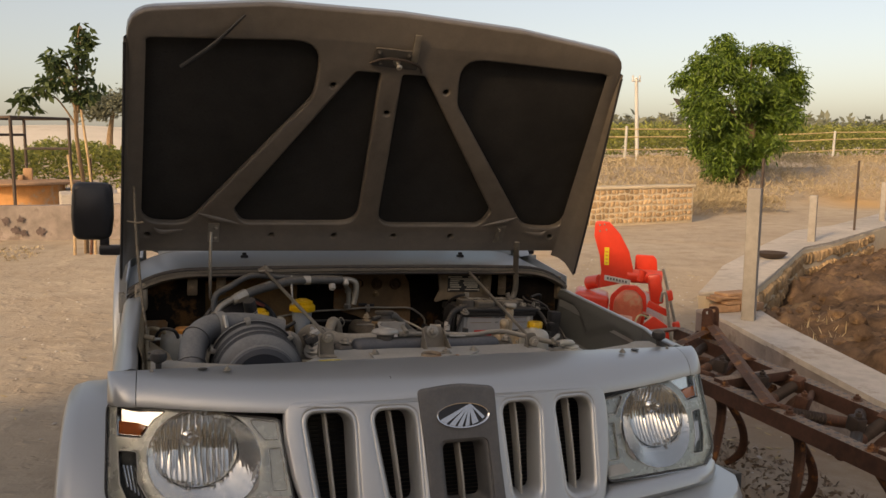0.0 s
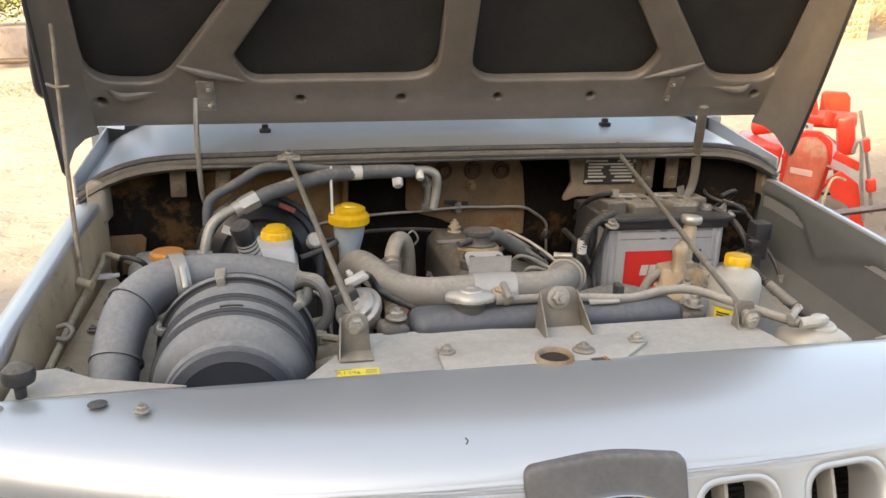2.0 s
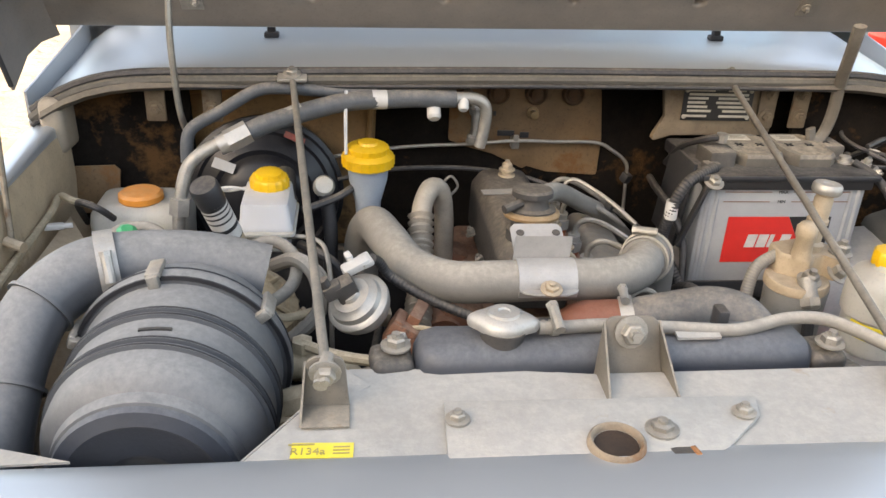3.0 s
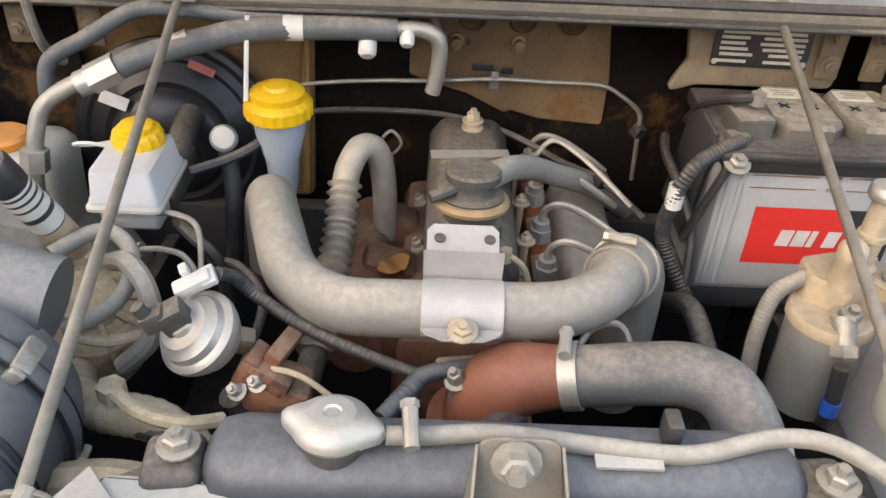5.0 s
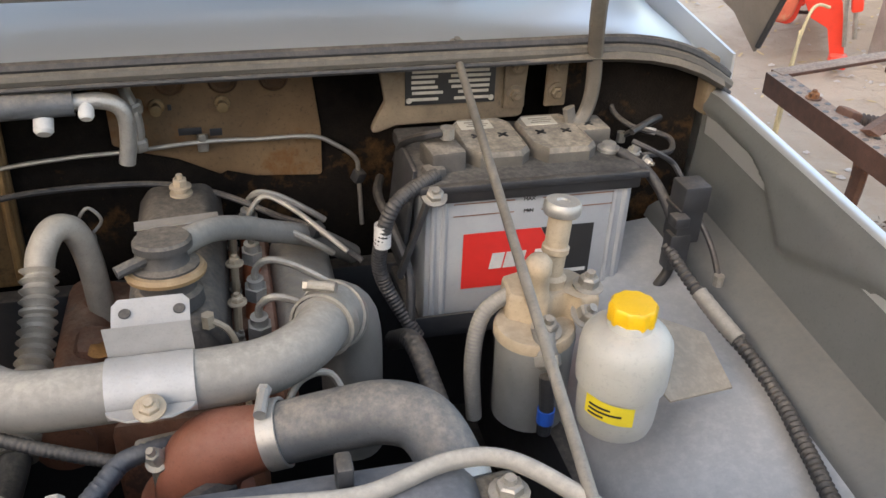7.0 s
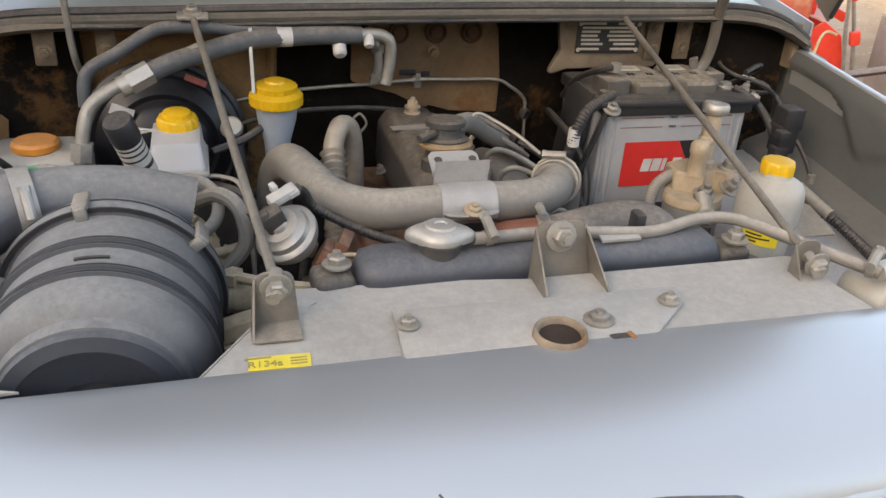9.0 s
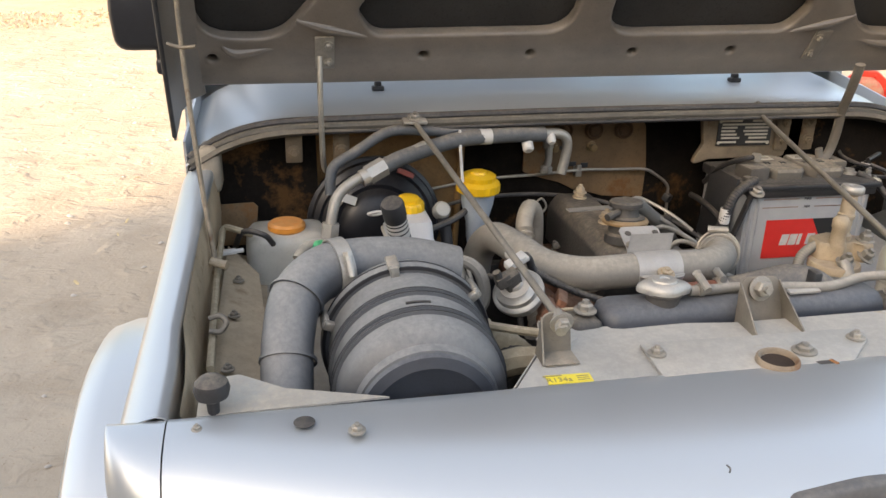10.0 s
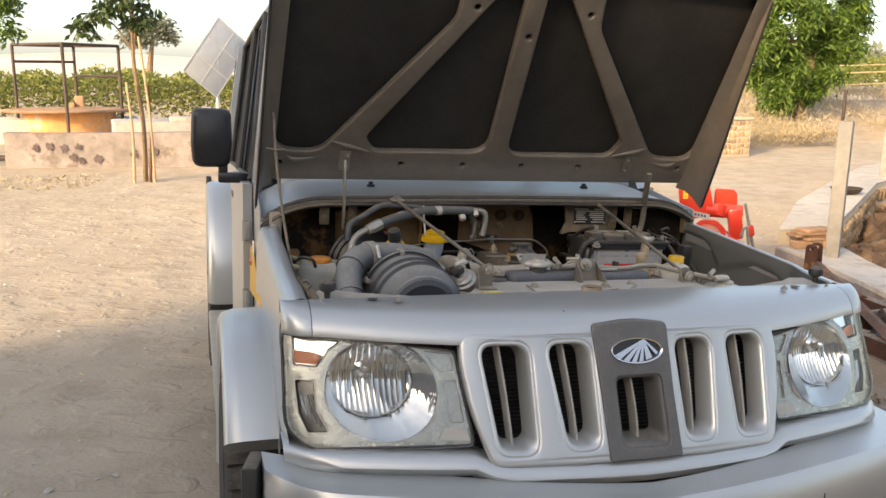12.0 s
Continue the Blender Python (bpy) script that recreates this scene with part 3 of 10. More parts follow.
# pressed beads, front rail, latch
for s in (-1, 1):
    for pts, r in ((((0.405, 0.045, 0.010), (0.47, 0.065, 0.014), (0.525, 0.082, 0.010)), 0.009), (((0.655, 0.03, 0.008), (0.63, 0.012, 0.013), (0.56, 0.022, 0.008)), 0.010)):
        bm = BM()
        tube(bm, [HOOD @ Vector((s * x, y, z)) for x, y, z in pts], [0.004, r, 0.004], 10)
        part("bead", bm, M_HOODIN, hood)
bm = curve_mesh([round_poly([(-0.075, 0.618), (0.062, 0.612), (0.058, 0.668), (-0.066, 0.672)], 0.008), [(-0.002 + 0.012 * math.cos(2 * math.pi * k / 14), 0.634 + 0.012 * math.sin(2 * math.pi * k / 14)) for k in range(14)]], 0.003, 0.001)
move(bm, HOOD @ Matrix.Translation((0, 0, 0.018)))
latch = part("latch", bm, M_IRON, hood, "dusty bonnet latch plate")
bm = BM()
lathe(bm, HOOD @ Vector((-0.002, 0.634, 0.010)), HOOD.to_3x3().col[2], [(0.010, 0), (0.010, 0.016), (0.006, 0.018), (0.0055, 0.042), (0.009, 0.045), (0.004, 0.05)], 14)
part("striker_pin", bm, M_STEEL, latch, "steel striker pin")
bm = BM()
box(bm, HOOD @ Vector((0.048, 0.678, 0.022)), (0.020, 0.006, 0.085), (37, 0, 0), 0.002)
part("safety_hook", bm, M_BRKT, latch, "dusty safety hook")
bm = BM()
tube(bm, [HOOD @ Vector((-0.078, 0.624, 0.02)), HOOD @ Vector((-0.04, 0.646, 0.032)), HOOD @ Vector((0.02, 0.645, 0.034)), HOOD @ Vector((0.066, 0.624, 0.02)), HOOD @ Vector((0.078, 0.604, 0.018))], 0.0035, 8)
part("latch_spring", bm, M_PIPE, latch)
for x, v in ((-0.055, 0.658), (0.03, 0.655), (-0.05, 0.628)):
    bm = BM()
    bolt(bm, HOOD @ Vector((x, v, 0.021)), HOOD.to_3x3().col[2], 0.006, 0.005)
    part("bolt", bm, M_IRON, latch)
bm = BM()
tube(bm, [HOOD @ Vector((-0.425, 0.735, 0.02)), HOOD @ Vector((-0.50, 0.655, 0.035)), HOOD @ Vector((-0.582, 0.578, 0.03))], [0.003, 0.0055, 0.007], 8)
part("clip_rod", bm, M_BLACK, hood, "dark plastic clip rod")
# bolts on the hinge seats
for s in (-1, 1):
    bm = BM()
    box(bm, HOOD @ Vector((s * 0.478, 0.012, 0.014)), (0.034, 0.004, 0.075), (37, 0, 0), 0.002)
    for v in (-0.008, 0.032):
        bolt(bm, HOOD @ Vector((s * 0.478 - s * 0.006, v, 0.016)), HOOD.to_3x3().col[2], 0.006, 0.006)
    arm = [(0.488, 0.875, 1.21), (0.497, 0.90, 1.166), (0.517, 0.945, 1.112), (0.528, 0.968, 1.062), (0.527, 0.976, 1.030), (0.518, 0.976, 1.012), (0.506, 0.976, 1.012), (0.501, 0.976, 1.030)] if s > 0 else [(s * 0.490, 0.925, 1.235), (s * 0.492, 0.916, 1.17), (s * 0.492, 0.925, 1.08), (s * 0.490, 0.945, 1.04), (s * 0.484, 0.962, 1.028)]
    tube(bm, arm, 0.0095 if s > 0 else 0.007, 8, flat=0.6 if s > 0 else 0.7)
    part("hinge", bm, M_BRKT if s > 0 else M_STEEL, jeep, "dusty steel bonnet hinge arm")
bm = BM()
tube(bm, [(-0.706, 0.850, 1.362), (-0.703, 0.841, 1.349), (-0.697, 0.815, 1.22), (-0.684, 0.765, 1.08), (-0.670, 0.718, 0.975), (-0.667, 0.710, 0.962), (-0.658, 0.704, 0.958)], 0.0040, 8)
tube(bm, [(-0.722, 0.845, 1.268), (-0.700, 0.823, 1.264), (-0.678, 0.815, 1.266)], 0.003, 6)
part("prop_rod", bm, mat("rusty_rod_steel", (0.20, 0.165, 0.12), 0.55, 0.4, 0.4, 90.0, bump=0.2, dust=0.2, dust_color=DUST, patch=(0.13, 0.07, 0.03), patch_scale=30.0), jeep, "thin steel rod that props the bonnet")
bm = BM()
tube(bm, [(-0.674, 0.710, 0.960), (-0.662, 0.705, 0.957), (-0.650, 0.700, 0.955)], 0.0070, 10)
part("rod_grip", bm, M_TAN, jeep, "brown rubber rod socket")

# ---- scuttle, windscreen and cabin ----


def cowl_drop(x):
    q = max(0.0, (abs(x) - 0.50) / 0.205)
    return 0.010 * (x / 0.7) ** 2 + 0.045 * q ** 3


bm = BM()
rows = []
for k in range(41):
    x = -0.731 + 1.462 * k / 40
    dz = cowl_drop(x)
    yo = 0.05 * (abs(x) / 0.7) ** 3
    rows.append([Vector((x, 0.956 + yo * 0.4, 1.116 - dz)), Vector((x, 0.958 + yo * 0.5, 1.120 - dz)), Vector((x, 0.972 + yo, 1.128 - dz)), Vector((x, 1.00 + yo, 1.135 - dz)), Vector((x, 1.04 + yo, 1.142 - dz)), Vector((x, 1.10 + yo, 1.149 - dz)), Vector((x, 1.18 + yo, 1.160 - dz)), Vector((x, 1.30, 1.166 - dz * 0.9))])
rings(bm, rows, close=False)
bmesh.ops.recalc_face_normals(bm, faces=bm.faces)
bmesh.ops.solidify(bm, geom=list(bm.faces), thickness=0.001)
part("scuttle", bm, M_SILVER, jeep, "silver panel below the windscreen", angle=50)
SEAL_X = [-0.722 + 1.444 * k / 30 for k in range(31)]
M_SEAL = mat("dusty_seal_rubber", (0.085, 0.078, 0.066), 0.7, 0, 0.25, 40.0, bump=0.3, dust=0.45, dust_color=(0.27, 0.225, 0.165))
for nm, dy, dz, r, m_, lb in (("rubber_seal", 0.0, 0.0, 0.0075, M_RUBBER, "black rubber seal lip along the scuttle"), ("rubber_seal", -0.008, -0.010, 0.0075, M_SEAL, "dusty rubber seal along the scuttle"), ("seal_bead", -0.012, -0.0195, 0.0035, M_RUBBER, "")):
    bm = BM()
    tube(bm, [(x, 0.953 + dy + 0.025 * (abs(x) / 0.7) ** 3, 1.125 + dz - cowl_drop(x)) for x in SEAL_X], r, 8, 2)
    part(nm, bm, m_, jeep, lb)
bm = BM()
rows = []
for k in range(41):
    x = -0.70 + 1.40 * k / 40
    dz = cowl_drop(x)
    rows.append([Vector((x, 0.950, 1.115 - dz)), Vector((x, 0.944, 1.107 - dz)), Vector((x, 0.956, 1.100 - dz)), Vector((x, 1.00, 1.104 - dz)), Vector((x, 1.13, 1.106 - dz))])
rings(bm, rows, close=False)
part("seal_channel", bm, M_SEALCH, jeep, "dusty steel channel under the seal", angle=50)
for s in (-1, 1):
    bm = BM()
    x = s * 0.374
    box(bm, (x, 1.112, 1.150), (0.024, 0.018, 0.010), None, 0.003)
    box(bm, (x, 1.112, 1.158), (0.014, 0.013, 0.011), None, 0.003)
    part("washer_nozzle", bm, M_BLACKC, jeep, "small black washer nozzle")
    # corner gusset at the end of the scuttle
    bm = BM()
    if s > 0:
        box(bm, (0.700, 1.000, 1.045), (0.014, 0.05, 0.080), (0, 0, 0), 0.004, 2)
    else:
        box(bm, (-0.688, 0.985, 1.038), (0.036, 0.07, 0.085), (0, 0, 0), 0.012, 3)
    part("scuttle_end", bm, M_VPANEL if s > 0 else M_BEIGE, jeep)
# cabin shell
def cabin_x(z):
    return lerp_table([(0.3, 0.72), (0.6, 0.737), (1.12, 0.732), (1.75, 0.655), (1.80, 0.62)], z)


def side_panel(name, s, pts, mat_, parent, out=0.0, th=0.004, label=""):
    bm = BM()
    a = [bm.verts.new((s * (cabin_x(z) + out), y, z)) for y, z in pts]
    bm.faces.new(a)
    bmesh.ops.recalc_face_normals(bm, faces=bm.faces)
    bmesh.ops.solidify(bm, geom=list(bm.faces), thickness=th)
    return part(name, bm, mat_, parent, label)


for s in (-1, 1):
    # lower side, pillars and rail as strips, so that the windows are real openings
    side_panel("side_panel", s, [(0.978, 0.42), (1.30, 0.42), (1.30, 1.14), (0.985, 1.085)], M_SILVER, jeep, label="silver scuttle side")
    door = side_panel("door", s, [(1.31, 0.42), (2.24, 0.42), (2.24, 1.14), (1.31, 1.14)], M_SILVER, jeep, 0.004, 0.03, "silver front door")
    door2 = side_panel("door", s, [(2.25, 0.42), (2.80, 0.42), (3.05, 0.80), (3.05, 1.14), (2.25, 1.14)], M_SILVER, jeep, 0.004, 0.03, "silver rear door")
    side_panel("side_panel", s, [(3.06, 0.60), (4.05, 0.60), (4.05, 1.14), (3.06, 1.14)], M_SILVER, jeep)
    for y0, y1, y2, y3 in ((1.30, 1.40, 1.70, 1.62), (2.19, 2.30, 2.30, 2.20), (3.02, 3.10, 3.10, 3.03), (3.95, 4.05, 4.02, 3.95)):
        side_panel("pillar", s, [(y0, 1.14), (y1, 1.14), (y2, 1.76), (y3, 1.76)], M_SILVER, jeep, 0.0, 0.04)
    bm = BM()
    tube(bm, [(s * 0.632, 1.60, 1.765), (s * 0.632, 2.5, 1.785), (s * 0.632, 4.05, 1.775)], 0.018, 8)
    part("rain_gutter", bm, M_SILVER, jeep)
    for y0, y1, ya, yb in ((1.41, 2.18, 1.71, 2.19), (2.31, 3.01, 2.31, 3.02), (3.11, 3.94, 3.11, 3.94)):
        side_panel("side_window", s, [(y0, 1.14), (y1, 1.14), (yb, 1.75), (ya, 1.75)], M_WINDOW, jeep, -0.012, 0.004, "dark side window")
        bm = BM()
        tube(bm, [(s * (cabin_x(z) + 0.002), y, z) for y, z in ((y0, 1.15), (y1, 1.15), (yb, 1.745), (ya, 1.745), (y0, 1.15))], 0.010, 6, smooth=False)
        part("window_rubber", bm, M_RUBBER, jeep)
    for z in (0.985, 0.755):
        bm = BM()
        box(bm, (s * 0.750, 1.325, z), (0.018, 0.07, 0.06), None, 0.006)
        cyl(bm, (s * 0.757, 1.308, z - 0.035), (s * 0.757, 1.308, z + 0.035), 0.009, n=10)
        part("door_hinge", bm, M_SILVER_IN, door, "exposed silver door hinge")
    bm = BM()
    box(bm, (s * 0.757, 2.12, 1.05), (0.02, 0.14, 0.03), None, 0.008)
    part("door_handle", bm, M_BLACK, door, "black door handle")
    side_panel("decal", s, [(0.76, 0.835), (0.95, 0.815), (1.28, 0.79), (1.28, 0.945), (1.10, 0.925), (0.90, 0.885)], M_DECAL, jeep, 0.009, 0.002, "worn orange-yellow body decal")
    bm = BM()
    lathe(bm, (s * 0.738, 1.195, 0.90), (s, 0, 0), [(0.016, 0), (0.016, 0.006), (0.010, 0.012)], 14)
    part("side_repeater", bm, M_AMBER, jeep, "small amber side lamp")
    bm = BM()
    box(bm, (s * 0.835, 4.00, 0.845), (0.034, 0.05, 0.36), None, 0.008)
    box(bm, (s * 0.770, 4.02, 0.845), (0.11, 0.03, 0.30), None, 0.008)
    part("tail_lamp", bm, M_BLACK, jeep, "dark tail lamp on the rear corner")
    bm = BM()
    box(bm, (s * 0.785, 1.98, 0.40), (0.15, 1.55, 0.035), None, 0.012)
    part("running_board", bm, M_SILVER_IN, jeep, "dusty grey side step")
    # door mirror
    bm = BM()
    rows = []
    for k, (dy, q) in enumerate(((-0.035, 0.80), (-0.03, 0.92), (-0.012, 1.0), (0.015, 1.0), (0.028, 0.95))):
        rows.append([Vector((s * 0.858 + p[0] * q * 1.05, 1.505 + dy, 1.287 + p[1] * q * 0.97)) for p in round_poly([(-0.060, -0.104), (0.058, -0.104), (0.066, -0.02), (0.062, 0.104), (-0.062, 0.104), (-0.066, -0.02)], [0.035, 0.035, 0.1, 0.03, 0.03, 0.1])])
    rings(bm, rows)
    mirror = part("door_mirror", bm, M_BLACKC, jeep, "black plastic door mirror", angle=50)
    bm = BM()
    box(bm, (s * 0.858, 1.535, 1.287), (0.108, 0.004, 0.165), None, 0.0)
    part("mirror_glass", bm, M_CHROME, mirror)
    bm = BM()
    box(bm, (s * 0.820, 1.505, 1.178), (0.032, 0.03, 0.06), None, 0.008)
    box(bm, (s * 0.785, 1.505, 1.150), (0.105, 0.045, 0.036), None, 0.008)
    part("mirror_arm", bm, M_BLACKC, mirror)
bm = BM()
sheet(bm, lambda u, v: Vector(((-1 + 2 * u) * 0.635, 1.60 + 2.47 * v, 1.785 + 0.055 * (1 - (2 * u - 1) ** 4) * min(1.0, 0.5 + 6 * v))), 20, 12, 0.02)
part("roof", bm, M_SILVER, jeep, "silver ribbed roof")
bm = BM()
for k in range(6):
    box(bm, (-0.4 + 0.16 * k, 2.8, 1.842), (0.04, 2.1, 0.01), None, 0.004)
part("roof_rib", bm, M_SILVER, jeep)
bm = BM()
plate(bm, [(-0.62, 1.32, 1.165), (0.62, 1.32, 1.165), (0.56, 1.64, 1.765), (-0.56, 1.64, 1.765)], 0.005, (0, -0.88, 0.47))
part("windscreen", bm, M_WINDOW, jeep, "dark windscreen")
bm = BM()
tube(bm, [(-0.64, 1.31, 1.16), (0.64, 1.31, 1.16), (0.585, 1.64, 1.775), (-0.585, 1.64, 1.775), (-0.64, 1.31, 1.16)], 0.022, 8, smooth=False)
part("windscreen_frame", bm, M_SILVER, jeep)
bm = BM()
box(bm, (0, 4.06, 1.2), (1.28, 0.03, 1.2), None, 0.01)
part("tailgate", bm, M_SILVER, jeep)
bm = BM()
box(bm, (0, 2.6, 0.47), (1.36, 2.9, 0.06), None, 0.01)
box(bm, (0, 1.32, 0.80), (1.34, 0.03, 0.66), None, 0.0)
for x in (-0.33, 0.33):
    box(bm, (x, 2.15, 0.75), (0.5, 0.5, 0.35), None, 0.06)
    box(bm, (x, 2.42, 1.10), (0.48, 0.14, 0.6), (-10, 0, 0), 0.05)
    box(bm, (x, 2.44, 1.46), (0.26, 0.10, 0.18), None, 0.04)
part("seats_and_floor", bm, M_INSIDE, jeep, "dark cabin seats and floor")

# ---- grille ----
SLOTS = [(-0.350, -0.236, 0.884, 0.668), (-0.204, -0.098, 0.885, 0.672), (-0.055, 0.057, 0.812, 0.670), (0.098, 0.204, 0.885, 0.672), (0.236, 0.350, 0.884, 0.668)]


def bowed_plate(outline, holes, th, bevel, out):
    """A plate with openings that follows the face of the vehicle; outlines in x and z."""
    bm = curve_mesh([outline] + holes, th, bevel, 3)
    bmesh.ops.subdivide_edges(bm, edges=[e for e in bm.edges if e.calc_length() > 0.06], cuts=3, use_grid_fill=True)
    for v in bm.verts:
        x, z, d = v.co
        v.co = on_front(x, z, out + d)
    return bm


def slot_outline(x0, x1, z1, z0, inset=0.0):
    """A tall opening, narrower towards its foot, with rounded corners."""
    q = 0.0 if abs(x0 + x1) < 0.01 else 0.014
    lean = 0.012 * (1 if x0 < -0.1 else -1) * (q > 0)
    i = inset
    return round_poly([(x0 + q + lean + i, z0 + i), (x1 - q + lean - i, z0 + i), (x1 - i, z1 - i), (x0 + i, z1 - i)], [0.030 - i / 2, 0.030 - i / 2, 0.036 - i / 2, 0.030 - i / 2] if q else 0.016, 6)


g_out = round_poly([(-0.338, 0.645), (0.338, 0.645), (0.374, 0.75), (0.388, 0.84), (0.386, 0.904), (0.0, 0.911), (-0.386, 0.904), (-0.388, 0.84), (-0.374, 0.75)], [0.035, 0.035, 0.3, 0.2, 0.034, 0.4, 0.034, 0.2, 0.3])
bm = bowed_plate(g_out, [slot_outline(*q) for q in SLOTS], 0.005, 0.008, 0.008)
grille = part("grille", bm, M_SILVER, jeep, "silver slotted radiator grille", angle=50)
for i, (x0, x1, z1, z0) in enumerate(SLOTS):
    # flared walls that narrow towards the radiator
    bm = BM()
    rows = []
    for inset, out in ((-0.003, 0.019), (0.0, 0.0205), (0.004, 0.019), (0.008, 0.010), (0.013, -0.010), (0.016, -0.034)):
        rows.append([on_front(p[0], p[1], out) for p in slot_outline(x0, x1, z1, z0, inset)])
    rings(bm, rows, True, False, False)
    part("slot_wall", bm, M_SILVER if i != 2 else M_GRIP, grille, "flared wall of a grille slot", angle=70)
    bm = BM()
    xm, n = (x0 + x1) / 2 - 0.004, 10
    shift = 0.012 * (1 if x0 < -0.1 else -1) * (i != 2)
    rows = []
    for k in range(n + 1):
        q = k / n
        z = z0 + 0.006 + (z1 - z0 - 0.012) * q
        c = on_front(xm + shift * (1 - q), z, -0.012 + 0.006 * math.sin(math.pi * q))
        rows.append([c + Vector((-0.004, 0.026, 0)), c + Vector((-0.004, 0.0, 0)), c + Vector((-0.002, -0.005, 0)), c + Vector((0.002, -0.005, 0)), c + Vector((0.004, 0.0, 0)), c + Vector((0.004, 0.026, 0))])
    rings(bm, rows)
    part("slat", bm, M_SILVER_IN, grille, "upright dusty silver slat in a slot", angle=50)
# dark centre band and badge
b_out = round_poly([(-0.087, 0.648), (0.084, 0.648), (0.083, 0.78), (0.088, 0.917), (0.0, 0.927), (-0.096, 0.917), (-0.090, 0.78)], [0.006, 0.006, 0.2, 0.014, 0.3, 0.014, 0.2])
bm = bowed_plate(b_out, [slot_outline(*SLOTS[2])], 0.004, 0.004, 0.018)
bandp = part("centre_band", bm, M_GRIP, grille, "dark grey centre band of the grille", angle=50)
E_C, E_X, E_Z = (0.003, 0.8635), 0.063, 0.0265
bm = BM()
rows = []
for rr, out in ((1.0, 0.022), (1.0, 0.030), (0.975, 0.033), (0.93, 0.0315), (0.91, 0.029), (0.91, 0.022)):
    rows.append([on_front(E_C[0] + E_X * rr * math.cos(a), E_C[1] + E_Z * (rr if rr > 0.95 else rr - 0.04) * math.sin(a), out) for a in [2 * math.pi * k / 48 for k in range(48)]])
rings(bm, rows)
badge = part("badge", bm, M_CHROME, bandp, "oval chrome badge with rays on black", angle=50)
bm = BM()
bm.faces.new([bm.verts.new(on_front(E_C[0] + E_X * 0.91 * math.cos(a), E_C[1] + E_Z * 0.87 * math.sin(a), 0.0275)) for a in [2 * math.pi * k / 40 for k in range(40)]])
part("badge_field", bm, M_BLACKC, bandp)
apex = (0.021, 0.8855)
for a, b in (((-0.052, 0.856), (-0.040, 0.8475)), ((-0.033, 0.8455), (-0.020, 0.8425)), ((-0.014, 0.8415), (-0.003, 0.8405)), ((0.004, 0.8405), (0.014, 0.8415)), ((0.021, 0.843), (0.037, 0.848)), ((0.047, 0.853), (0.053, 0.858))):
    bm = BM()
    vs = [on_front(*a, 0.0315), on_front(*b, 0.0315), on_front(apex[0] + 0.0018, apex[1], 0.0315), on_front(apex[0] - 0.0018, apex[1], 0.0315)]
    plate(bm, vs, 0.003, (0, 1, 0))
    part("ray", bm, M_BADGE, badge)
# radiator core seen through the slots
bm = BM()
box(bm, (0, 0.235, 0.70), (0.92, 0.02, 0.42), None, 0.0)
core = part("radiator_core", bm, M_BLACK, jeep, "dark radiator core behind the grille")
for k in range(40):
    bm = BM()
    box(bm, (0, 0.222, 0.53 + 0.0095 * k), (0.9, 0.006, 0.003))
    part("fin", bm, M_BLACK, core)
# lower skirt and bumper
bm = BM()
rows = []
for k in range(41):
    x = -0.745 + 1.49 * k / 40
    zt = lerp_table([(0, 0.640), (0.32, 0.646), (0.37, 0.668), (0.72, 0.672)], abs(x))
    y = front_y(x, zt) + (0.04 * max(0, (abs(x) - 0.66) / 0.08) ** 2)
    rows.append([Vector((x, y + 0.06, zt + 0.004)), Vector((x, y - 0.006, zt + 0.004)), Vector((x, y - 0.024, zt - 0.004)), Vector((x, y - 0.030, zt - 0.022)), Vector((x, y - 0.018, zt - 0.040)), Vector((x, y + 0.05, zt - 0.062))])
rings(bm, rows, close=False)
part("skirt", bm, M_SILVER, jeep, "silver bar below the grille and lamps", angle=50)
bm = BM()
rows = []
for k in range(49):
    x = -0.785 + 1.57 * k / 48
    q = abs(x)
    yf = -0.135 + 0.22 * x * x + 0.15 * max(0.0, (q - 0.66) / 0.16) ** 2
    yb = max(yf + 0.075, -0.035 + 0.40 * x * x)
    zt = lerp_table([(0, 0.604), (0.40, 0.627), (0.82, 0.646)], q)
    rows.append([Vector((x, yb, zt - 0.012)), Vector((x, yb - 0.012, zt)), Vector((x, yf + 0.02, zt - 0.006)), Vector((x, yf + 0.002, zt - 0.03)), Vector((x, yf, zt - 0.10)), Vector((x, yf + 0.015, zt - 0.17)), Vector((x, yf + 0.05, zt - 0.21)), Vector((x, yb, zt - 0.21))])
rings(bm, rows)
bumper = part("bumper", bm, M_SILVER, jeep, "broad silver front bumper", angle=40)
for s in (-1, 1):
    bm = BM()
    box(bm, (s * 0.803, 0.185, 0.535), (0.034, 0.10, 0.20), (0, 0, s * 14), 0.008)
    part("bumper_end", bm, M_RUBBER, bumper, "black rubber bumper end")
for s in (-1, 1):
    bm = BM()
    for dx in (0.0,):
        tube(bm, [(s * 0.398, -0.085, 0.5905), (s * 0.396, -0.098, 0.560), (s * 0.396, -0.100, 0.45)], 0.003, 6, smooth=False)
    part("bumper_seam", bm, M_BLACK, bumper)
bm = BM()
box(bm, (0.02, -0.142, 0.545), (0.34, 0.006, 0.07), None, 0.003)
part("number_plate", bm, M_LABEL_Y, jeep, "plain yellow number plate")

# ---- headlamps ----


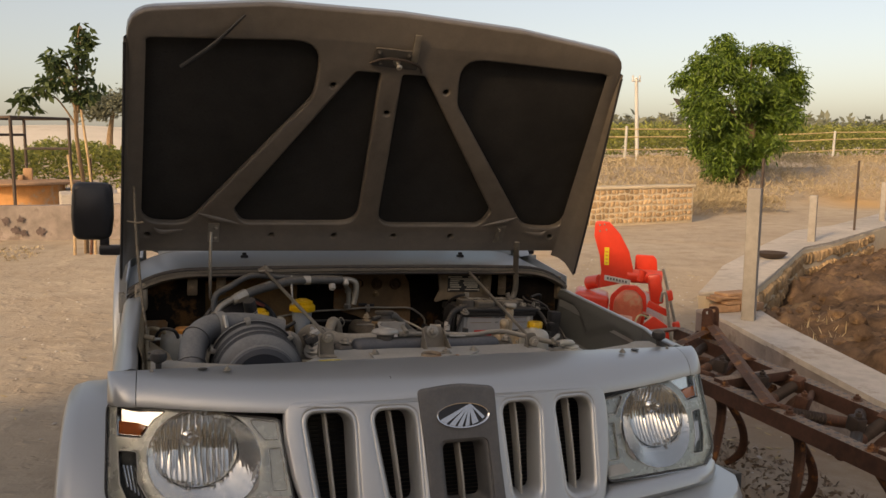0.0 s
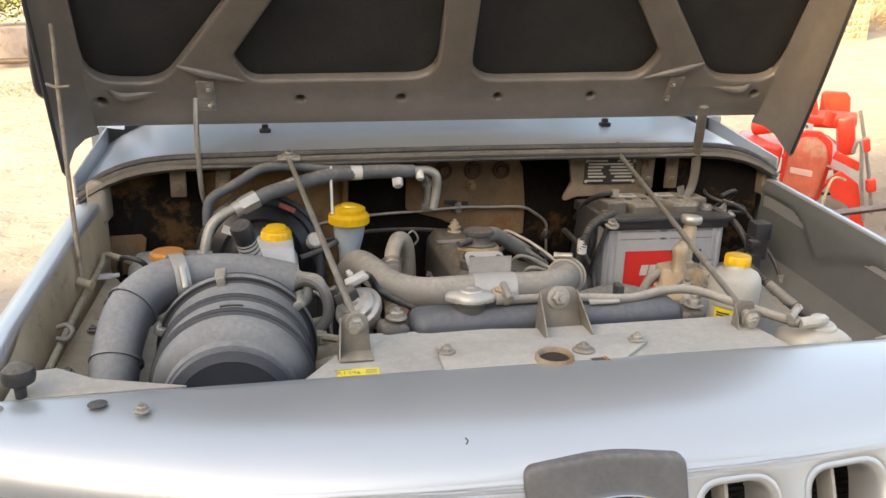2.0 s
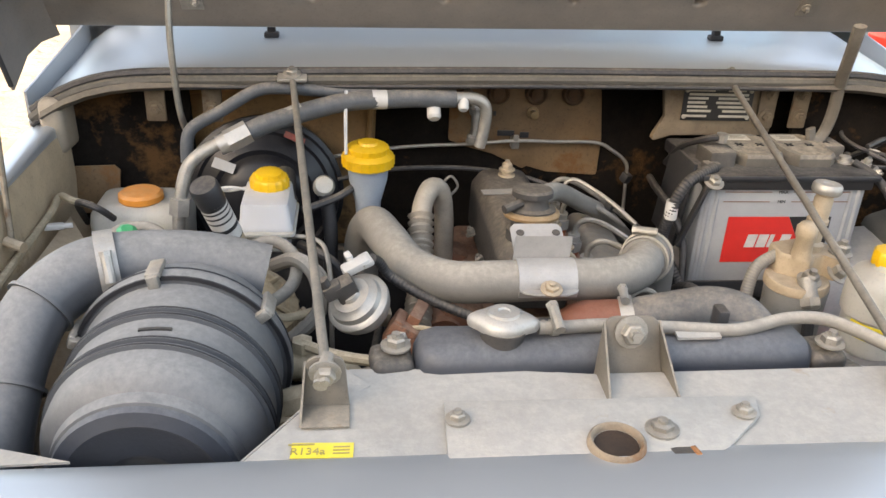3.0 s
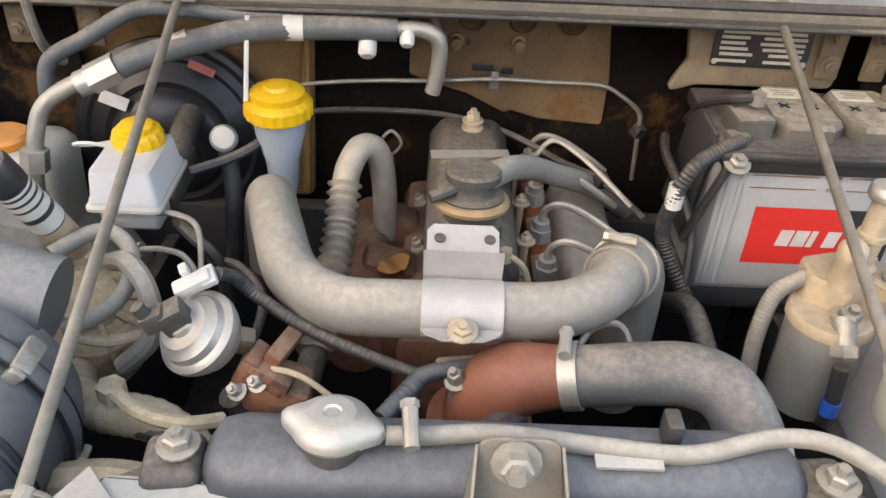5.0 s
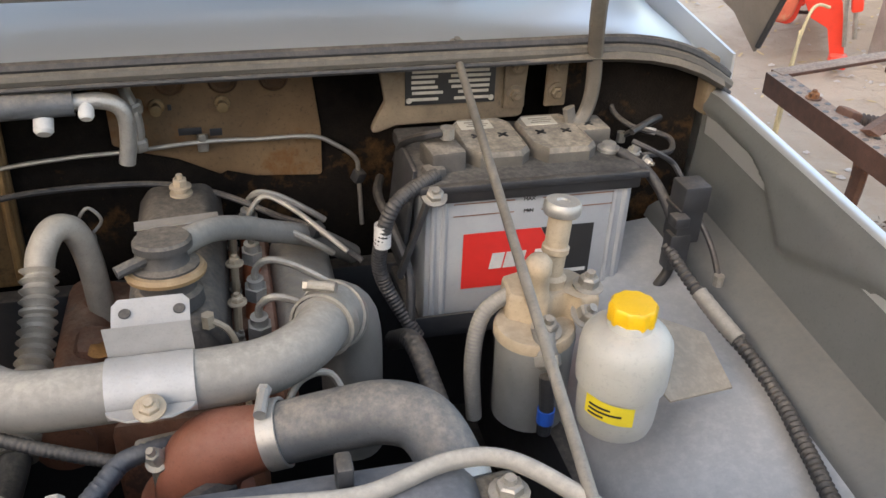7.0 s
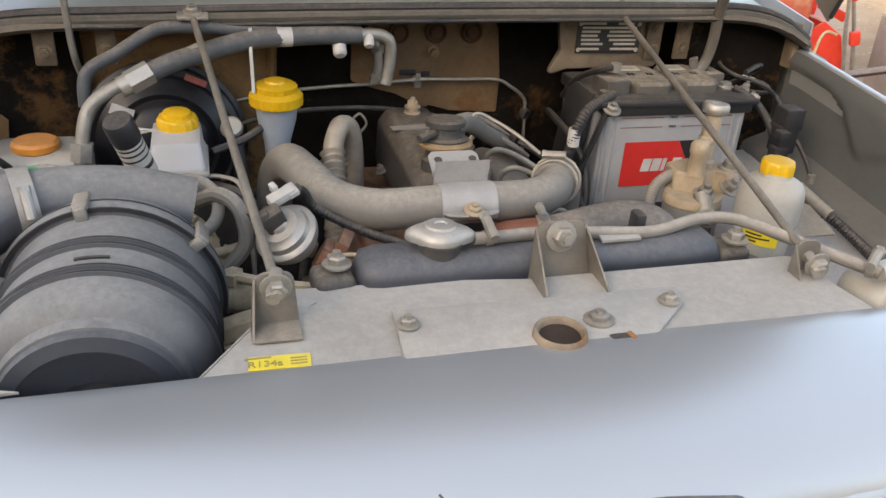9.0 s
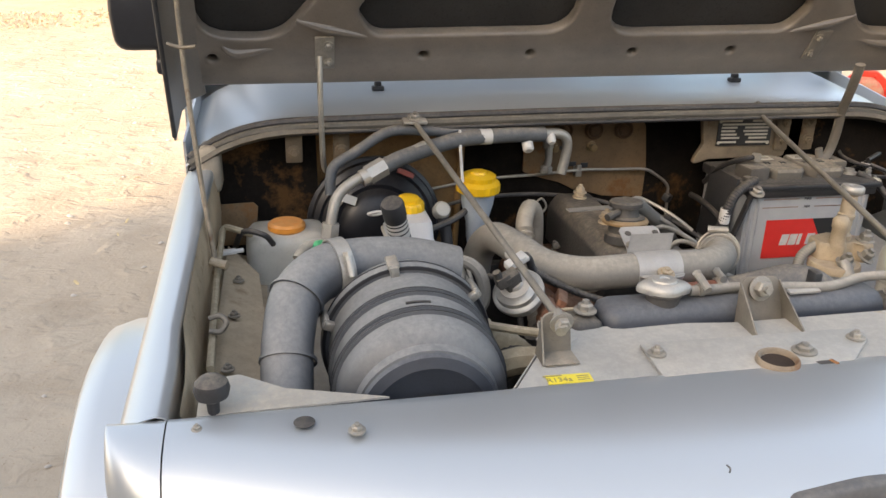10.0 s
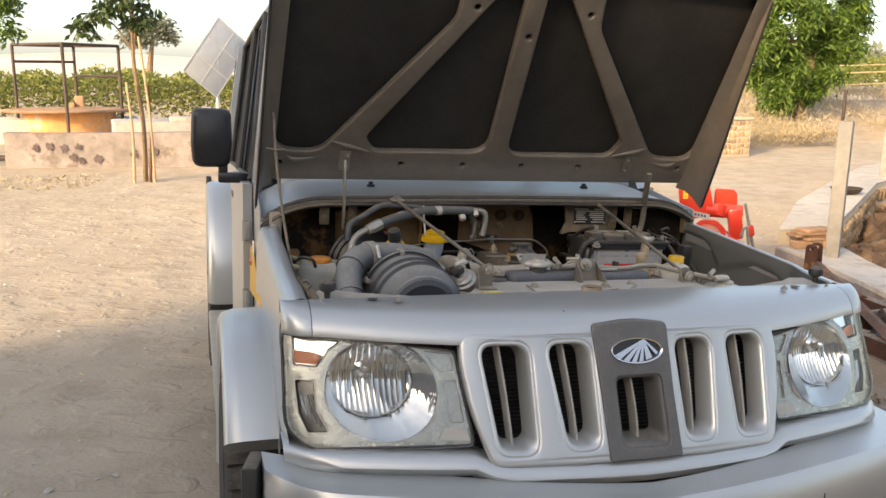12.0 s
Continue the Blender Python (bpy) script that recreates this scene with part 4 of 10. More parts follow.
def build_headlamp(s):
    H = [(-0.742, 0.898), (-0.393, 0.863), (-0.366, 0.683), (-0.690, 0.674), (-0.742, 0.705)]
    out = round_poly([(s * -1 * x, z) for x, z in H], [0.02, 0.012, 0.015, 0.05, 0.05])
    CX, CZ, CR, KZ = 0.547, 0.787, 0.1125, 0.86
    rnd = random.Random(3)

    def wrap(x, z, o):
        q = max(0.0, (abs(x) - 0.66) / 0.10)
        return on_front(x, z, o) + Vector((0, 0.016 * q * q, 0))

    def ring_pts(x, z, r, n=56):
        return [(x + r * math.cos(2 * math.pi * k / n), z + KZ * r * math.sin(2 * math.pi * k / n)) for k in range(n)]

    def bent(bm, o):
        bmesh.ops.subdivide_edges(bm, edges=[e for e in bm.edges if e.calc_length() > 0.05], cuts=4, use_grid_fill=True)
        for v in bm.verts:
            x, z, d = v.co
            v.co = wrap(x, z, d + o)
        return bm

    def pocket(name, pts, depth, m_, parent, label="", r=0.006):
        """A shallow well: its floor and walls, with a bright raised outline."""
        o = round_poly([(s * x, z) for x, z in pts], r)
        bm = BM()
        rings(bm, [[wrap(p[0], p[1], -0.008) for p in o], [wrap(p[0], p[1], -depth) for p in o]], True, False, True)
        ob = part(name, bm, m_, parent, label, angle=20)
        bm = BM()
        tube(bm, [wrap(p[0], p[1], -0.0075) for p in o] + [wrap(*o[0], -0.0075)], 0.0013, 6, smooth=False)
        part("outline", bm, M_LABEL_W, ob)
        return ob

    AMB = [(0.722, 0.888), (0.618, 0.8815), (0.650, 0.860), (0.672, 0.828), (0.722, 0.830)]
    DRK = [(0.719, 0.803), (0.681, 0.802), (0.678, 0.745), (0.654, 0.704), (0.697, 0.702), (0.714, 0.740)]
    IN1 = [(0.458, 0.864), (0.399, 0.858), (0.395, 0.822), (0.424, 0.822)]
    IN2 = [(0.416, 0.806), (0.392, 0.806), (0.381, 0.724), (0.412, 0.724)]
    hole = [round_poly([(-x, z) for x, z in q], 0.006) for q in (AMB, DRK, IN1, IN2)]
    bm = curve_mesh([round_poly(H, [0.02, 0.012, 0.015, 0.05, 0.05]), ring_pts(-CX, CZ, CR)] + hole, 0.002, 0.001)
    for v in bm.verts:
        v.co.x *= -s
    bm = bent(bm, -0.010)
    lamp = part("headlamp", bm, M_BEZEL, jeep, "large clear headlamp with round reflector and amber corner", angle=50)
    bm = BM()
    tube(bm, [wrap(p[0], p[1], -0.003) for p in out] + [wrap(*out[0], -0.003)], 0.0028, 6, smooth=False)
    part("lamp_rim", bm, M_BLACK, lamp)
    bm = BM()
    rings(bm, [[wrap(p[0], p[1], -0.002) for p in out], [wrap(p[0], p[1], -0.075) for p in out]], True, False, True)
    part("lamp_housing", bm, M_BLACK, lamp)
    # round reflector: an upright-fluted bowl inside an offset inner circle, broad facets outside it
    ix, iz, ir = -0.016, 0.015, 0.085
    rows = []
    for j in range(121):
        x = CR * 0.999 * math.sin(math.pi * (j / 120 - 0.5))
        h = math.sqrt(max(1e-8, CR * CR - x * x))
        row = []
        for k in range(33):
            z = h * math.sin(math.pi * (k / 32 - 0.5))
            q = math.hypot(x, z) / CR
            d = 0.009 + 0.050 * (1 - q * q)
            if math.hypot(x * -s - ix, z - iz) < ir:
                d += 0.0042 * abs(math.sin(math.pi * x / 0.0115)) * (1 if z < 0.045 else 0.4)
            else:
                d -= 0.007
                d += 0.004 * math.floor(3 * math.sin(math.atan2(z, x) * 3 + 1)) / 3
            row.append(wrap(s * CX + x, CZ + KZ * z, -d))
        rows.append(row)
    bm = BM()
    rings(bm, rows, close=False)
    part("reflector", bm, M_MIRRORED, lamp, "polished fluted round reflector", angle=25)
    bm = BM()
    tube(bm, [wrap(p[0], p[1], -0.0075) for p in ring_pts(s * CX, CZ, CR + 0.001)] + [wrap(s * CX + CR + 0.001, CZ, -0.0075)], 0.0016, 6, smooth=False)
    part("reflector_ring", bm, M_CHROME, lamp)
    bm = BM()
    arc = []
    for k in range(31):
        a = radians(-140 + 150 * k / 30)
        x, z = ix + ir * math.cos(a), iz + ir * math.sin(a)
        q = math.hypot(x, z) / CR
        arc.append((a, wrap(s * CX - s * x, CZ + KZ * z, -(0.003 + 0.050 * (1 - q * q)))))
    tube(bm, [p[1] for p in arc], 0.0014, 6, smooth=False)
    part("reflector_step", bm, M_SMOKE, lamp)
    bx, bz = s * (CX + 0.026), CZ + 0.030
    bm = BM()
    ax = Vector((0, -1, 0.2)).normalized()
    lathe(bm, wrap(bx, bz, -0.055), ax, [(0.020, 0), (0.018, 0.006), (0.011, 0.010), (0.0105, 0.030), (0.008, 0.036), (0.003, 0.040)], 18)
    part("bulb", bm, M_CHROME, lamp, "shaded headlamp bulb")
    amb = pocket("indicator_well", AMB, 0.022, M_MIRRORED, lamp)
    bm = BM()
    plate(bm, [wrap(s * 0.718, 0.833, -0.016), wrap(s * 0.676, 0.832, -0.012), wrap(s * 0.662, 0.850, -0.012), wrap(s * 0.680, 0.855, -0.012), wrap(s * 0.718, 0.857, -0.016)], 0.006, (0, 1, 0), 0.001)
    part("indicator", bm, M_AMBER, amb, "amber indicator cover")
    drk = pocket("side_lamp", DRK, 0.020, M_SMOKE, lamp, "dark fluted side lamp")
    for k in range(5):
        bm = BM()
        x0 = 0.679 + 0.0072 * k
        tube(bm, [wrap(s * x0, 0.772, -0.018), wrap(s * (x0 - 0.010), 0.712 + 0.005 * k, -0.016)], 0.0022, 6, smooth=False)
        part("lens_flute", bm, M_MIRRORED, drk)
    pocket("trim_well", IN1, 0.013, M_BEZEL, lamp)
    pocket("trim_well", IN2, 0.013, M_BEZEL, lamp)
    # facets at the inner lower corner, their sky reflection painted plain white
    for q in (((0.438, 0.694), (0.375, 0.692), (0.379, 0.714), (0.422, 0.716)), ((0.462, 0.716), (0.440, 0.736), (0.440, 0.776), (0.452, 0.756))):
        bm = BM()
        plate(bm, [wrap(s * q[0][0], q[0][1], -0.002), wrap(s * q[1][0], q[1][1], -0.002), wrap(s * q[2][0], q[2][1], -0.007), wrap(s * q[3][0], q[3][1], -0.007)], 0.003, (0, 1, 0))
        part("bright_facet", bm, M_LABEL_W, lamp)
    bm = bent(curve_mesh([out], 0.0012, 0.0), 0.004)
    lens = part("lens", bm, M_GLASS, lamp, "clear plastic lens", angle=60)
    lens.visible_shadow = False
    return lamp


for s in (-1, 1):
    build_headlamp(s)

# chip in the paint of the nose panel
bm = BM()
tube(bm, [(-0.154, 0.094, 0.9440), (-0.1515, 0.098, 0.9458), (-0.1535, 0.102, 0.9474)], 0.0009, 6, flat=0.4)
part("paint_chip", bm, M_BLACK, jeep, "small chip in the paint")

# ---- engine bay: panels that belong to the body ----
M_TANWING = mat("tan_dusty_wing", (0.45, 0.355, 0.24), 0.65, 0.05, 0.2, 25.0, bump=0.2, dust=0.4, dust_color=(0.44, 0.36, 0.27), patch=(0.22, 0.15, 0.085), patch_scale=9.0, patch_at=0.60)
bm = BM()
plate(bm, [(-0.67, 1.09, 0.46), (0.67, 1.09, 0.46), (0.67, 1.09, 1.045), (0.50, 1.09, 1.078), (0.30, 1.09, 1.092), (-0.30, 1.09, 1.092), (-0.50, 1.09, 1.070), (-0.67, 1.09, 1.035)], 0.02, (0, 1, 0))
part("firewall", bm, M_FIRE, jeep, "firewall lined with dark dusty felt, bay shade in its colour", fitted=True)
for s in (-1, 1):
    bm = BM()
    # shallow box behind the scuttle end, in front of the felt
    xe = 0.697
    plate(bm, [(s * 0.50, 1.05, 0.70), (s * xe, 1.015, 0.70), (s * xe, 1.0, 1.075), (s * 0.50, 1.03, 1.085)], 0.01, (0, 1, 0))
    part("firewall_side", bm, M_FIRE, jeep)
    bm = BM()
    rows = []
    for k in range(13):
        y = 0.27 + 0.72 * k / 12
        zt = fender_top(y)
        wob = 0.006 * math.sin(k * 1.3) if s < 0 else 0.0
        dx = lerp_table([(0.27, 0.0), (0.36, 0.0), (0.44, 0.0135), (0.99, 0.0135)], y)
        dx += 0.012
        rows.append([Vector((s * (0.660 + dx), y, zt - 0.002)), Vector((s * (0.653 + dx), y, zt - 0.03)), Vector((s * (0.652 + dx + wob * 0.5), y, zt - 0.09)), Vector((s * (0.656 + dx + wob), y, zt - 0.14)), Vector((s * (0.650 + dx), y, zt - 0.168)), Vector((s * 0.610, y, zt - 0.182)), Vector((s * 0.59, y, zt - 0.187))])
    rings(bm, rows, close=False)
    if s > 0:
        # the upper face carries an S-shaped pressed step
        bm.free()
        bm = BM()
        rows = []
        for k in range(61):
            y = 0.27 + 0.72 * k / 60
            zt = fender_top(y)
            step = lerp_table([(0.27, 0.085), (0.42, 0.075), (0.50, 0.042), (0.60, 0.040), (0.70, 0.075), (0.76, 0.10), (0.82, 0.045), (0.86, 0.030), (0.99, 0.03)], y)
            row = []
            for j in range(19):
                d = 0.150 * j / 18
                row.append(Vector((lerp_table([(0.27, 0.682), (0.36, 0.682), (0.44, 0.7045), (0.99, 0.6995)], y) - (0.006 + (0.014 if y > 0.44 else 0.0) * d / 0.15) * min(1.0, d / 0.02) + 0.013 * smooth01(step - 0.010, step + 0.010, d), y, zt - 0.002 - d)))
            row += [Vector((0.650, y, zt - 0.166)), Vector((0.640, y, zt - 0.172)), Vector((0.635, y, zt - 0.186))]
            rows.append(row)
        rings(bm, rows, close=False)
    part("inner_wing", bm, M_WING if s > 0 else M_TANWING, jeep, "dark grey inner wing with a wavy pressing" if s > 0 else "dusty inner wing panel", angle=60)
    bm = BM()
    rows = []
    for k in range(9):
        y = 0.30 + 0.68 * k / 8
        zt = fender_top(y)
        bulge = 0.03 * math.sin(math.pi * k / 8)
        rows.append([Vector((s * (0.60 if s < 0 else 0.652), y, zt - 0.183)), Vector((s * 0.54, y, zt - 0.195)), Vector((s * (0.47 - bulge), y, zt - 0.225)), Vector((s * (0.42 - bulge), y, zt - 0.32)), Vector((s * 0.40, y, zt - 0.45))])
    rings(bm, rows, close=False)
    part("wheel_housing", bm, M_HOUSING if s > 0 else M_SILVER_IN, jeep, "grey wheel housing inside the bay", angle=50)
    # front corner gusset with its bolts and buffer
    bm = BM()
    plate(bm, [(s * 0.655, 0.266, 0.951), (s * 0.655, 0.330, 0.958), (s * 0.615, 0.338, 0.958), (s * 0.565, 0.300, 0.957), (s * 0.455, 0.270, 0.953)], 0.0025)
    part("corner_gusset", bm, M_SILVER_IN, jeep, "dusty silver gusset plate")
    bm = BM()
    p = Vector((s * (0.638 if s < 0 else 0.662), 0.272, 0.955)) if s < 0 else Vector((0.655, 0.285, 0.958))
    lathe(bm, p, (0, 0, 1), [(0.006, -0.004), (0.007, 0.012), (0.009, 0.013), (0.017, 0.018), (0.019, 0.026), (0.017, 0.034), (0.010, 0.040), (0.004, 0.042)], 18)
    part("rubber_buffer", bm, M_RUBBER, jeep, "black rubber buffer on a stud")
    bm = BM()
    bolt(bm, (s * 0.495, 0.205, 0.957), (0, -0.05, 1), 0.006, 0.005)
    part("bolt", bm, M_STEEL, jeep)
    bm = BM()
    bolt(bm, (s * 0.652, 0.240, 0.953), (0, -0.15, 1), 0.004, 0.004)
    part("bolt", bm, M_STEEL, jeep)
    bm = BM()
    lathe(bm, (s * 0.546, 0.228, 0.9575), (0, -0.03, 1), [(0.010, 0.0), (0.011, 0.0015), (0.007, 0.0016)], 18)
    part("grommet_hole", bm, M_BLACK, jeep)
# radiator support across the front
bm = BM()
SLAM = [(-0.318, 0.262, 0.951), (-0.233, 0.392, 0.957), (-0.10, 0.388, 0.957), (0.0, 0.374, 0.957), (0.302, 0.376, 0.957), (0.328, 0.262, 0.951)]
plate(bm, SLAM, 0.0025)
slam = part("radiator_support", bm, M_PANEL, jeep, "dusty beige cross panel over the radiator")
for a, b in zip(SLAM, SLAM[1:]):
    d = (Vector(b) - Vector(a)).cross(Vector((0, 0, 1))).normalized()
    drop = Vector((0, 0, 0.05))
    bm = BM()
    plate(bm, [Vector(a) - d * 0.003 - drop, Vector(b) - d * 0.003 - drop, Vector(b) - d * 0.003, Vector(a) - d * 0.003], 0.002, -d)
    part("turned_edge", bm, M_PANEL, slam)
bm = BM()
plate(bm, [(-0.148, 0.254, 0.9535), (-0.146, 0.331, 0.9585), (0.143, 0.328, 0.9585), (0.136, 0.300, 0.957), (0.086, 0.254, 0.9535)], 0.0045, (0, 0, 1), 0.0015)
rein = part("lock_plate", bm, M_PANEL, slam, "bolted lock plate")
for p in ((-0.136, 0.304, 0.9615), (0.041, 0.284, 0.960), (0.122, 0.303, 0.9615)):
    bm = BM()
    bolt(bm, p, (0, 0, 1), 0.0075 if p[0] != 0.041 else 0.010, 0.006)
    part("bolt", bm, M_STEEL, rein)
bm = BM()
lathe(bm, (-0.004, 0.266, 0.957), (0, -0.05, 1), [(0.0255, 0), (0.0245, 0.007), (0.0225, 0.0088), (0.0205, 0.007), (0.0195, 0.0015)], 32, True, False)
socket = part("lock_socket", bm, mat("rust_stained_collar", (0.27, 0.205, 0.14), 0.65, 0.2, 0.35, 60.0, bump=0.4, dust=0.35, dust_color=DUST, patch=(0.20, 0.10, 0.045), patch_scale=30.0), rein, "rust-stained collar round the lock hole", angle=60)
# dark brown disc on the solid plate, painted as the hole's shaded depth
bm = BM()
lathe(bm, (-0.004, 0.266, 0.9585), (0, -0.05, 1), [(0.0196, 0), (0.019, 0.0008)], 24)
part("socket_hole", bm, mat("brown_hole_dark", (0.05, 0.03, 0.018), 0.9, 0, 0.5, 60.0), socket)
bm = BM()
box(bm, (0.052, 0.256, 0.9570), (0.020, 0.013, 0.003), (0, 0, 12))
part("slot", bm, M_BLACK, rein)
bm = BM()
box(bm, (0.062, 0.256, 0.9572), (0.005, 0.012, 0.005), (0, 0, 12), 0.001)
part("slot_tab", bm, M_RUST, rein)
# yellow refrigerant label
bm = BM()
LAB = axes((-0.252, 0.2755, 0.9550), (1, -0.03, 0), (0, 1, 0.046))
box(bm, (0, 0, 0), (0.052, 0.019, 0.0006))
move(bm, LAB)
lab = part("refrigerant_label", bm, M_LABEL_Y, slam, "yellow refrigerant label")
bm = words("R134a", 0.0118)
move(bm, LAB @ Matrix.Translation((-0.012, -0.002, 0.0006)))
for k in range(3):
    b2 = LAB @ Matrix.Translation((0.016, -0.004 + 0.004 * k, 0.0006))
    box(bm, b2.translation, (0.014, 0.0016, 0.0004))
box(bm, (LAB @ Vector((-0.018, 0.007, 0.0006))), (0.022, 0.0022, 0.0004))
part("label_print", bm, mat("faded_print", (0.30, 0.25, 0.06), 0.6, 0, 0.3, 200.0, dust=0.3), lab)
# under-bay: rails, with a black floor and shields added to darken its gaps
for nm, lb, c_, d_, b_ in (("under_tray", "black tray added below the engine to close the bay", (0, 0.66, 0.40), (0.80, 0.80, 0.04), 0.0),
                           ("chassis_rail", "oily black chassis rail", (-0.36, 0.65, 0.48), (0.07, 0.85, 0.12), 0.01),
                           ("chassis_rail", "oily black chassis rail", (0.36, 0.65, 0.48), (0.07, 0.85, 0.12), 0.01),
                           ("cross_member", "black cross member", (0, 0.45, 0.50), (0.66, 0.08, 0.10), 0.01),
                           ("splash_shield", "black shield added below the firewall to close a gap", (0, 1.02, 0.60), (1.10, 0.03, 0.42), 0.004),
                           ("splash_shield", "black shield added beside the wheel to close a gap", (-0.40, 0.61, 0.60), (0.02, 0.76, 0.34), 0.004),
                           ("splash_shield", "black shield added beside the wheel to close a gap", (0.40, 0.61, 0.60), (0.02, 0.76, 0.34), 0.004)):
    bm = BM()
    box(bm, c_, d_, None, b_)
    part(nm, bm, M_BLACK, jeep, lb)

# firewall plates
bm = BM()
o = round_poly([(-0.060, 0.955), (-0.031, 0.944), (0.020, 0.930), (0.074, 0.903), (0.082, 0.908), (0.120, 0.897), (0.212, 0.891), (0.213, 0.96), (0.203, 1.045), (0.185, 1.075), (-0.06, 1.075)], 0.006)
bm = curve_mesh([o], 0.0015, 0.001)
move(bm, axes((0, 1.086, 0), (1, 0, 0), (0, 0, 1)))
fplate = part("heater_plate", bm, M_BROWN, jeep, "brown dust-caked cover plate on the firewall", fitted=True)
M_GROM = mat("rusty_grommet", (0.10, 0.055, 0.028), 0.7, 0, 0.4, 60.0, bump=0.3, dust=0.2, dust_color=(0.3, 0.2, 0.1))
for x in (-0.044, 0.022, 0.088, 0.153):
    bm = BM()
    lathe(bm, (x, 1.084, 1.040), (0, -1, 0), [(0.020, 0), (0.0195, 0.006), (0.0165, 0.009), (0.0135, 0.005), (0.011, 0.0045), (0.010, 0.009), (0.004, 0.011)], 28)
    part("grommet", bm, M_GROM, fplate, "rust-brown rubber grommet", fitted=True)
for p in ((0.002, 1.084, 1.006), (0.085, 1.084, 1.006)):
    bm = BM()
    lathe(bm, p, (0, -1, 0), [(0.011, 0), (0.010, 0.003), (0.006, 0.004), (0.0055, 0.012), (0.0075, 0.013), (0.0075, 0.019), (0.004, 0.020)], 12)
    part("bolt", bm, mat("dirty_brass", (0.26, 0.18, 0.09), 0.5, 0.4, 0.25, 80.0, dust=0.25), fplate, "brass-toned stud", fitted=True)
for x, z, w, h in ((0.040, 0.969, 0.030, 0.010), (0.073, 0.966, 0.016, 0.010), (0.018, 1.004, 0.005, 0.008)):
    bm = BM()
    box(bm, (x, 1.0825, z), (w, 0.002, h), None, 0.0006)
    part("slot", bm, M_BLACK, fplate, fitted=True)
bm = BM()
box(bm, (0.055, 1.072, 0.956), (0.014, 0.018, 0.020), None, 0.002)
box(bm, (0.055, 1.064, 0.966), (0.010, 0.006, 0.012), None, 0.002)
part("pipe_bracket", bm, M_STEEL, fplate, fitted=True)
bm = BM()
o = round_poly([(-0.500, 0.76), (-0.195, 0.76), (-0.185, 1.035), (-0.26, 1.062), (-0.500, 1.045)], 0.015)
bm = curve_mesh([o], 0.004, 0.003)
move(bm, axes((0, 1.080, 0), (1, 0, 0), (0, 0, 1)))
pp = part("pedal_panel", bm, mat("ochre_panel", (0.25, 0.145, 0.058), 0.6, 0.1, 0.35, 18.0, bump=0.3, dust=0.35, dust_color=(0.36, 0.26, 0.15), patch=(0.10, 0.058, 0.026), patch_scale=9.0, patch_at=0.56), jeep, "ochre dust-caked panel behind the brake booster", fitted=True)
bm = BM()
tube(bm, [(-0.490, 1.070, 1.040), (-0.26, 1.070, 1.056), (-0.195, 1.070, 1.030), (-0.200, 1.070, 0.90), (-0.205, 1.070, 0.77)], 0.006, 8, smooth=False)
part("panel_rim", bm, mat("ochre_edge", (0.34, 0.19, 0.07), 0.6, 0.1, 0.3, 25.0, dust=0.3), pp, "ochre raised rim", fitted=True)
for x, y in ((0.365, 0.992),):
    bm = BM()
    o = round_poly([(0.262, 0.985), (0.30, 0.998), (0.47, 1.000), (0.475, 1.088), (0.275, 1.088), (0.285, 1.03)], 0.01)
    bm = curve_mesh([o], 0.004, 0.002)
    move(bm, axes((0, 0.995, 0), (1, 0, 0), (0, 0, 1)))
    vpanel = part("plate_panel", bm, M_VPANEL, jeep, "dusty beige panel that carries the maker's plate", fitted=True)
bm = BM()
VP = axes((0.369, 0.9848, 1.054), (1, -0.02, 0), (0, 0.02, 1))
box(bm, (0, 0, 0), (0.118, 0.056, 0.0012), None, 0.0005)
move(bm, VP)
vin = part("maker_plate", bm, M_LABEL_K, vpanel, "black and silver maker's plate with rivets", fitted=True)
bm = BM()
rows_ = [(-0.030, 0.0225, 0.045), (0.030, 0.0225, 0.030), (0.0, 0.0155, 0.100), (-0.034, 0.009, 0.034), (0.026, 0.009, 0.052), (-0.036, 0.002, 0.030), (0.024, 0.002, 0.054), (-0.034, -0.005, 0.034), (0.026, -0.005, 0.050), (-0.030, -0.012, 0.040), (0.030, -0.012, 0.040), (-0.034, -0.0205, 0.036), (0.028, -0.0205, 0.046)]
for x, z, w in rows_:
    b2 = BM()
    box(b2, (x, z, 0.001), (w, 0.0038, 0.0006))
    move(b2, VP)
    me_ = bpy.data.meshes.new("tmp")
    b2.to_mesh(me_)
    b2.free()
    bm.from_mesh(me_)
    bpy.data.meshes.remove(me_)
for x in (-0.054, 0.054):
    for z in (-0.022, 0.022):
        lathe(bm, VP @ Vector((x, z, 0.0006)), VP.to_3x3().col[2], [(0.004, 0), (0.003, 0.0015)], 10)
part("plate_print", bm, mat("dull_plate_print", (0.46, 0.43, 0.36), 0.5, 0.2, 0.2, 80.0, dust=0.3), vin, fitted=True)
for s in (-1, 1):
    for x in ((0.455, 0.512) if s > 0 else (0.44, 0.525)):
        bm = BM()
        box(bm, (s * x, 0.985, 1.052), (0.030, 0.006, 0.075), None, 0.004)
        for z in (1.072, 1.035):
            bolt(bm, (s * x, 0.981, z), (0, -1, 0), 0.0085, 0.006)
        part("hinge_bolts", bm, M_VPANEL, jeep, "bolted hinge reinforcement", fitted=True)

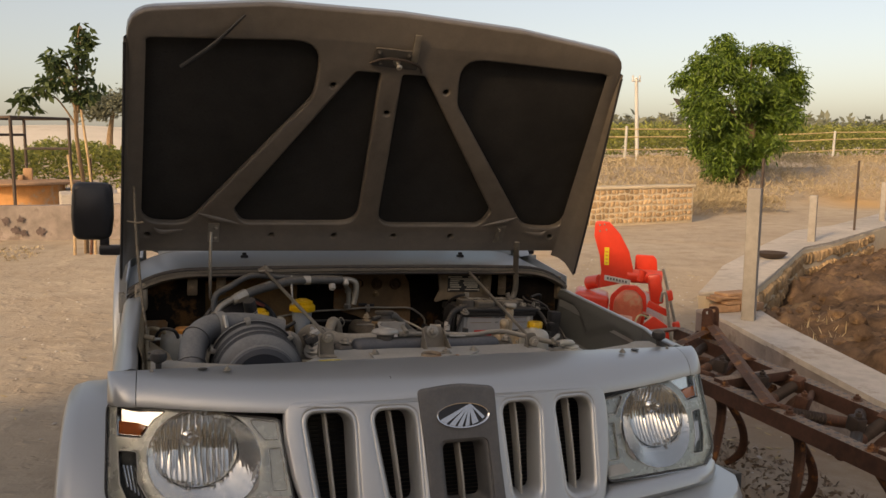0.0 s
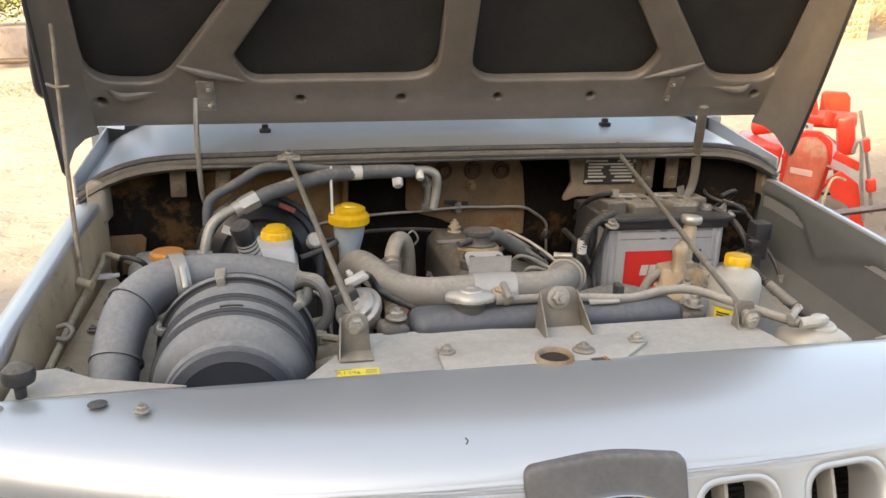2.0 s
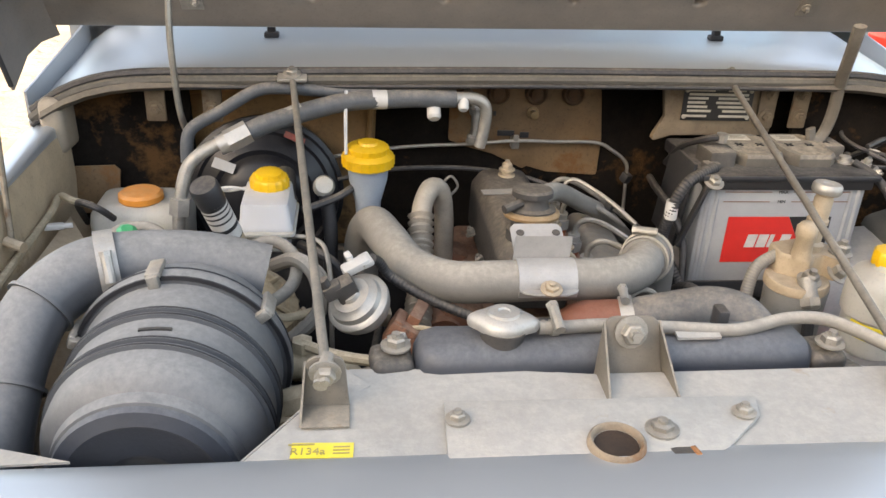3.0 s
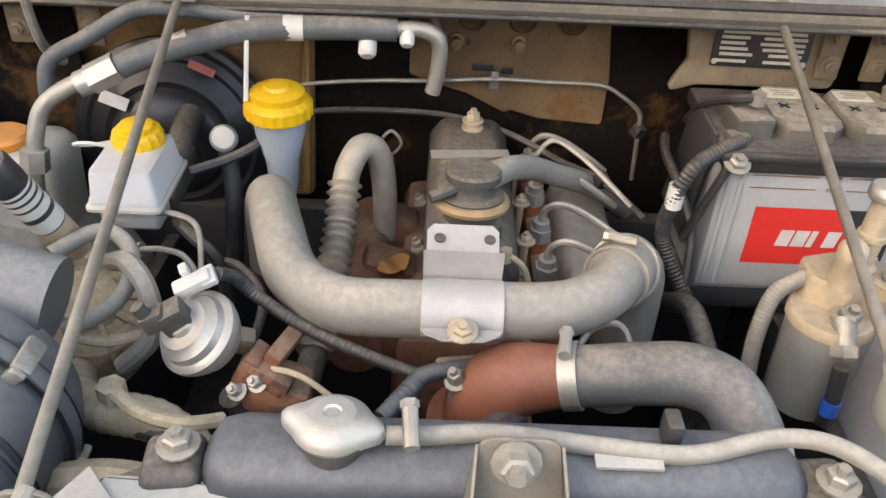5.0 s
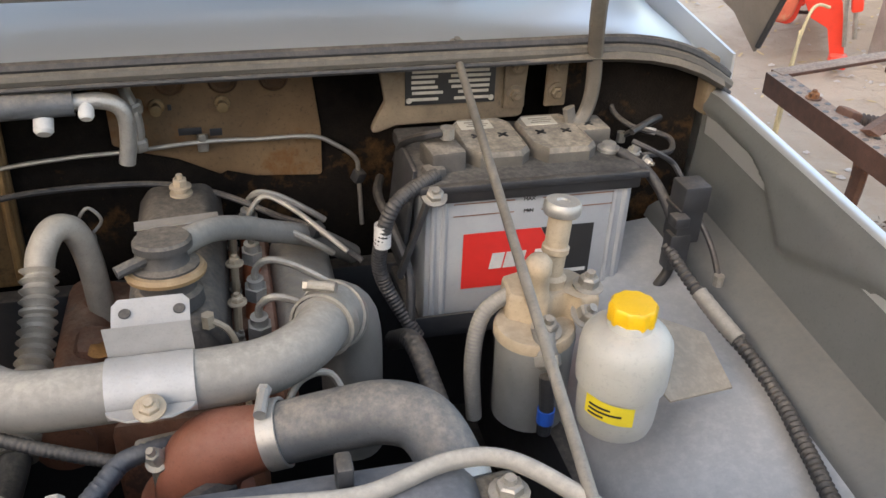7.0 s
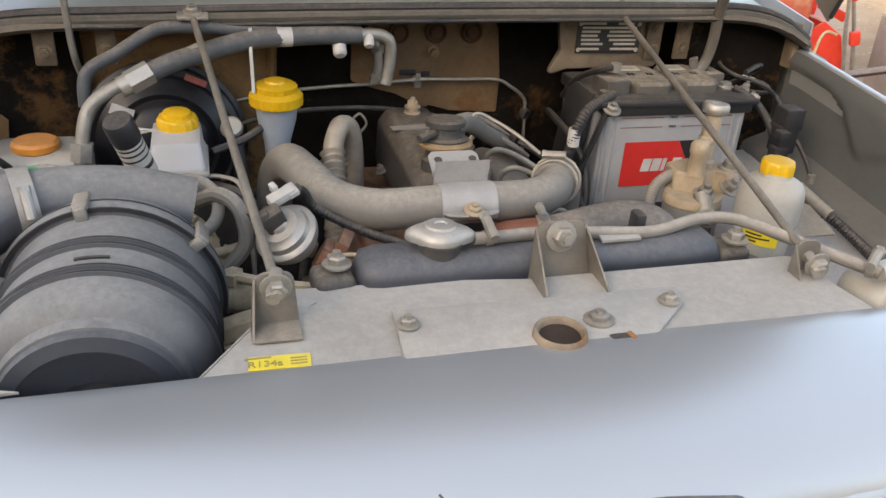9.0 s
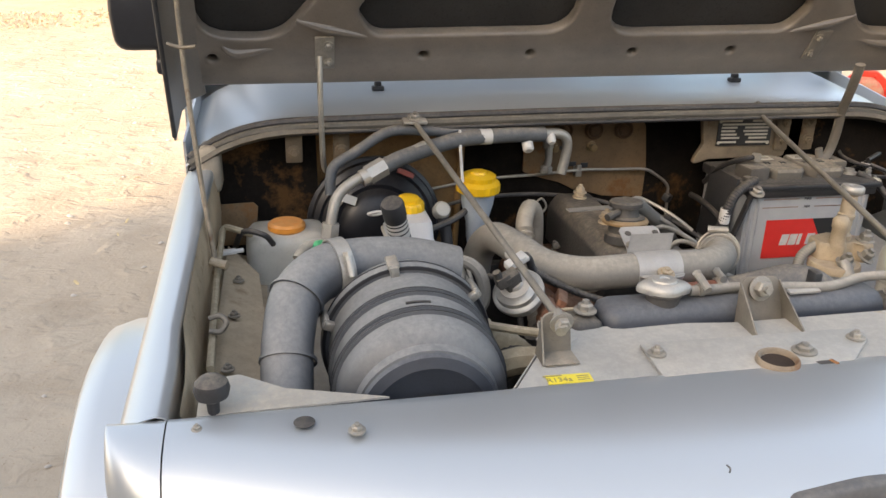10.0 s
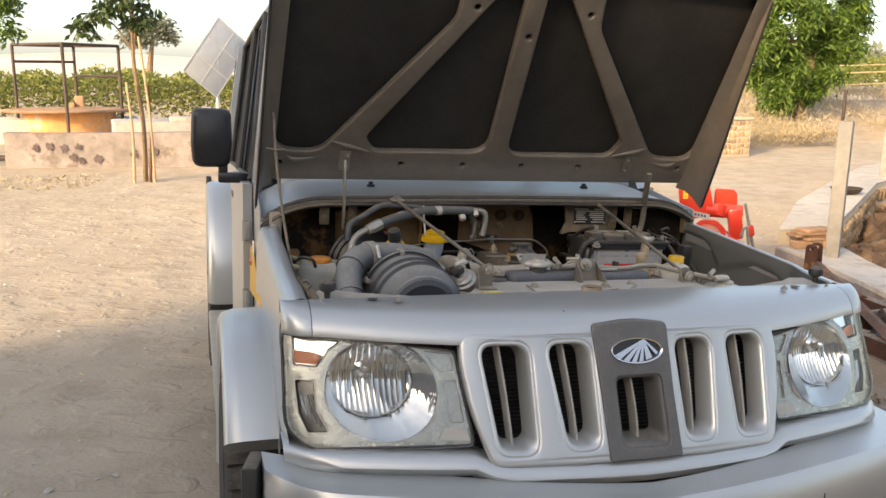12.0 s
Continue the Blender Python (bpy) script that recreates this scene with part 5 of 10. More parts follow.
# ---- stay rods and their brackets ----
M_ROD = mat("dusty_rod", (0.22, 0.20, 0.17), 0.55, 0.5, 0.25, 60.0, bump=0.2, dust=0.35, dust_color=(0.34, 0.29, 0.22))
for a, b in (((-0.314, 0.939, 1.097), (-0.252, 0.318, 1.006)), ((0.364, 0.951, 1.105), (0.301, 0.314, 0.985))):
    A, B = Vector(a), Vector(b)
    rod = thing("stay_rod", a, "dusty thin steel brace from scuttle to radiator support", "brace", "stay rods")
    bm = BM()
    cyl(bm, A, B, 0.0048, n=12)
    part("rod", bm, M_ROD, rod)
    bm = BM()
    box(bm, A + Vector((0, 0.0, 0.002)), (0.044, 0.03, 0.007), (10, 0, 0), 0.003)
    bolt(bm, A + Vector((0, -0.002, 0.006)), (0, -0.3, 1), 0.009, 0.007)
    part("top_foot", bm, M_STEEL, rod)
    bm = BM()
    cyl(bm, B + Vector((-0.004, -0.022, -0.006)), B + Vector((0.002, 0.012, 0.002)), 0.0065, n=10)
    bolt(bm, B + Vector((0, -0.010, 0.0)), (0, -1, -0.2), 0.0095, 0.008)
    part("end_nut", bm, M_STEEL, rod)


def angle_bracket(x, y, w, h, tall=0.0):
    br = thing("support_bracket", (x, y, 0.957), "small dusty angle bracket bolted to the cross panel", "bracket", "support brackets")
    bm = BM()
    o = round_poly([(-w / 2, 0), (w / 2, 0), (w / 2 * 0.78, h), (-w / 2 * 0.78, h)], [0.002, 0.002, 0.012, 0.012])
    bm = curve_mesh([o], 0.001, 0.001)
    move(bm, axes((x, y, 0.9585), (1, 0, 0), (0, 0.25 if tall else 0.05, 1)))
    part("upright", bm, M_BRKT, br)
    bm = BM()
    box(bm, (x, y - 0.016, 0.960), (w, 0.034, 0.002), None, 0.0008)
    part("foot", bm, M_BRKT, br)
    for s in ((-1, 1) if tall else (-1,)):
        bm = BM()
        d = 0.03 + tall * 0.3
        plate(bm, [(x + s * w / 2, y, 0.9585), (x + s * w / 2, y - d, 0.9585), (x + s * w / 2 * 0.8, y + (0.012 if tall else 0.002), 0.9585 + h * 0.9)], 0.002, (s, 0, 0))
        part("gusset", bm, M_BRKT, br)
    return br


angle_bracket(-0.252, 0.324, 0.042, 0.052)
angle_bracket(0.301, 0.320, 0.036, 0.046)
br = angle_bracket(0.040, 0.362, 0.066, 0.060, 0.1)
bm = BM()
bolt(bm, (0.038, 0.368, 1.004), (0, -1, 0.25), 0.011, 0.012)
part("bolt", bm, M_STEEL, br)

# ---- radiator tank, cap, overflow hose ----
rad = thing("radiator", (0.03, 0.40, 0.60), "dusty dark radiator with a long rounded top tank", "radiator")
bm = BM()
rows = []
for x, q in ((-0.168, 0.55), (-0.160, 0.9), (-0.145, 1.0), (0.0, 1.0), (0.10, 1.0), (0.20, 1.0), (0.228, 0.95), (0.24, 0.6)):
    o = round_poly([(-0.036, -0.075), (0.036, -0.075), (0.034, 0.0), (-0.034, 0.0)], [0.004, 0.004, 0.026, 0.026])
    rows.append([Vector((x, 0.400 + p[0] * q, 0.983 + (p[1] if p[1] < -0.05 else p[1] - (1 - q) * 0.03))) for p in o])
rings(bm, rows)
part("top_tank", bm, M_TANK, rad, "blue-grey plastic top tank", angle=50)
bm = BM()
box(bm, (0.035, 0.40, 0.73), (0.50, 0.05, 0.36), None, 0.004)
part("core", bm, M_IRON, rad)
for x, p in ((-0.19, (-0.186, 0.398, 0.973)), (0.255, (0.259, 0.387, 0.974))):
    bm = BM()
    box(bm, (x, 0.395, 0.955), (0.042, 0.046, 0.026), (0, 0, 6), 0.009, 3)
    box(bm, (x * 1.12, 0.37, 0.948), (0.03, 0.05, 0.006), (0, 0, 30), 0.002)
    part("mount", bm, M_IRON, rad, "cast mounting lug")
    bm = BM()
    bolt(bm, p, (0, 0, 1), 0.010, 0.009)
    part("bolt", bm, M_STEEL, rad)
bm = BM()
box(bm, (0.115, 0.385, 0.988), (0.045, 0.010, 0.003), (8, 0, 0))
part("small_label", bm, M_PANEL, rad)
bm = BM()
box(bm, (0.148, 0.412, 0.992), (0.012, 0.02, 0.024), None, 0.003)
part("hose_clip", bm, M_BLACK, rad)
bm = BM()
lathe(bm, (-0.081, 0.398, 0.975), (0, 0, 1), [(0.022, 0), (0.022, 0.016), (0.026, 0.018), (0.026, 0.021)], 24)
part("filler_neck", bm, M_IRON, rad)
bm = BM()
rows = []
for q, h in ((1.0, 0.994), (1.02, 0.998), (0.99, 1.003), (0.80, 1.0075), (0.62, 1.009), (0.58, 1.0115), (0.25, 1.012), (0.2, 1.0105), (0.1, 1.0105)):
    ring = []
    for k in range(40):
        a = 2 * math.pi * k / 40
        ear = 0.0265 + 0.009 * max(0.0, math.cos(2 * a)) ** 4
        r = ear * q if q > 0.7 else 0.0265 * q
        ring.append(Vector((-0.081 + r * math.cos(a - 0.2), 0.398 + r * math.sin(a - 0.2) * 0.92, h)))
    rows.append(ring)
rings(bm, rows)
part("filler_cap", bm, M_ALUB, rad, "silver pressed cap with two ears", angle=40)
ov = thing("overflow_hose", (0.1, 0.42, 0.98), "thin dusty grey overflow hose", "hose")
bm = BM()
tube(bm, [(-0.046, 0.396, 0.993), (-0.02, 0.398, 0.992), (0.03, 0.404, 0.990), (0.10, 0.396, 0.990), (0.16, 0.394, 0.988), (0.22, 0.408, 0.992), (0.262, 0.398, 0.994), (0.305, 0.356, 0.988), (0.338, 0.312, 0.984), (0.362, 0.280, 0.982)], 0.0068, 12)
part("hose", bm, M_HOSE, ov)
for p, d in (((-0.030, 0.397, 0.9925), (1, 0.1, 0)), ((0.356, 0.287, 0.9825), (0.6, -0.8, 0))):
    bm = BM()
    band(bm, p, d, 0.0070, 0.008, 0.0015, 18, screw=(0, -0.4, 1))
    part("clip", bm, M_STEEL, ov, "small wire hose clip")

# ---- battery ----
M_PALECASE = mat("pale_grey_case", (0.33, 0.34, 0.345), 0.45, 0, 0.08, 40.0, dust=0.25)
bat = thing("battery", (0.435, 0.905, 0.795), "grey car battery with black lid and red label, dusty on top", "battery", frame_m=BAY @ Matrix.Translation((0.0, 0.012, -0.006)))
bm = BM()
box(bm, (0.435, 0.905, 0.885), (0.264, 0.165, 0.185), None, 0.008)
case = part("case", bm, M_PALECASE, bat, "pale grey ribbed case")
for x in (0.314, 0.327, 0.543, 0.556):
    bm = BM()
    cyl(bm, (x, 0.824, 0.80), (x, 0.824, 0.972), 0.0045, n=8)
    part("rib", bm, M_PALECASE, case)
bm = BM()
box(bm, (0.435, 0.905, 0.985), (0.276, 0.176, 0.022), None, 0.006)
box(bm, (0.435, 0.820, 0.981), (0.272, 0.012, 0.020), None, 0.004)
part("lid", bm, mat("dusty_black_lid", (0.020, 0.020, 0.022), 0.5, 0, 0.2, 60.0, dust=0.38, dust_color=(0.26, 0.23, 0.19)), bat, "black lid, dusty on top")
M_VENT = mat("dusty_grey_cover", (0.11, 0.10, 0.085), 0.6, 0, 0.2, 40.0, dust=0.75, dust_color=(0.40, 0.335, 0.25))
M_TOPLABEL = mat("faded_top_label", (0.62, 0.58, 0.48), 0.5, 0, 0.1, 60.0, dust=0.3)
for x, w in ((0.402, 0.080), (0.488, 0.080)):
    bm = BM()
    o = [(x - w / 2, 0.872), (x - w / 2 + 0.014, 0.850), (x + w / 2 - 0.014, 0.850), (x + w / 2, 0.864), (x + w / 2, 0.945), (x + w / 2 - 0.012, 0.962), (x - w / 2 + 0.012, 0.962), (x - w / 2, 0.945)]
    cx_, cy_ = x, 0.906
    rings(bm, [[Vector((cx_ + (a - cx_) * q, cy_ + (b - cy_) * q, z)) for a, b in o] for q, z in ((0.98, 0.994), (1.0, 0.998), (1.0, 1.009), (0.93, 1.0145), (0.90, 1.0145), (0.88, 1.0135))])
    if x > 0.45:
        box(bm, (x + 0.052, 0.930, 1.003), (0.055, 0.050, 0.019), None, 0.004)
    vent = part("vent_cover", bm, M_VENT, bat, "dusty grey vent cover with crossed plugs")
    bm = BM()
    for dx, y_, z_ in (((-0.016, 0.905, 1.0142), (0.018, 0.905, 1.0142)) if x < 0.45 else ((-0.018, 0.905, 1.0142), (0.016, 0.905, 1.0142), (0.054, 0.925, 1.0128))):
        for r_ in (40, -50):
            box(bm, (x + dx, y_, z_), (0.015, 0.0026, 0.0012), (0, 0, r_))
        part("plug_slot", bm, M_LABEL_K, vent, "crossed black plug slot")
        bm = BM()
    box(bm, (x - 0.008, 0.940, 1.0142), (0.042, 0.026, 0.001))
    part("top_label", bm, M_TOPLABEL, vent, "faded pale label")
    bm = BM()
    for k in range(3):
        box(bm, (x - 0.008 + 0.004 * (k % 2), 0.934 + 0.006 * k, 1.0149), (0.026, 0.0022, 0.0005))
    part("label_print", bm, mat("faded_grey_print", (0.25, 0.22, 0.17), 0.6, 0, 0.2, 80.0), vent)
bm = BM()
box(bm, (0.335, 0.872, 1.000), (0.044, 0.05, 0.042), (0, 0, 6), 0.005)
box(bm, (0.318, 0.846, 0.994), (0.026, 0.020, 0.024), (0, 0, 6), 0.004)
part("terminal_cover", bm, mat("dusty_rubber_cover", (0.07, 0.063, 0.055), 0.7, 0, 0.3, 40.0, bump=0.4, dust=0.6, dust_color=(0.32, 0.27, 0.21)), bat, "dusty rubber cover over the plus terminal")
bm = BM()
cyl(bm, (0.552, 0.876, 0.985), (0.552, 0.876, 1.006), 0.009, n=14)
lathe(bm, (0.552, 0.876, 0.990), (0, 0, 1), [(0.009, 0), (0.0145, 0), (0.0145, 0.010), (0.009, 0.010)], 18, False, False)
box(bm, (0.570, 0.866, 0.994), (0.030, 0.013, 0.010), (0, 0, -25), 0.003)
bolt(bm, (0.580, 0.861, 0.998), (0.1, -0.3, 1), 0.006, 0.009)
bolt(bm, (0.590, 0.850, 0.990), (0.5, -0.9, 0), 0.0055, 0.008)
part("terminal", bm, M_ALUB, bat, "lead terminal clamp")
bm = BM()
LB = axes((0.437, 0.8212, 0.885), (1, 0, 0), (0, 0, 1))
plate(bm, [LB @ Vector((-0.086, 0.040, 0)), LB @ Vector((0.012, 0.040, 0)), LB @ Vector((0.035, -0.002, 0)), LB @ Vector((0.022, -0.038, 0)), LB @ Vector((-0.086, -0.038, 0))], 0.0006, (0, -1, 0))
blab = part("label", bm, M_RED, bat, "red and black label")
bm = BM()
plate(bm, [LB @ Vector((0.0125, 0.040, 0)), LB @ Vector((0.082, 0.040, 0)), LB @ Vector((0.082, -0.038, 0)), LB @ Vector((0.0225, -0.038, 0)), LB @ Vector((0.0355, -0.002, 0))], 0.0006, (0, -1, 0))
part("label_field", bm, M_LABEL_K, blab)
for k, w in enumerate((0.016, 0.016, 0.007, 0.016)):   # the maker's mark as plain slanted blocks
    bm = BM()
    x = -0.052 + 0.0185 * k
    plate(bm, [LB @ Vector((x, -0.012, 0.0008)), LB @ Vector((x + w, -0.012, 0.0008)), LB @ Vector((x + w + 0.004, 0.010, 0.0008)), LB @ Vector((x + 0.004, 0.010, 0.0008))], 0.0006, (0, -1, 0))
    part("label_block", bm, M_LABEL_W, blab)
bm = BM()
box(bm, LB @ Vector((0.055, -0.026, 0.0009)), (0.045, 0.0006, 0.005))
part("label_bar", bm, M_LABEL_W, blab)
bm = BM()
for x, t_ in ((0.36, 0.036), (0.36, 0.020)):
    box(bm, (0.375, 0.8214, 0.930 + t_), (0.075, 0.0005, 0.0012))
    box(bm, (0.495, 0.8214, 0.930 + t_), (0.095, 0.0005, 0.0012))
part("level_lines", bm, M_RUSTY, case)
for z, s_ in ((0.966, "MAX"), (0.950, "MIN")):
    bm = words(s_, 0.007)
    move(bm, axes((0.431, 0.8212, z), (1, 0, 0), (0, 0, 1)))
    part("level_word", bm, M_LABEL_K, case)
bm = BM()
box(bm, (0.435, 0.90, 0.795), (0.29, 0.19, 0.012), None, 0.003)
box(bm, (0.435, 0.807, 0.806), (0.29, 0.004, 0.03), None, 0.001)
part("tray", bm, M_BLACK, bat, "black steel tray")
bm = BM()
bolt(bm, (0.310, 0.808, 0.986), (0, -0.5, 1), 0.010, 0.008)
part("hold_down_bolt", bm, M_STEEL, bat)
bm = BM()
box(bm, (0.289, 0.812, 0.935), (0.006, 0.012, 0.115), (0, 18, 0), 0.001)
part("hold_down", bm, M_BLACK, bat, "black hold-down strap")
cab = thing("battery_cable", (0.26, 0.83, 0.95), "thick black battery cable in split sleeve", "cable")
bm = BM()
tube(bm, [(0.318, 0.846, 0.994), (0.292, 0.830, 0.990), (0.262, 0.815, 0.975), (0.248, 0.815, 0.93), (0.252, 0.83, 0.87), (0.29, 0.80, 0.80)], 0.0088, 12, ripple=0.06, pitch=0.005)
part("sleeve", bm, M_RUBBER, cab)
bm = BM()
lathe(bm, (0.249, 0.815, 0.925), (0.03, 0, 1), [(0.0100, 0), (0.0100, 0.028)], 14)
part("tag", bm, M_LABEL_W, cab, "white printed tag")
cab = thing("earth_cable", (0.6, 0.85, 0.95), "black earth cable looping from the battery to the wing", "cable")
bm = BM()
tube(bm, [(0.556, 0.870, 0.996), (0.584, 0.848, 0.980), (0.602, 0.822, 0.952), (0.616, 0.800, 0.905), (0.615, 0.800, 0.86), (0.60, 0.80, 0.83)], 0.0065, 12)
part("cable", bm, M_RUBBER, cab)
bm = BM()
lathe(bm, (0.616, 0.800, 0.868), (0.03, 0, 1), [(0.0075, 0), (0.0075, 0.028)], 14)
part("tag", bm, M_LABEL_W, cab, "white printed tag")
cab = thing("thin_cable", (0.58, 0.95, 1.04), "thin black wire from firewall to the battery", "cable")
bm = BM()
tube(bm, [(0.609, 1.0, 1.026), (0.598, 0.985, 1.004), (0.612, 0.95, 0.993), (0.645, 0.935, 0.987), (0.656, 0.918, 0.983), (0.639, 0.89, 0.980), (0.585, 0.865, 0.990)], 0.0038, 8)
part("wire", bm, M_RUBBER, cab)
bm = BM()
bolt(bm, (0.609, 1.006, 1.030), (0, -1, 0.2), 0.006, 0.006)
part("lug_bolt", bm, M_TAN, cab)
bm = BM()
lathe(bm, (0.622, 0.946, 0.991), (0.85, -0.35, -0.15), [(0.0045, 0), (0.0045, 0.022)], 10)
part("tag", bm, M_LABEL_W, cab, "white printed tag")

# ---- fuel filter ----
ff = thing("fuel_filter", (0.40, 0.69, 0.78), "tan cast fuel filter with hand primer and grey canister", "filter")
bm = BM()
lathe(bm, (0.388, 0.672, 0.775), (0, 0, 1), [(0.034, 0), (0.041, 0.006), (0.042, 0.09), (0.043, 0.112), (0.040, 0.118)], 30)
part("canister", bm, mat("grey_canister", (0.20, 0.20, 0.19), 0.5, 0.1, 0.15, 40.0, bump=0.2, dust=0.5, dust_color=DUST), ff, "dusty grey canister")
bm = BM()
lathe(bm, (0.386, 0.672, 0.884), (0, 0, 1), [(0.040, 0), (0.0435, 0.003), (0.0435, 0.012), (0.0415, 0.0155), (0.03, 0.0165)], 36)
flange = part("flange", bm, M_TAN, ff, "round tan flange over the canister")
bm = BM()
o = round_poly([(-0.034, 0.002), (-0.030, 0.040), (0.012, 0.052), (0.050, 0.040), (0.066, 0.012), (0.062, -0.018), (0.040, -0.022), (0.028, -0.006), (0.012, -0.010), (0.0, -0.022), (-0.016, -0.012)], 0.007)
rows = [[Vector((0.392 + p[0] * q, 0.682 + p[1] * q, z)) for p in o] for q, z in ((1.0, 0.898), (1.0, 0.924), (0.97, 0.929), (0.90, 0.931))]
rings(bm, rows)
lathe(bm, (0.386, 0.676, 0.928), (-0.05, -0.06, 1), [(0.015, 0), (0.013, 0.010), (0.012, 0.030), (0.014, 0.034), (0.014, 0.046), (0.010, 0.052), (0.004, 0.054)], 20)
part("head", bm, M_TAN, ff, "tan lobed cast filter head", angle=40)
bm = BM()
lathe(bm, (0.408, 0.696, 0.930), (0.07, 0.05, 1), [(0.016, 0), (0.017, 0.010), (0.012, 0.014), (0.0125, 0.038), (0.0145, 0.040), (0.0145, 0.046), (0.0125, 0.048), (0.0125, 0.076), (0.010, 0.080), (0.018, 0.083), (0.019, 0.093), (0.017, 0.096), (0.006, 0.0965), (0.005, 0.095)], 26)
pump = part("primer_pump", bm, M_TAN, ff, "hand primer with round knob")
bm = BM()
lathe(bm, Vector((0.408, 0.696, 0.930)) + Vector((0.07, 0.05, 1)).normalized() * 0.084, (0.07, 0.05, 1), [(0.0185, 0), (0.0198, 0.002), (0.0198, 0.010), (0.0175, 0.0135), (0.007, 0.0137), (0.005, 0.012)], 30)
part("knob", bm, M_ALUB, pump, "bright round knob")
for p, d in (((0.446, 0.682, 0.931), (0.05, -0.1, 1)), ((0.436, 0.662, 0.908), (0.3, -0.5, 0.9)), ((0.390, 0.650, 0.905), (0.0, -0.3, 1))):
    bm = BM()
    bolt(bm, p, d, 0.011, 0.012)
    part("union_bolt", bm, M_STEEL, ff)
bm = BM()
cyl(bm, (0.386, 0.650, 0.908), (0.386, 0.630, 0.885), 0.012, n=14)
lathe(bm, (0.386, 0.632, 0.888), (0, -0.6, -0.8), [(0.012, 0), (0.0145, 0.002), (0.0145, 0.012), (0.010, 0.016)], 6)
part("drain_nut", bm, M_ALU, ff)
bm = BM()
tube(bm, [(0.383, 0.618, 0.87), (0.384, 0.612, 0.83), (0.384, 0.612, 0.80)], 0.008, 10)
part("drain_hose", bm, M_RUBBER, ff)
bm = BM()
cyl(bm, (0.384, 0.612, 0.832), (0.384, 0.612, 0.815), 0.0095, n=14)
part("blue_band", bm, mat("blue_tape", (0.02, 0.11, 0.5), 0.4, 0, 0.1), ff, "blue band")
fh = thing("fuel_hose", (0.33, 0.68, 0.85), "braided grey fuel hose", "hose")
bm = BM()
tube(bm, [(0.365, 0.70, 0.92), (0.335, 0.695, 0.90), (0.322, 0.68, 0.85), (0.325, 0.67, 0.78)], 0.009, 12, ripple=0.03, pitch=0.004)
part("hose", bm, M_HOSE, fh)

# ---- coolant bottle, relay, screenwash tank at the far wing ----
cb = thing("coolant_bottle", (0.432, 0.560, 0.84), "milky plastic bottle with yellow cap and yellow label", "bottle")
bm = BM()
lathe(bm, (0.432, 0.560, 0.853), (0, 0, 1), [(0.030, 0), (0.036, 0.004), (0.0380, 0.012), (0.0388, 0.030), (0.0390, 0.052), (0.0405, 0.054), (0.0430, 0.056), (0.0435, 0.060), (0.0435, 0.092), (0.0420, 0.102), (0.0370, 0.110), (0.028, 0.115), (0.021, 0.117), (0.019, 0.124)], 40)
part("body", bm, M_WHITEP, cb, "milky bottle")
bm = BM()
lathe(bm, (0.434, 0.563, 0.972), (0, 0, 1), [(0.0205, 0), (0.022, 0.002), (0.022, 0.017), (0.020, 0.020), (0.008, 0.021)], 48, True, True, 10, 0.035)
part("cap", bm, M_YELLOW, cb, "yellow ribbed cap")
bm = BM()
rows = []
for z in (0.880, 0.902):
    rows.append([Vector((0.432 + 0.0396 * math.sin(a), 0.560 - 0.0396 * math.cos(a), z - 0.1 * 0.0396 * math.sin(a))) for a in [radians(-75 + 9 * k) for k in range(9)]])
rings(bm, rows, close=False)
part("label", bm, M_LABEL_Y, cb, "yellow label")
bm = BM()
for z, w in ((0.896, 5), (0.891, 7), (0.886, 4)):
    rings(bm, [[Vector((0.432 + 0.0401 * math.sin(a), 0.560 - 0.0401 * math.cos(a), zz)) for a in [radians(-68 + 8 * k) for k in range(w)]] for zz in (z, z + 0.0025)], close=False)
part("label_print", bm, M_LABEL_K, cb)
bm = BM()
plate(bm, [(0.462, 0.560, 0.902), (0.482, 0.545, 0.880), (0.560, 0.560, 0.872), (0.572, 0.640, 0.880), (0.500, 0.660, 0.905), (0.470, 0.625, 0.912)], 0.002)
box(bm, (0.478, 0.575, 0.885), (0.004, 0.05, 0.05), (0, 12, -20), 0.001)
part("holder", bm, M_BEIGE, cb, "folded beige holder plate")
rl = thing("relay_box", (0.617, 0.785, 0.89), "black plastic relay box on the wing", "relay")
bm = BM()
box(bm, (0.621, 0.795, 0.968), (0.035, 0.034, 0.034), None, 0.003)
part("relay", bm, M_BLACK, rl, "square black relay")
bm = BM()
box(bm, (0.620, 0.797, 0.930), (0.033, 0.032, 0.046), None, 0.003)
box(bm, (0.620, 0.797, 0.952), (0.037, 0.036, 0.006), None, 0.002)
box(bm, (0.612, 0.79, 0.895), (0.028, 0.020, 0.05), None, 0.003)
box(bm, (0.600, 0.775, 0.945), (0.02, 0.02, 0.014), None, 0.003)
part("socket", bm, M_BLACK, rl)
hn = thing("wiring_loom", (0.62, 0.6, 0.86), "taped black wiring loom along the wing", "wiring")
bm = BM()
tube(bm, [(0.60, 0.79, 0.90), (0.605, 0.745, 0.885), (0.618, 0.69, 0.862), (0.630, 0.63, 0.848), (0.628, 0.56, 0.838), (0.615, 0.49, 0.832), (0.60, 0.42, 0.83), (0.60, 0.33, 0.83)], [0.007, 0.0075, 0.008, 0.0075, 0.008, 0.008, 0.008, 0.008], 12, ripple=0.14, pitch=0.007)
part("loom", bm, M_RUBBER, hn)
bm = BM()
tube(bm, [(0.611, 0.72, 0.876), (0.619, 0.685, 0.864), (0.627, 0.652, 0.855)], [0.0095, 0.0105, 0.0095], 12, ripple=0.05, pitch=0.012)
part("tape_wrap", bm, M_HOSE, hn, "grey tape wrap")
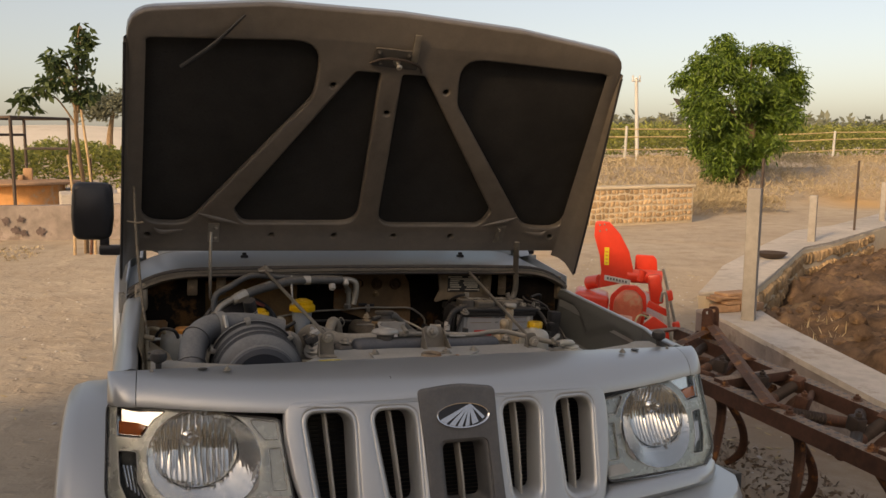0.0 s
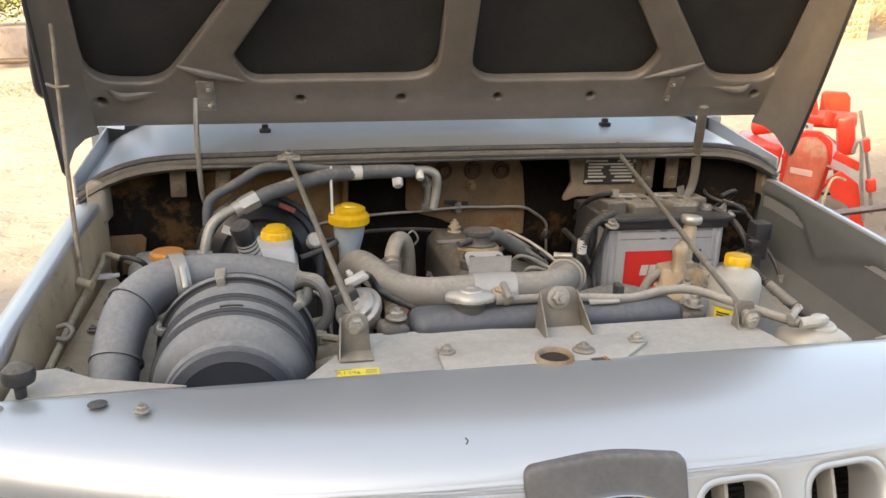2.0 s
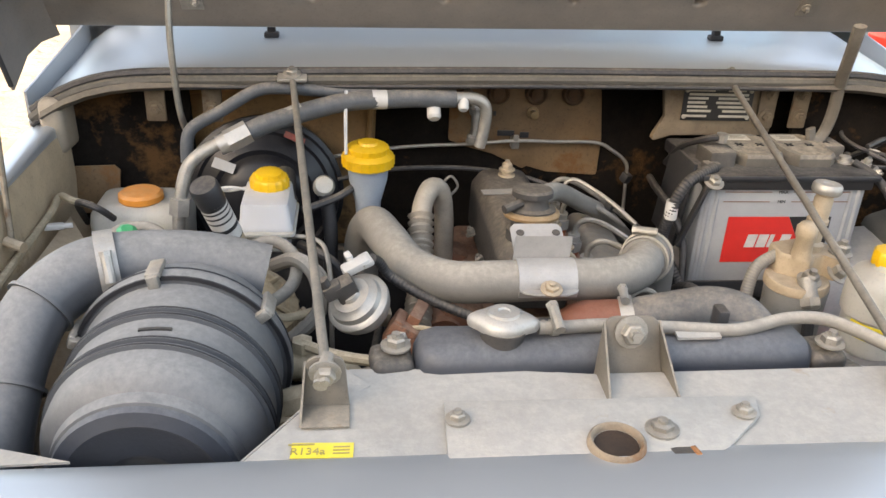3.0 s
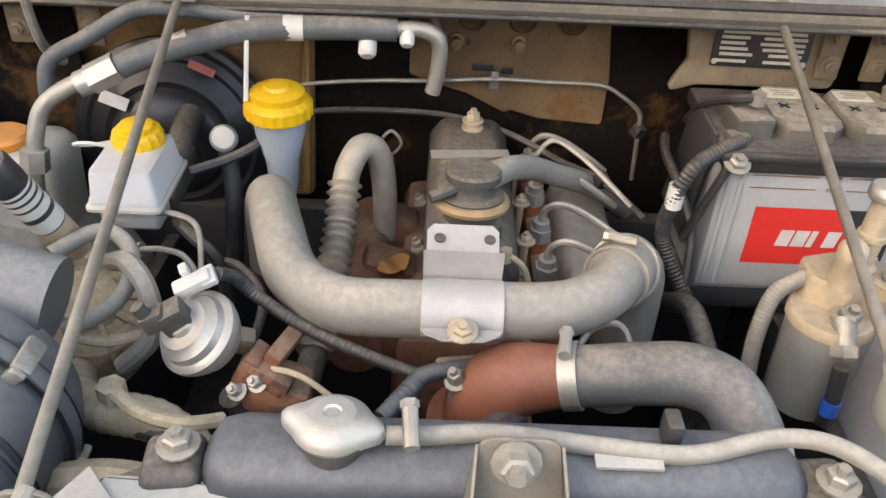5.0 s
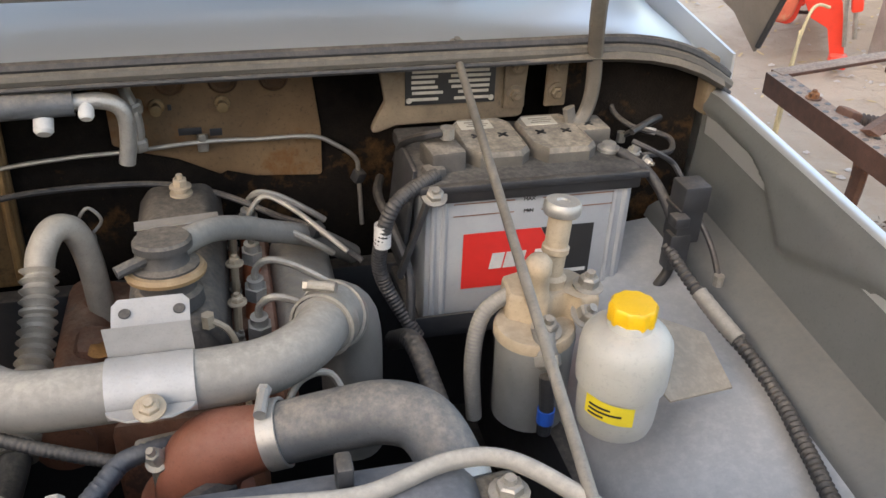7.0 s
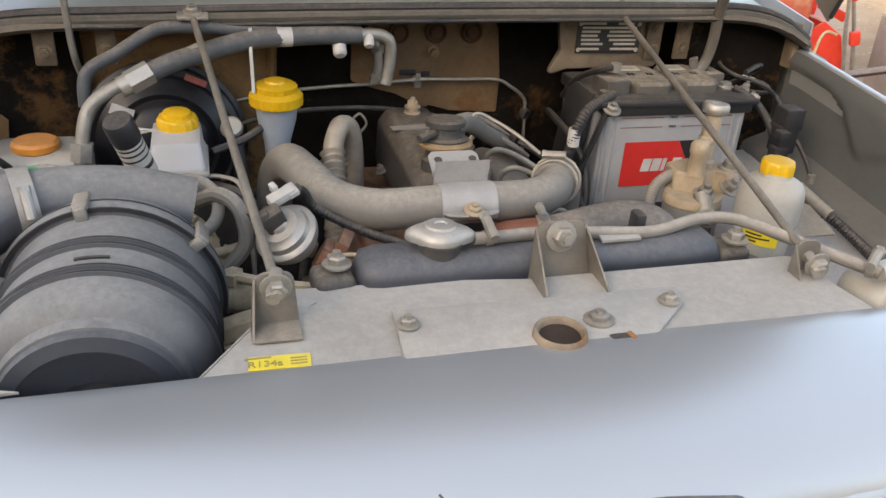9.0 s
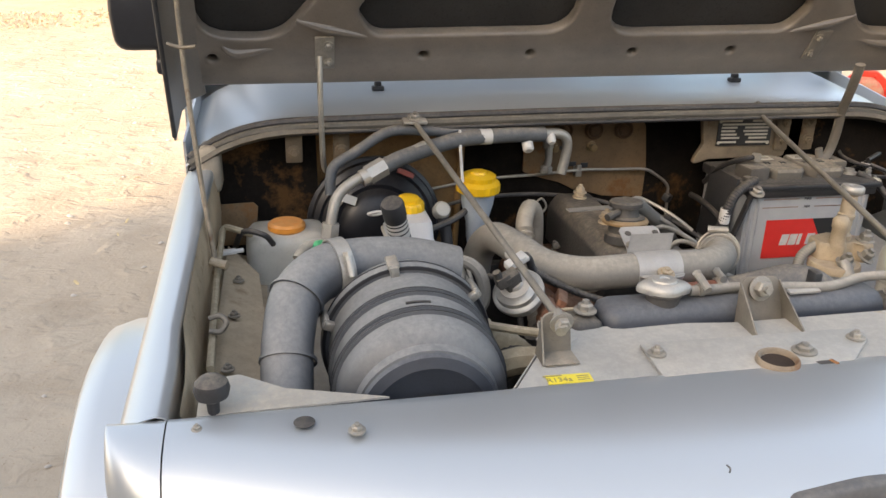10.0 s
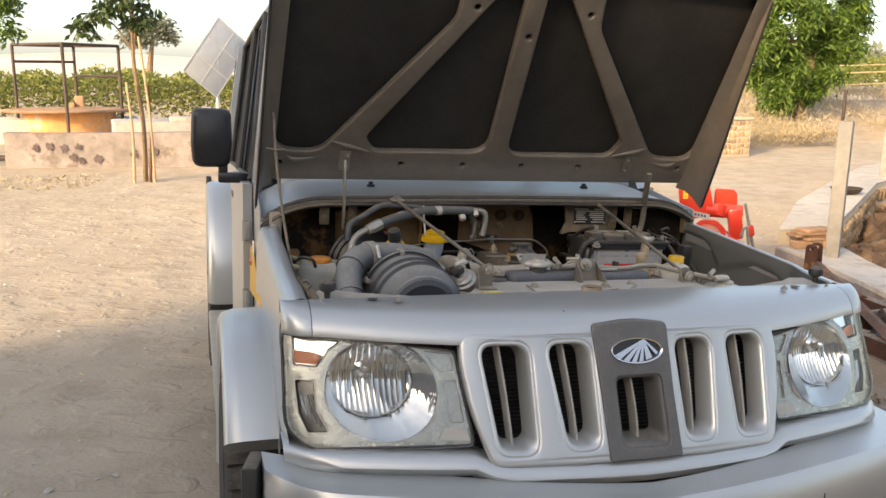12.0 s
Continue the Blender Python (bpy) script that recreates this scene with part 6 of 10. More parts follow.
wt = thing("overflow_tank", (0.41, 0.305, 0.86), "milky white overflow tank by the cross panel", "tank")
bm = BM()
rows = [[Vector((0.402 + p[0] * q, 0.292 + p[1] * q, z)) for p in round_poly([(-0.045, -0.026), (0.050, -0.026), (0.050, 0.045), (-0.045, 0.045)], 0.022)] for q, z in ((0.95, 0.87), (1.0, 0.88), (1.0, 0.942), (0.95, 0.955), (0.75, 0.963), (0.5, 0.966))]
rings(bm, rows)
part("body", bm, M_WHITEP, wt, angle=50)
bm = BM()
lathe(bm, (0.408, 0.300, 0.962), (0, 0, 1), [(0.024, 0), (0.024, 0.008), (0.021, 0.011), (0.013, 0.012), (0.012, 0.020), (0.009, 0.022)], 24)
tube(bm, [(0.408, 0.294, 0.980), (0.385, 0.280, 0.984), (0.362, 0.280, 0.982)], 0.0085, 10)
part("cap", bm, M_WHITEP, wt)

# ---- engine ----
eng = thing("engine", (0.05, 0.8, 0.55), "dusty diesel engine with iron rocker cover and red-brown block", "engine")
bm = BM()
o = round_poly([(-0.052, 0.0), (0.052, 0.0), (0.050, 0.07), (0.034, 0.092), (-0.034, 0.092), (-0.050, 0.07)], [0.004, 0.004, 0.02, 0.02, 0.02, 0.02])
rows = []
for y, q, h in ((0.700, 0.90, -0.012), (0.71, 1.0, -0.004), (0.80, 1.0, 0), (0.90, 1.0, 0.0), (1.000, 1.0, 0.002), (1.015, 0.88, -0.01)):
    rows.append([Vector((0.022 + p[0] * q, y, 0.838 + p[1] + (h if p[1] > 0.02 else 0))) for p in o])
rings(bm, rows)
rocker = part("rocker_cover", bm, M_IRON, eng, "dusty black rocker cover", angle=50)
for p in ((0.026, 0.975, 0.931), (0.022, 0.83, 0.930)):
    bm = BM()
    lathe(bm, p, (0, 0, 1), [(0.014, 0), (0.014, 0.003), (0.008, 0.004), (0.008, 0.012)], 16)
    bolt(bm, Vector(p) + Vector((0, 0, 0.010)), (0, 0, 1), 0.009, 0.010)
    part("cover_bolt", bm, M_TAN, rocker)
bm = BM()
box(bm, (0.022, 0.905, 0.9315), (0.095, 0.018, 0.002), (0, 0, 6))
part("tin_strip", bm, M_ALUB, rocker, "bent bright tin strip")
bm = BM()
box(bm, (0.02, 0.88, 0.68), (0.16, 0.36, 0.26), None, 0.02)
part("block", bm, M_RUSTY, eng, "red-brown painted engine block", angle=40)
M_INJ = mat("orange_rust_injector", (0.36, 0.10, 0.04), 0.6, 0.1, 0.3, 60.0, bump=0.3, dust=0.25, dust_color=DUST)
M_SALMON = mat("faded_red_casting", (0.36, 0.17, 0.11), 0.75, 0.1, 0.3, 40.0, bump=0.5, dust=0.45, dust_color=(0.46, 0.35, 0.27), patch=(0.22, 0.09, 0.05), patch_scale=16.0)
INJ_Y = (0.741, 0.815, 0.895, 0.981)
for y in INJ_Y:
    bm = BM()
    cyl(bm, (0.098, y + 0.006, 0.80), (0.103, y, 0.878), 0.0115, n=14)
    inj = part("injector", bm, M_INJ, eng, "orange rusty injector body")
    bm = BM()
    cyl(bm, (0.103, y, 0.874), (0.104, y - 0.001, 0.890), 0.0135, n=6)
    cyl(bm, (0.104, y - 0.001, 0.890), (0.104, y - 0.002, 0.900), 0.0095, n=12)
    part("union_nut", bm, M_ALUB, inj, "pale union nut")
    bm = BM()
    tube(bm, [(0.104, y - 0.002, 0.898), (0.106, y - 0.003, 0.914), (0.120, y - 0.008, 0.926), (0.145, y - 0.012, 0.920), (0.178, y - 0.02, 0.902), (0.200, y - 0.02, 0.885)], 0.0042, 8)
    part("pipe", bm, M_STEEL, inj, "bent steel injector pipe")
bm = BM()
box(bm, (0.118, 0.86, 0.80), (0.030, 0.30, 0.12), (0, -10, 0), 0.008)
part("inlet_flange", bm, M_SALMON, eng, "faded red cast inlet flange", angle=40)
for y in (0.775, 0.855, 0.94):
    bm = BM()
    cyl(bm, (0.079, y, 0.80), (0.083, y - 0.004, 0.900), 0.0045, n=8)
    bolt(bm, (0.083, y - 0.004, 0.898), (0, 0, 1), 0.007, 0.007)
    part("clamp_stud", bm, M_TAN, eng, "tan injector clamp stud")
bm = BM()
for k in range(3):
    y = 0.72 + 0.10 * k
    box(bm, (0.105, y, 0.80), (0.05, 0.055, 0.10), (0, -12, 0), 0.012)
part("manifold", bm, M_RUSTY, eng, "red-brown inlet manifold", angle=40)
bm = BM()
for k in range(3):
    y = 0.74 + 0.10 * k
    box(bm, (-0.075, y, 0.79), (0.07, 0.06, 0.07), (0, 15, 0), 0.015)
    part("exhaust_port", bm, M_RUSTY, eng, angle=40)
    bm = BM()
cyl(bm, (-0.10, 0.70, 0.79), (-0.10, 0.98, 0.79), 0.03, n=16)
part("exhaust_manifold", bm, M_RUSTY, eng, angle=40)
bm = BM()
lathe(bm, (0.019, 0.741, 0.928), (0, 0.10, 1), [(0.034, 0), (0.033, 0.014), (0.028, 0.018), (0.027, 0.030), (0.032, 0.033), (0.033, 0.044), (0.024, 0.046), (0.0225, 0.050), (0.0225, 0.060), (0.0285, 0.062), (0.0285, 0.069), (0.026, 0.072), (0.008, 0.0725)], 30)
filler = part("oil_filler", bm, M_IRON, eng, "dusty round oil filler and breather")
bm = BM()
lathe(bm, (0.019, 0.744, 0.960), (0, 0.10, 1), [(0.030, 0), (0.0385, 0.001), (0.0395, 0.005), (0.037, 0.009), (0.028, 0.010)], 32)
part("rim", bm, mat("ochre_rubber_rim", (0.27, 0.17, 0.08), 0.6, 0, 0.2, 40.0, dust=0.5, dust_color=(0.42, 0.32, 0.20)), filler, "ochre dusty rim")
bm = BM()
cyl(bm, (0.002, 0.735, 0.984), (-0.024, 0.722, 0.979), 0.0065, n=10)
part("breather_spigot", bm, M_IRON, eng)
bm = BM()
tube(bm, [(0.030, 0.752, 0.985), (0.060, 0.795, 0.976), (0.092, 0.838, 0.953), (0.122, 0.866, 0.930), (0.180, 0.918, 0.886), (0.235, 0.963, 0.828)], 0.0135, 14)
part("breather_hose", bm, M_HOSE, eng, "dusty breather hose")
bm = BM()
rows = []
box(bm, (0.160, 0.86, 0.835), (0.075, 0.22, 0.07), (0, 14, 0), 0.02, 3)
part("air_chamber", bm, M_ALU, eng, "dusty cast air chamber")
# crossing intake pipe
bm = BM()
PIPE = [(-0.215, 0.845, 0.80), (-0.212, 0.835, 0.88), (-0.198, 0.795, 0.925), (-0.178, 0.725, 0.932), (-0.152, 0.655, 0.928), (-0.108, 0.612, 0.930), (-0.05, 0.602, 0.934), (0.01, 0.602, 0.936), (0.07, 0.606, 0.934), (0.112, 0.618, 0.931), (0.148, 0.648, 0.928), (0.170, 0.688, 0.922), (0.176, 0.702, 0.915)]
tube(bm, PIPE, 0.0265, 20, per=6)
part("intake_pipe", bm, M_HOSE, eng, "fat dusty grey air pipe across the engine")
bm = BM()
tube(bm, [(0.163, 0.676, 0.924), (0.180, 0.708, 0.914), (0.194, 0.732, 0.885), (0.200, 0.742, 0.83), (0.202, 0.745, 0.70)], [0.0305, 0.034, 0.036, 0.035, 0.034], 20)
part("rubber_boot", bm, M_HOSE, eng, "thick rubber hose bend")
bm = BM()
band(bm, (0.166, 0.682, 0.923), (0.45, 0.85, -0.2), 0.031, 0.016, 0.003, screw=(-0.3, -0.4, 1))
band(bm, (0.178, 0.704, 0.916), (0.45, 0.75, -0.4), 0.0335, 0.008, 0.003)
part("hose_clip", bm, M_STEEL, eng, "steel hose clip")
bm = BM()
rows = []
for x in (-0.030, 0.048):
    ring = []
    for k in range(13):
        a = radians(-20 + 200 * k / 12)
        ring.append(Vector((x, 0.602 - 0.0285 * math.cos(a), 0.935 + 0.0285 * math.sin(a))))
    xs = 0.009 + (x - 0.009) * 0.93
    xt = 0.009 + (x - 0.009) * 0.87
    ring = [Vector((0.009 + (x - 0.009) * 0.45, 0.553, 0.942)), Vector((0.009 + (x - 0.009) * 0.82, 0.564, 0.939)), Vector((xs, 0.571, 0.939))] + [Vector((xs, v.y, v.z)) for v in ring[1:]] + [Vector((xt, 0.626, 0.955)), Vector((xt, 0.670, 0.976)), Vector((0.009 + (x - 0.009) * 0.72, 0.676, 0.979))]
    rows.append(ring)
sub = [[a.lerp(b, k / 4) for a, b in zip(rows[0], rows[1])] for k in range(5)]
rings(bm, sub, close=False)
bmesh.ops.recalc_face_normals(bm, faces=bm.faces)
bmesh.ops.solidify(bm, geom=list(bm.faces), thickness=0.002)
saddle = part("pipe_saddle", bm, M_SADDLE, eng, "bright scuffed tin saddle over the pipe", angle=40)
for x in (-0.013, 0.034):
    bm = BM()
    lathe(bm, (x, 0.661, 0.9733), (0, -0.45, 1), [(0.0055, 0), (0.005, 0.0006)], 14)
    part("hole", bm, M_BLACK, saddle)
for p in ((0.009, 0.562, 0.944), (-0.016, 0.636, 0.9615), (0.034, 0.636, 0.9615)):
    bm = BM()
    bolt(bm, p, (0, -0.3, 1), 0.0065 if p[1] > 0.6 else 0.009, 0.006)
    part("bolt", bm, M_STEEL if p[1] > 0.6 else M_TAN, saddle)
# corrugated pipe
M_BELL = mat("dusty_bellows_metal", (0.40, 0.355, 0.29), 0.5, 0.2, 0.2, 60.0, bump=0.2, dust=0.45, dust_color=(0.46, 0.40, 0.31))
bm = BM()
tube(bm, [(-0.080, 0.915, 0.80), (-0.082, 0.912, 0.88), (-0.090, 0.902, 0.930), (-0.107, 0.886, 0.944), (-0.120, 0.866, 0.928), (-0.124, 0.852, 0.908)], 0.0155, 14)
cpipe = part("recirculation_pipe", bm, M_BELL, eng, "bent dusty exhaust recirculation pipe")
bm = BM()
tube(bm, [(-0.124, 0.854, 0.911), (-0.127, 0.805, 0.868), (-0.132, 0.75, 0.835), (-0.14, 0.68, 0.805)], 0.0172, 18, ripple=0.20, pitch=0.0115)
part("bellows", bm, M_BELL, cpipe, "corrugated section")
bm = BM()
tube(bm, [(-0.14, 0.68, 0.805), (-0.15, 0.62, 0.79), (-0.17, 0.575, 0.80), (-0.195, 0.56, 0.86)], 0.015, 12)
part("lower_bend", bm, M_IRON, cpipe)
bm = BM()
tube(bm, [(-0.082, 0.925, 0.80), (-0.080, 0.922, 0.88), (-0.078, 0.920, 0.905)], 0.003, 6)
lathe(bm, (-0.078, 0.920, 0.902), (0, 0, 1), [(0.007, 0), (0.007, 0.012)], 10)
tube(bm, [(-0.078, 0.920, 0.914), (-0.087, 0.918, 0.934), (-0.074, 0.916, 0.952), (-0.062, 0.918, 0.934), (-0.077, 0.920, 0.914)], 0.002, 6)
part("dipstick", bm, M_STEEL, eng, "dipstick with wire loop")
# thermostat and radiator hose
bm = BM()
tube(bm, [(0.030, 0.590, 0.76), (0.034, 0.585, 0.82), (0.040, 0.572, 0.858), (0.056, 0.566, 0.884), (0.080, 0.561, 0.895), (0.104, 0.557, 0.901)], [0.038, 0.038, 0.038, 0.036, 0.031, 0.027], 24)
lathe(bm, (0.033, 0.588, 0.800), (0.05, -0.1, 1), [(0.040, 0), (0.052, 0.003), (0.052, 0.012), (0.038, 0.016)], 28)
part("thermostat_housing", bm, mat("red_oxide_casting", (0.25, 0.085, 0.05), 0.6, 0.1, 0.2, 50.0, bump=0.4, dust=0.12, dust_color=DUST), eng, "red-brown cast thermostat elbow")
bm = BM()
bolt(bm, (0.008, 0.566, 0.882), (-0.3, -0.3, 1), 0.008, 0.012)
box(bm, (0.012, 0.585, 0.882), (0.05, 0.02, 0.014), (0, 10, 20), 0.005)
cyl(bm, (0.008, 0.572, 0.83), (0.008, 0.566, 0.884), 0.008, n=10)
part("sensor", bm, M_ALU, eng)
uh = thing("radiator_hose", (0.18, 0.52, 0.93), "thick dusty rubber radiator hose with clips", "hose")
bm = BM()
tube(bm, [(0.096, 0.558, 0.899), (0.125, 0.552, 0.908), (0.165, 0.542, 0.922), (0.200, 0.532, 0.932), (0.228, 0.516, 0.930), (0.243, 0.490, 0.914), (0.248, 0.462, 0.892), (0.248, 0.440, 0.870)], 0.0275, 20)
part("hose", bm, M_HOSEB, uh)
bm = BM()
band(bm, (0.108, 0.556, 0.903), (0.95, -0.18, 0.28), 0.0280, 0.016, 0.003, screw=(-0.1, 0.0, 1))
part("clip", bm, M_ALUB, uh, "bright hose clip")
bm = BM()
band(bm, (0.2455, 0.476, 0.904), (0.12, -0.78, -0.6), 0.0280, 0.014, 0.003, screw=(-1, 0.2, 0.5))
part("clip", bm, M_ALUB, uh, "bright hose clip")

# ---- exhaust recirculation valve ----
ev = thing("vacuum_valve", (-0.21, 0.565, 0.88), "round zinc vacuum valve with grey plug", "valve")
EV = axes((-0.221, 0.567, 0.926), (1, 0.25, 0.1), (0.15, 0.75, 0.65))
ez = EV.to_3x3().col[2]
ez = ez if ez.z > 0 else -ez
bm = BM()
lathe(bm, EV.translation, (-0.45, -0.42, 0.79), [(0.030, -0.022), (0.036, -0.012), (0.039, -0.004), (0.039, 0.002), (0.036, 0.005), (0.033, 0.006), (0.031, 0.013), (0.025, 0.017), (0.023, 0.020), (0.013, 0.021), (0.011, 0.026)], 36)
part("diaphragm_case", bm, M_ALUB, ev, "stepped zinc diaphragm case")
bm = BM()
box(bm, (-0.236, 0.558, 0.950), (0.026, 0.022, 0.028), (10, -25, 15), 0.004)
box(bm, (-0.250, 0.552, 0.952), (0.022, 0.018, 0.018), (0, -25, 10), 0.003)
cyl(bm, (-0.256, 0.550, 0.955), (-0.262, 0.548, 0.968), 0.006, n=10)
part("plug", bm, M_IRON, ev, "grey electrical plug")
bm = BM()
box(bm, (-0.224, 0.582, 0.968), (0.034, 0.015, 0.013), (15, -20, 20), 0.003)
box(bm, (-0.212, 0.588, 0.972), (0.014, 0.020, 0.008), (15, -20, 20), 0.002)
box(bm, (-0.232, 0.590, 0.975), (0.008, 0.012, 0.012), (15, -20, 20), 0.002)
part("connector_clip", bm, M_LABEL_W, ev, "pale connector clip")
bm = BM()
box(bm, (-0.165, 0.555, 0.885), (0.05, 0.022, 0.035), (0, 25, -10), 0.006)
box(bm, (-0.155, 0.565, 0.865), (0.06, 0.05, 0.04), (0, 20, 0), 0.012)
part("mount", bm, M_RUSTY, ev, "rusty cast mount")
bm = BM()
tube(bm, [(-0.205, 0.592, 0.972), (-0.195, 0.605, 0.960), (-0.182, 0.612, 0.938), (-0.148, 0.600, 0.920), (-0.111, 0.590, 0.905), (-0.063, 0.580, 0.890), (-0.023, 0.572, 0.880)], 0.0062, 10, ripple=0.06, pitch=0.005)
part("loom", bm, M_RUBBER, ev, "black sleeved wire")
bm = BM()
tube(bm, [(0.028, 0.590, 0.882), (0.0, 0.577, 0.885), (-0.023, 0.571, 0.881), (-0.037, 0.554, 0.876), (-0.058, 0.530, 0.868)], [0.006, 0.008, 0.0092, 0.0095, 0.0085], 12, ripple=0.05, pitch=0.006)
part("loom_branch", bm, M_TANK, ev, "taped blue-black branch of the loom")
for c_, d_, r_ in (((-0.150, 0.578, 0.903), (0.016, 0.046, 0.020), (0, 24, -20)), ((-0.176, 0.565, 0.897), (0.014, 0.030, 0.030), (0, 30, -14)), ((-0.196, 0.600, 0.890), (0.028, 0.018, 0.022), (10, 18, 10))):
    bm = BM()
    box(bm, c_, d_, r_, 0.003)
    part("bracket_piece", bm, M_RUSTY if d_[0] < 0.02 else M_TAN, ev)
for c_ in ((-0.168, 0.548, 0.888), (-0.160, 0.560, 0.876), (-0.186, 0.545, 0.880)):
    bm = BM()
    bolt(bm, c_, (-0.3, -0.6, 0.7), 0.0065, 0.009)
    part("bolt", bm, M_ALUB, ev)

# ---- air cleaner and its inlet ----
ac = thing("air_cleaner", (-0.405, 0.40, 0.80), "big ribbed grey plastic air cleaner drum", "air filter")
A0 = Vector((-0.408, 0.270, 0.905))
AD = Vector((0.02, 1.0, 0.03)).normalized()
bm = BM()
lathe(bm, A0, AD, [(0.076, 0.022), (0.084, 0.026), (0.086, 0.038), (0.096, 0.046), (0.101, 0.058), (0.102, 0.078), (0.106, 0.079), (0.106, 0.083), (0.102, 0.084), (0.102, 0.089), (0.106, 0.090), (0.106, 0.094), (0.102, 0.095), (0.102, 0.128), (0.106, 0.129), (0.106, 0.133), (0.102, 0.134), (0.102, 0.139), (0.106, 0.14), (0.106, 0.144), (0.103, 0.145), (0.103, 0.19), (0.111, 0.192), (0.113, 0.20), (0.111, 0.207), (0.104, 0.21), (0.104, 0.23), (0.095, 0.25), (0.05, 0.255)], 56)
drum = part("drum", bm, M_GREYP, ac, "ribbed drum", angle=30)
for y0, w, r in ((0.0785, 0.0045, 0.1064), (0.0895, 0.0045, 0.1064), (0.1285, 0.0045, 0.1064), (0.1395, 0.0045, 0.1064), (0.189, 0.004, 0.1112), (0.206, 0.004, 0.1116)):
    bm = BM()
    lathe(bm, A0 + AD * y0, AD, [(r - 0.004, 0), (r, 0.001), (r + 0.0006, w / 2), (r, w - 0.001), (r - 0.004, w)], 56, False, False)
    part("dark_band", bm, M_BLACKC, drum, "black groove band")
bm = BM()
lathe(bm, A0 + AD * 0.026, -AD, [(0.080, -0.004), (0.082, 0.0), (0.080, 0.008), (0.068, 0.012), (0.064, 0.010), (0.035, 0.010), (0.033, 0.004), (0.031, -0.01)], 48, False, False)
part("end_cap", bm, M_TANK, ac, "dark stepped end cap")
bm = BM()
lathe(bm, A0 + AD * 0.026, -AD, [(0.034, 0.0), (0.001, 0.0005)], 24)
part("mouth", bm, M_BLACK, ac)
for ang in (38, 100, -25, 160):
    a = radians(ang)
    q = Vector((math.cos(a), 0, math.sin(a)))
    bm = BM()
    box(bm, A0 + AD * 0.200 + q * 0.114, (0.016, 0.034, 0.008), (0, 90 - ang + 0, 0), 0.003)
    box(bm, A0 + AD * 0.184 + q * 0.109, (0.012, 0.010, 0.014), (0, 90 - ang, 0), 0.002)
    part("clip", bm, M_ALU, ac, "spring clip")
bm = BM()
for k in range(5):
    a = radians(84 + 3.2 * k)
    q = Vector((math.cos(a), 0, math.sin(a)))
    box(bm, A0 + AD * 0.106 + q * 0.1025, (0.007, 0.004, 0.002), (0, 90 - math.degrees(a), 0))
part("moulded_mark", bm, M_BLACK, ac)
it = thing("inlet_duct", (-0.50, 0.5, 0.9), "fat grey plastic air duct with an elbow", "duct")
bm = BM()
tube(bm, [(-0.325, 0.545, 0.972), (-0.39, 0.545, 0.988), (-0.46, 0.538, 0.994), (-0.510, 0.520, 0.992), (-0.545, 0.482, 0.975), (-0.558, 0.435, 0.945), (-0.562, 0.395, 0.912), (-0.563, 0.36, 0.875), (-0.555, 0.33, 0.82)], [0.038, 0.038, 0.037, 0.036, 0.034, 0.0325, 0.032, 0.032, 0.032], 24)
part("duct", bm, M_GREYP, it)
bm = BM()
band(bm, (-0.487, 0.530, 0.995), (0.95, 0.3, 0.05), 0.0375, 0.020, 0.003, screw=(0, -1, 0.4))
part("clamp", bm, M_ALUB, it, "bright steel clamp")
bm = BM()
for k, (p, d) in enumerate((((-0.545, 0.482, 0.975), (-0.45, -0.75, -0.4)), ((-0.560, 0.41, 0.925), (-0.08, -0.75, -0.65)), ((-0.563, 0.365, 0.88), (0, -0.6, -0.75)))):
    band(bm, p, d, (0.0345, 0.0325, 0.032)[k], 0.004, 0.003)
part("ring", bm, M_GREYP, it)
bm = BM()
tube(bm, [(-0.345, 0.575, 0.86), (-0.33, 0.545, 0.865), (-0.300, 0.523, 0.872), (-0.249, 0.515, 0.868), (-0.215, 0.505, 0.84)], 0.019, 16, ripple=0.03, pitch=0.010)
part("outlet_hose", bm, M_ACCORD, it, "dust-caked rubber outlet hose")
M_CAKED = mat("dust_caked_casting", (0.40, 0.315, 0.20), 0.85, 0, 0.28, 35.0, bump=0.7, bscale=120.0, dust=0.6, dust_color=(0.50, 0.41, 0.28), patch=(0.22, 0.155, 0.09), patch_scale=16.0, patch_at=0.58)
al = thing("alternator", (-0.36, 0.65, 0.83), "round ribbed alternator caked in beige dust", "alternator")
AL0, ALD = Vector((-0.372, 0.668, 0.835)), Vector((0.30, -0.30, 0.9)).normalized()
bm = BM()
lathe(bm, AL0, ALD, [(0.050, -0.03), (0.064, -0.02), (0.066, 0.012), (0.062, 0.016), (0.062, 0.022), (0.066, 0.026), (0.065, 0.046), (0.060, 0.056), (0.048, 0.061), (0.044, 0.058), (0.034, 0.060), (0.030, 0.068), (0.012, 0.070)], 40)
part("body", bm, M_CAKED, al, angle=30)
_, u_, v_ = basis(ALD)
for k in range(10):
    a = 2 * math.pi * k / 10
    q = u_ * math.cos(a) + v_ * math.sin(a)
    bm = BM()
    tube(bm, [AL0 + ALD * 0.063 + q * 0.032, AL0 + ALD * 0.060 + q * 0.050, AL0 + ALD * 0.046 + q * 0.064], 0.0035, 6)
    part("rib", bm, M_CAKED, al)
for k in range(3):
    a = 2 * math.pi * k / 3 + 0.4
    q = u_ * math.cos(a) + v_ * math.sin(a)
    bm = BM()
    bolt(bm, AL0 + ALD * 0.046 + q * 0.0655, ALD, 0.007, 0.012)
    part("through_bolt", bm, M_TAN, al)
bm = BM()
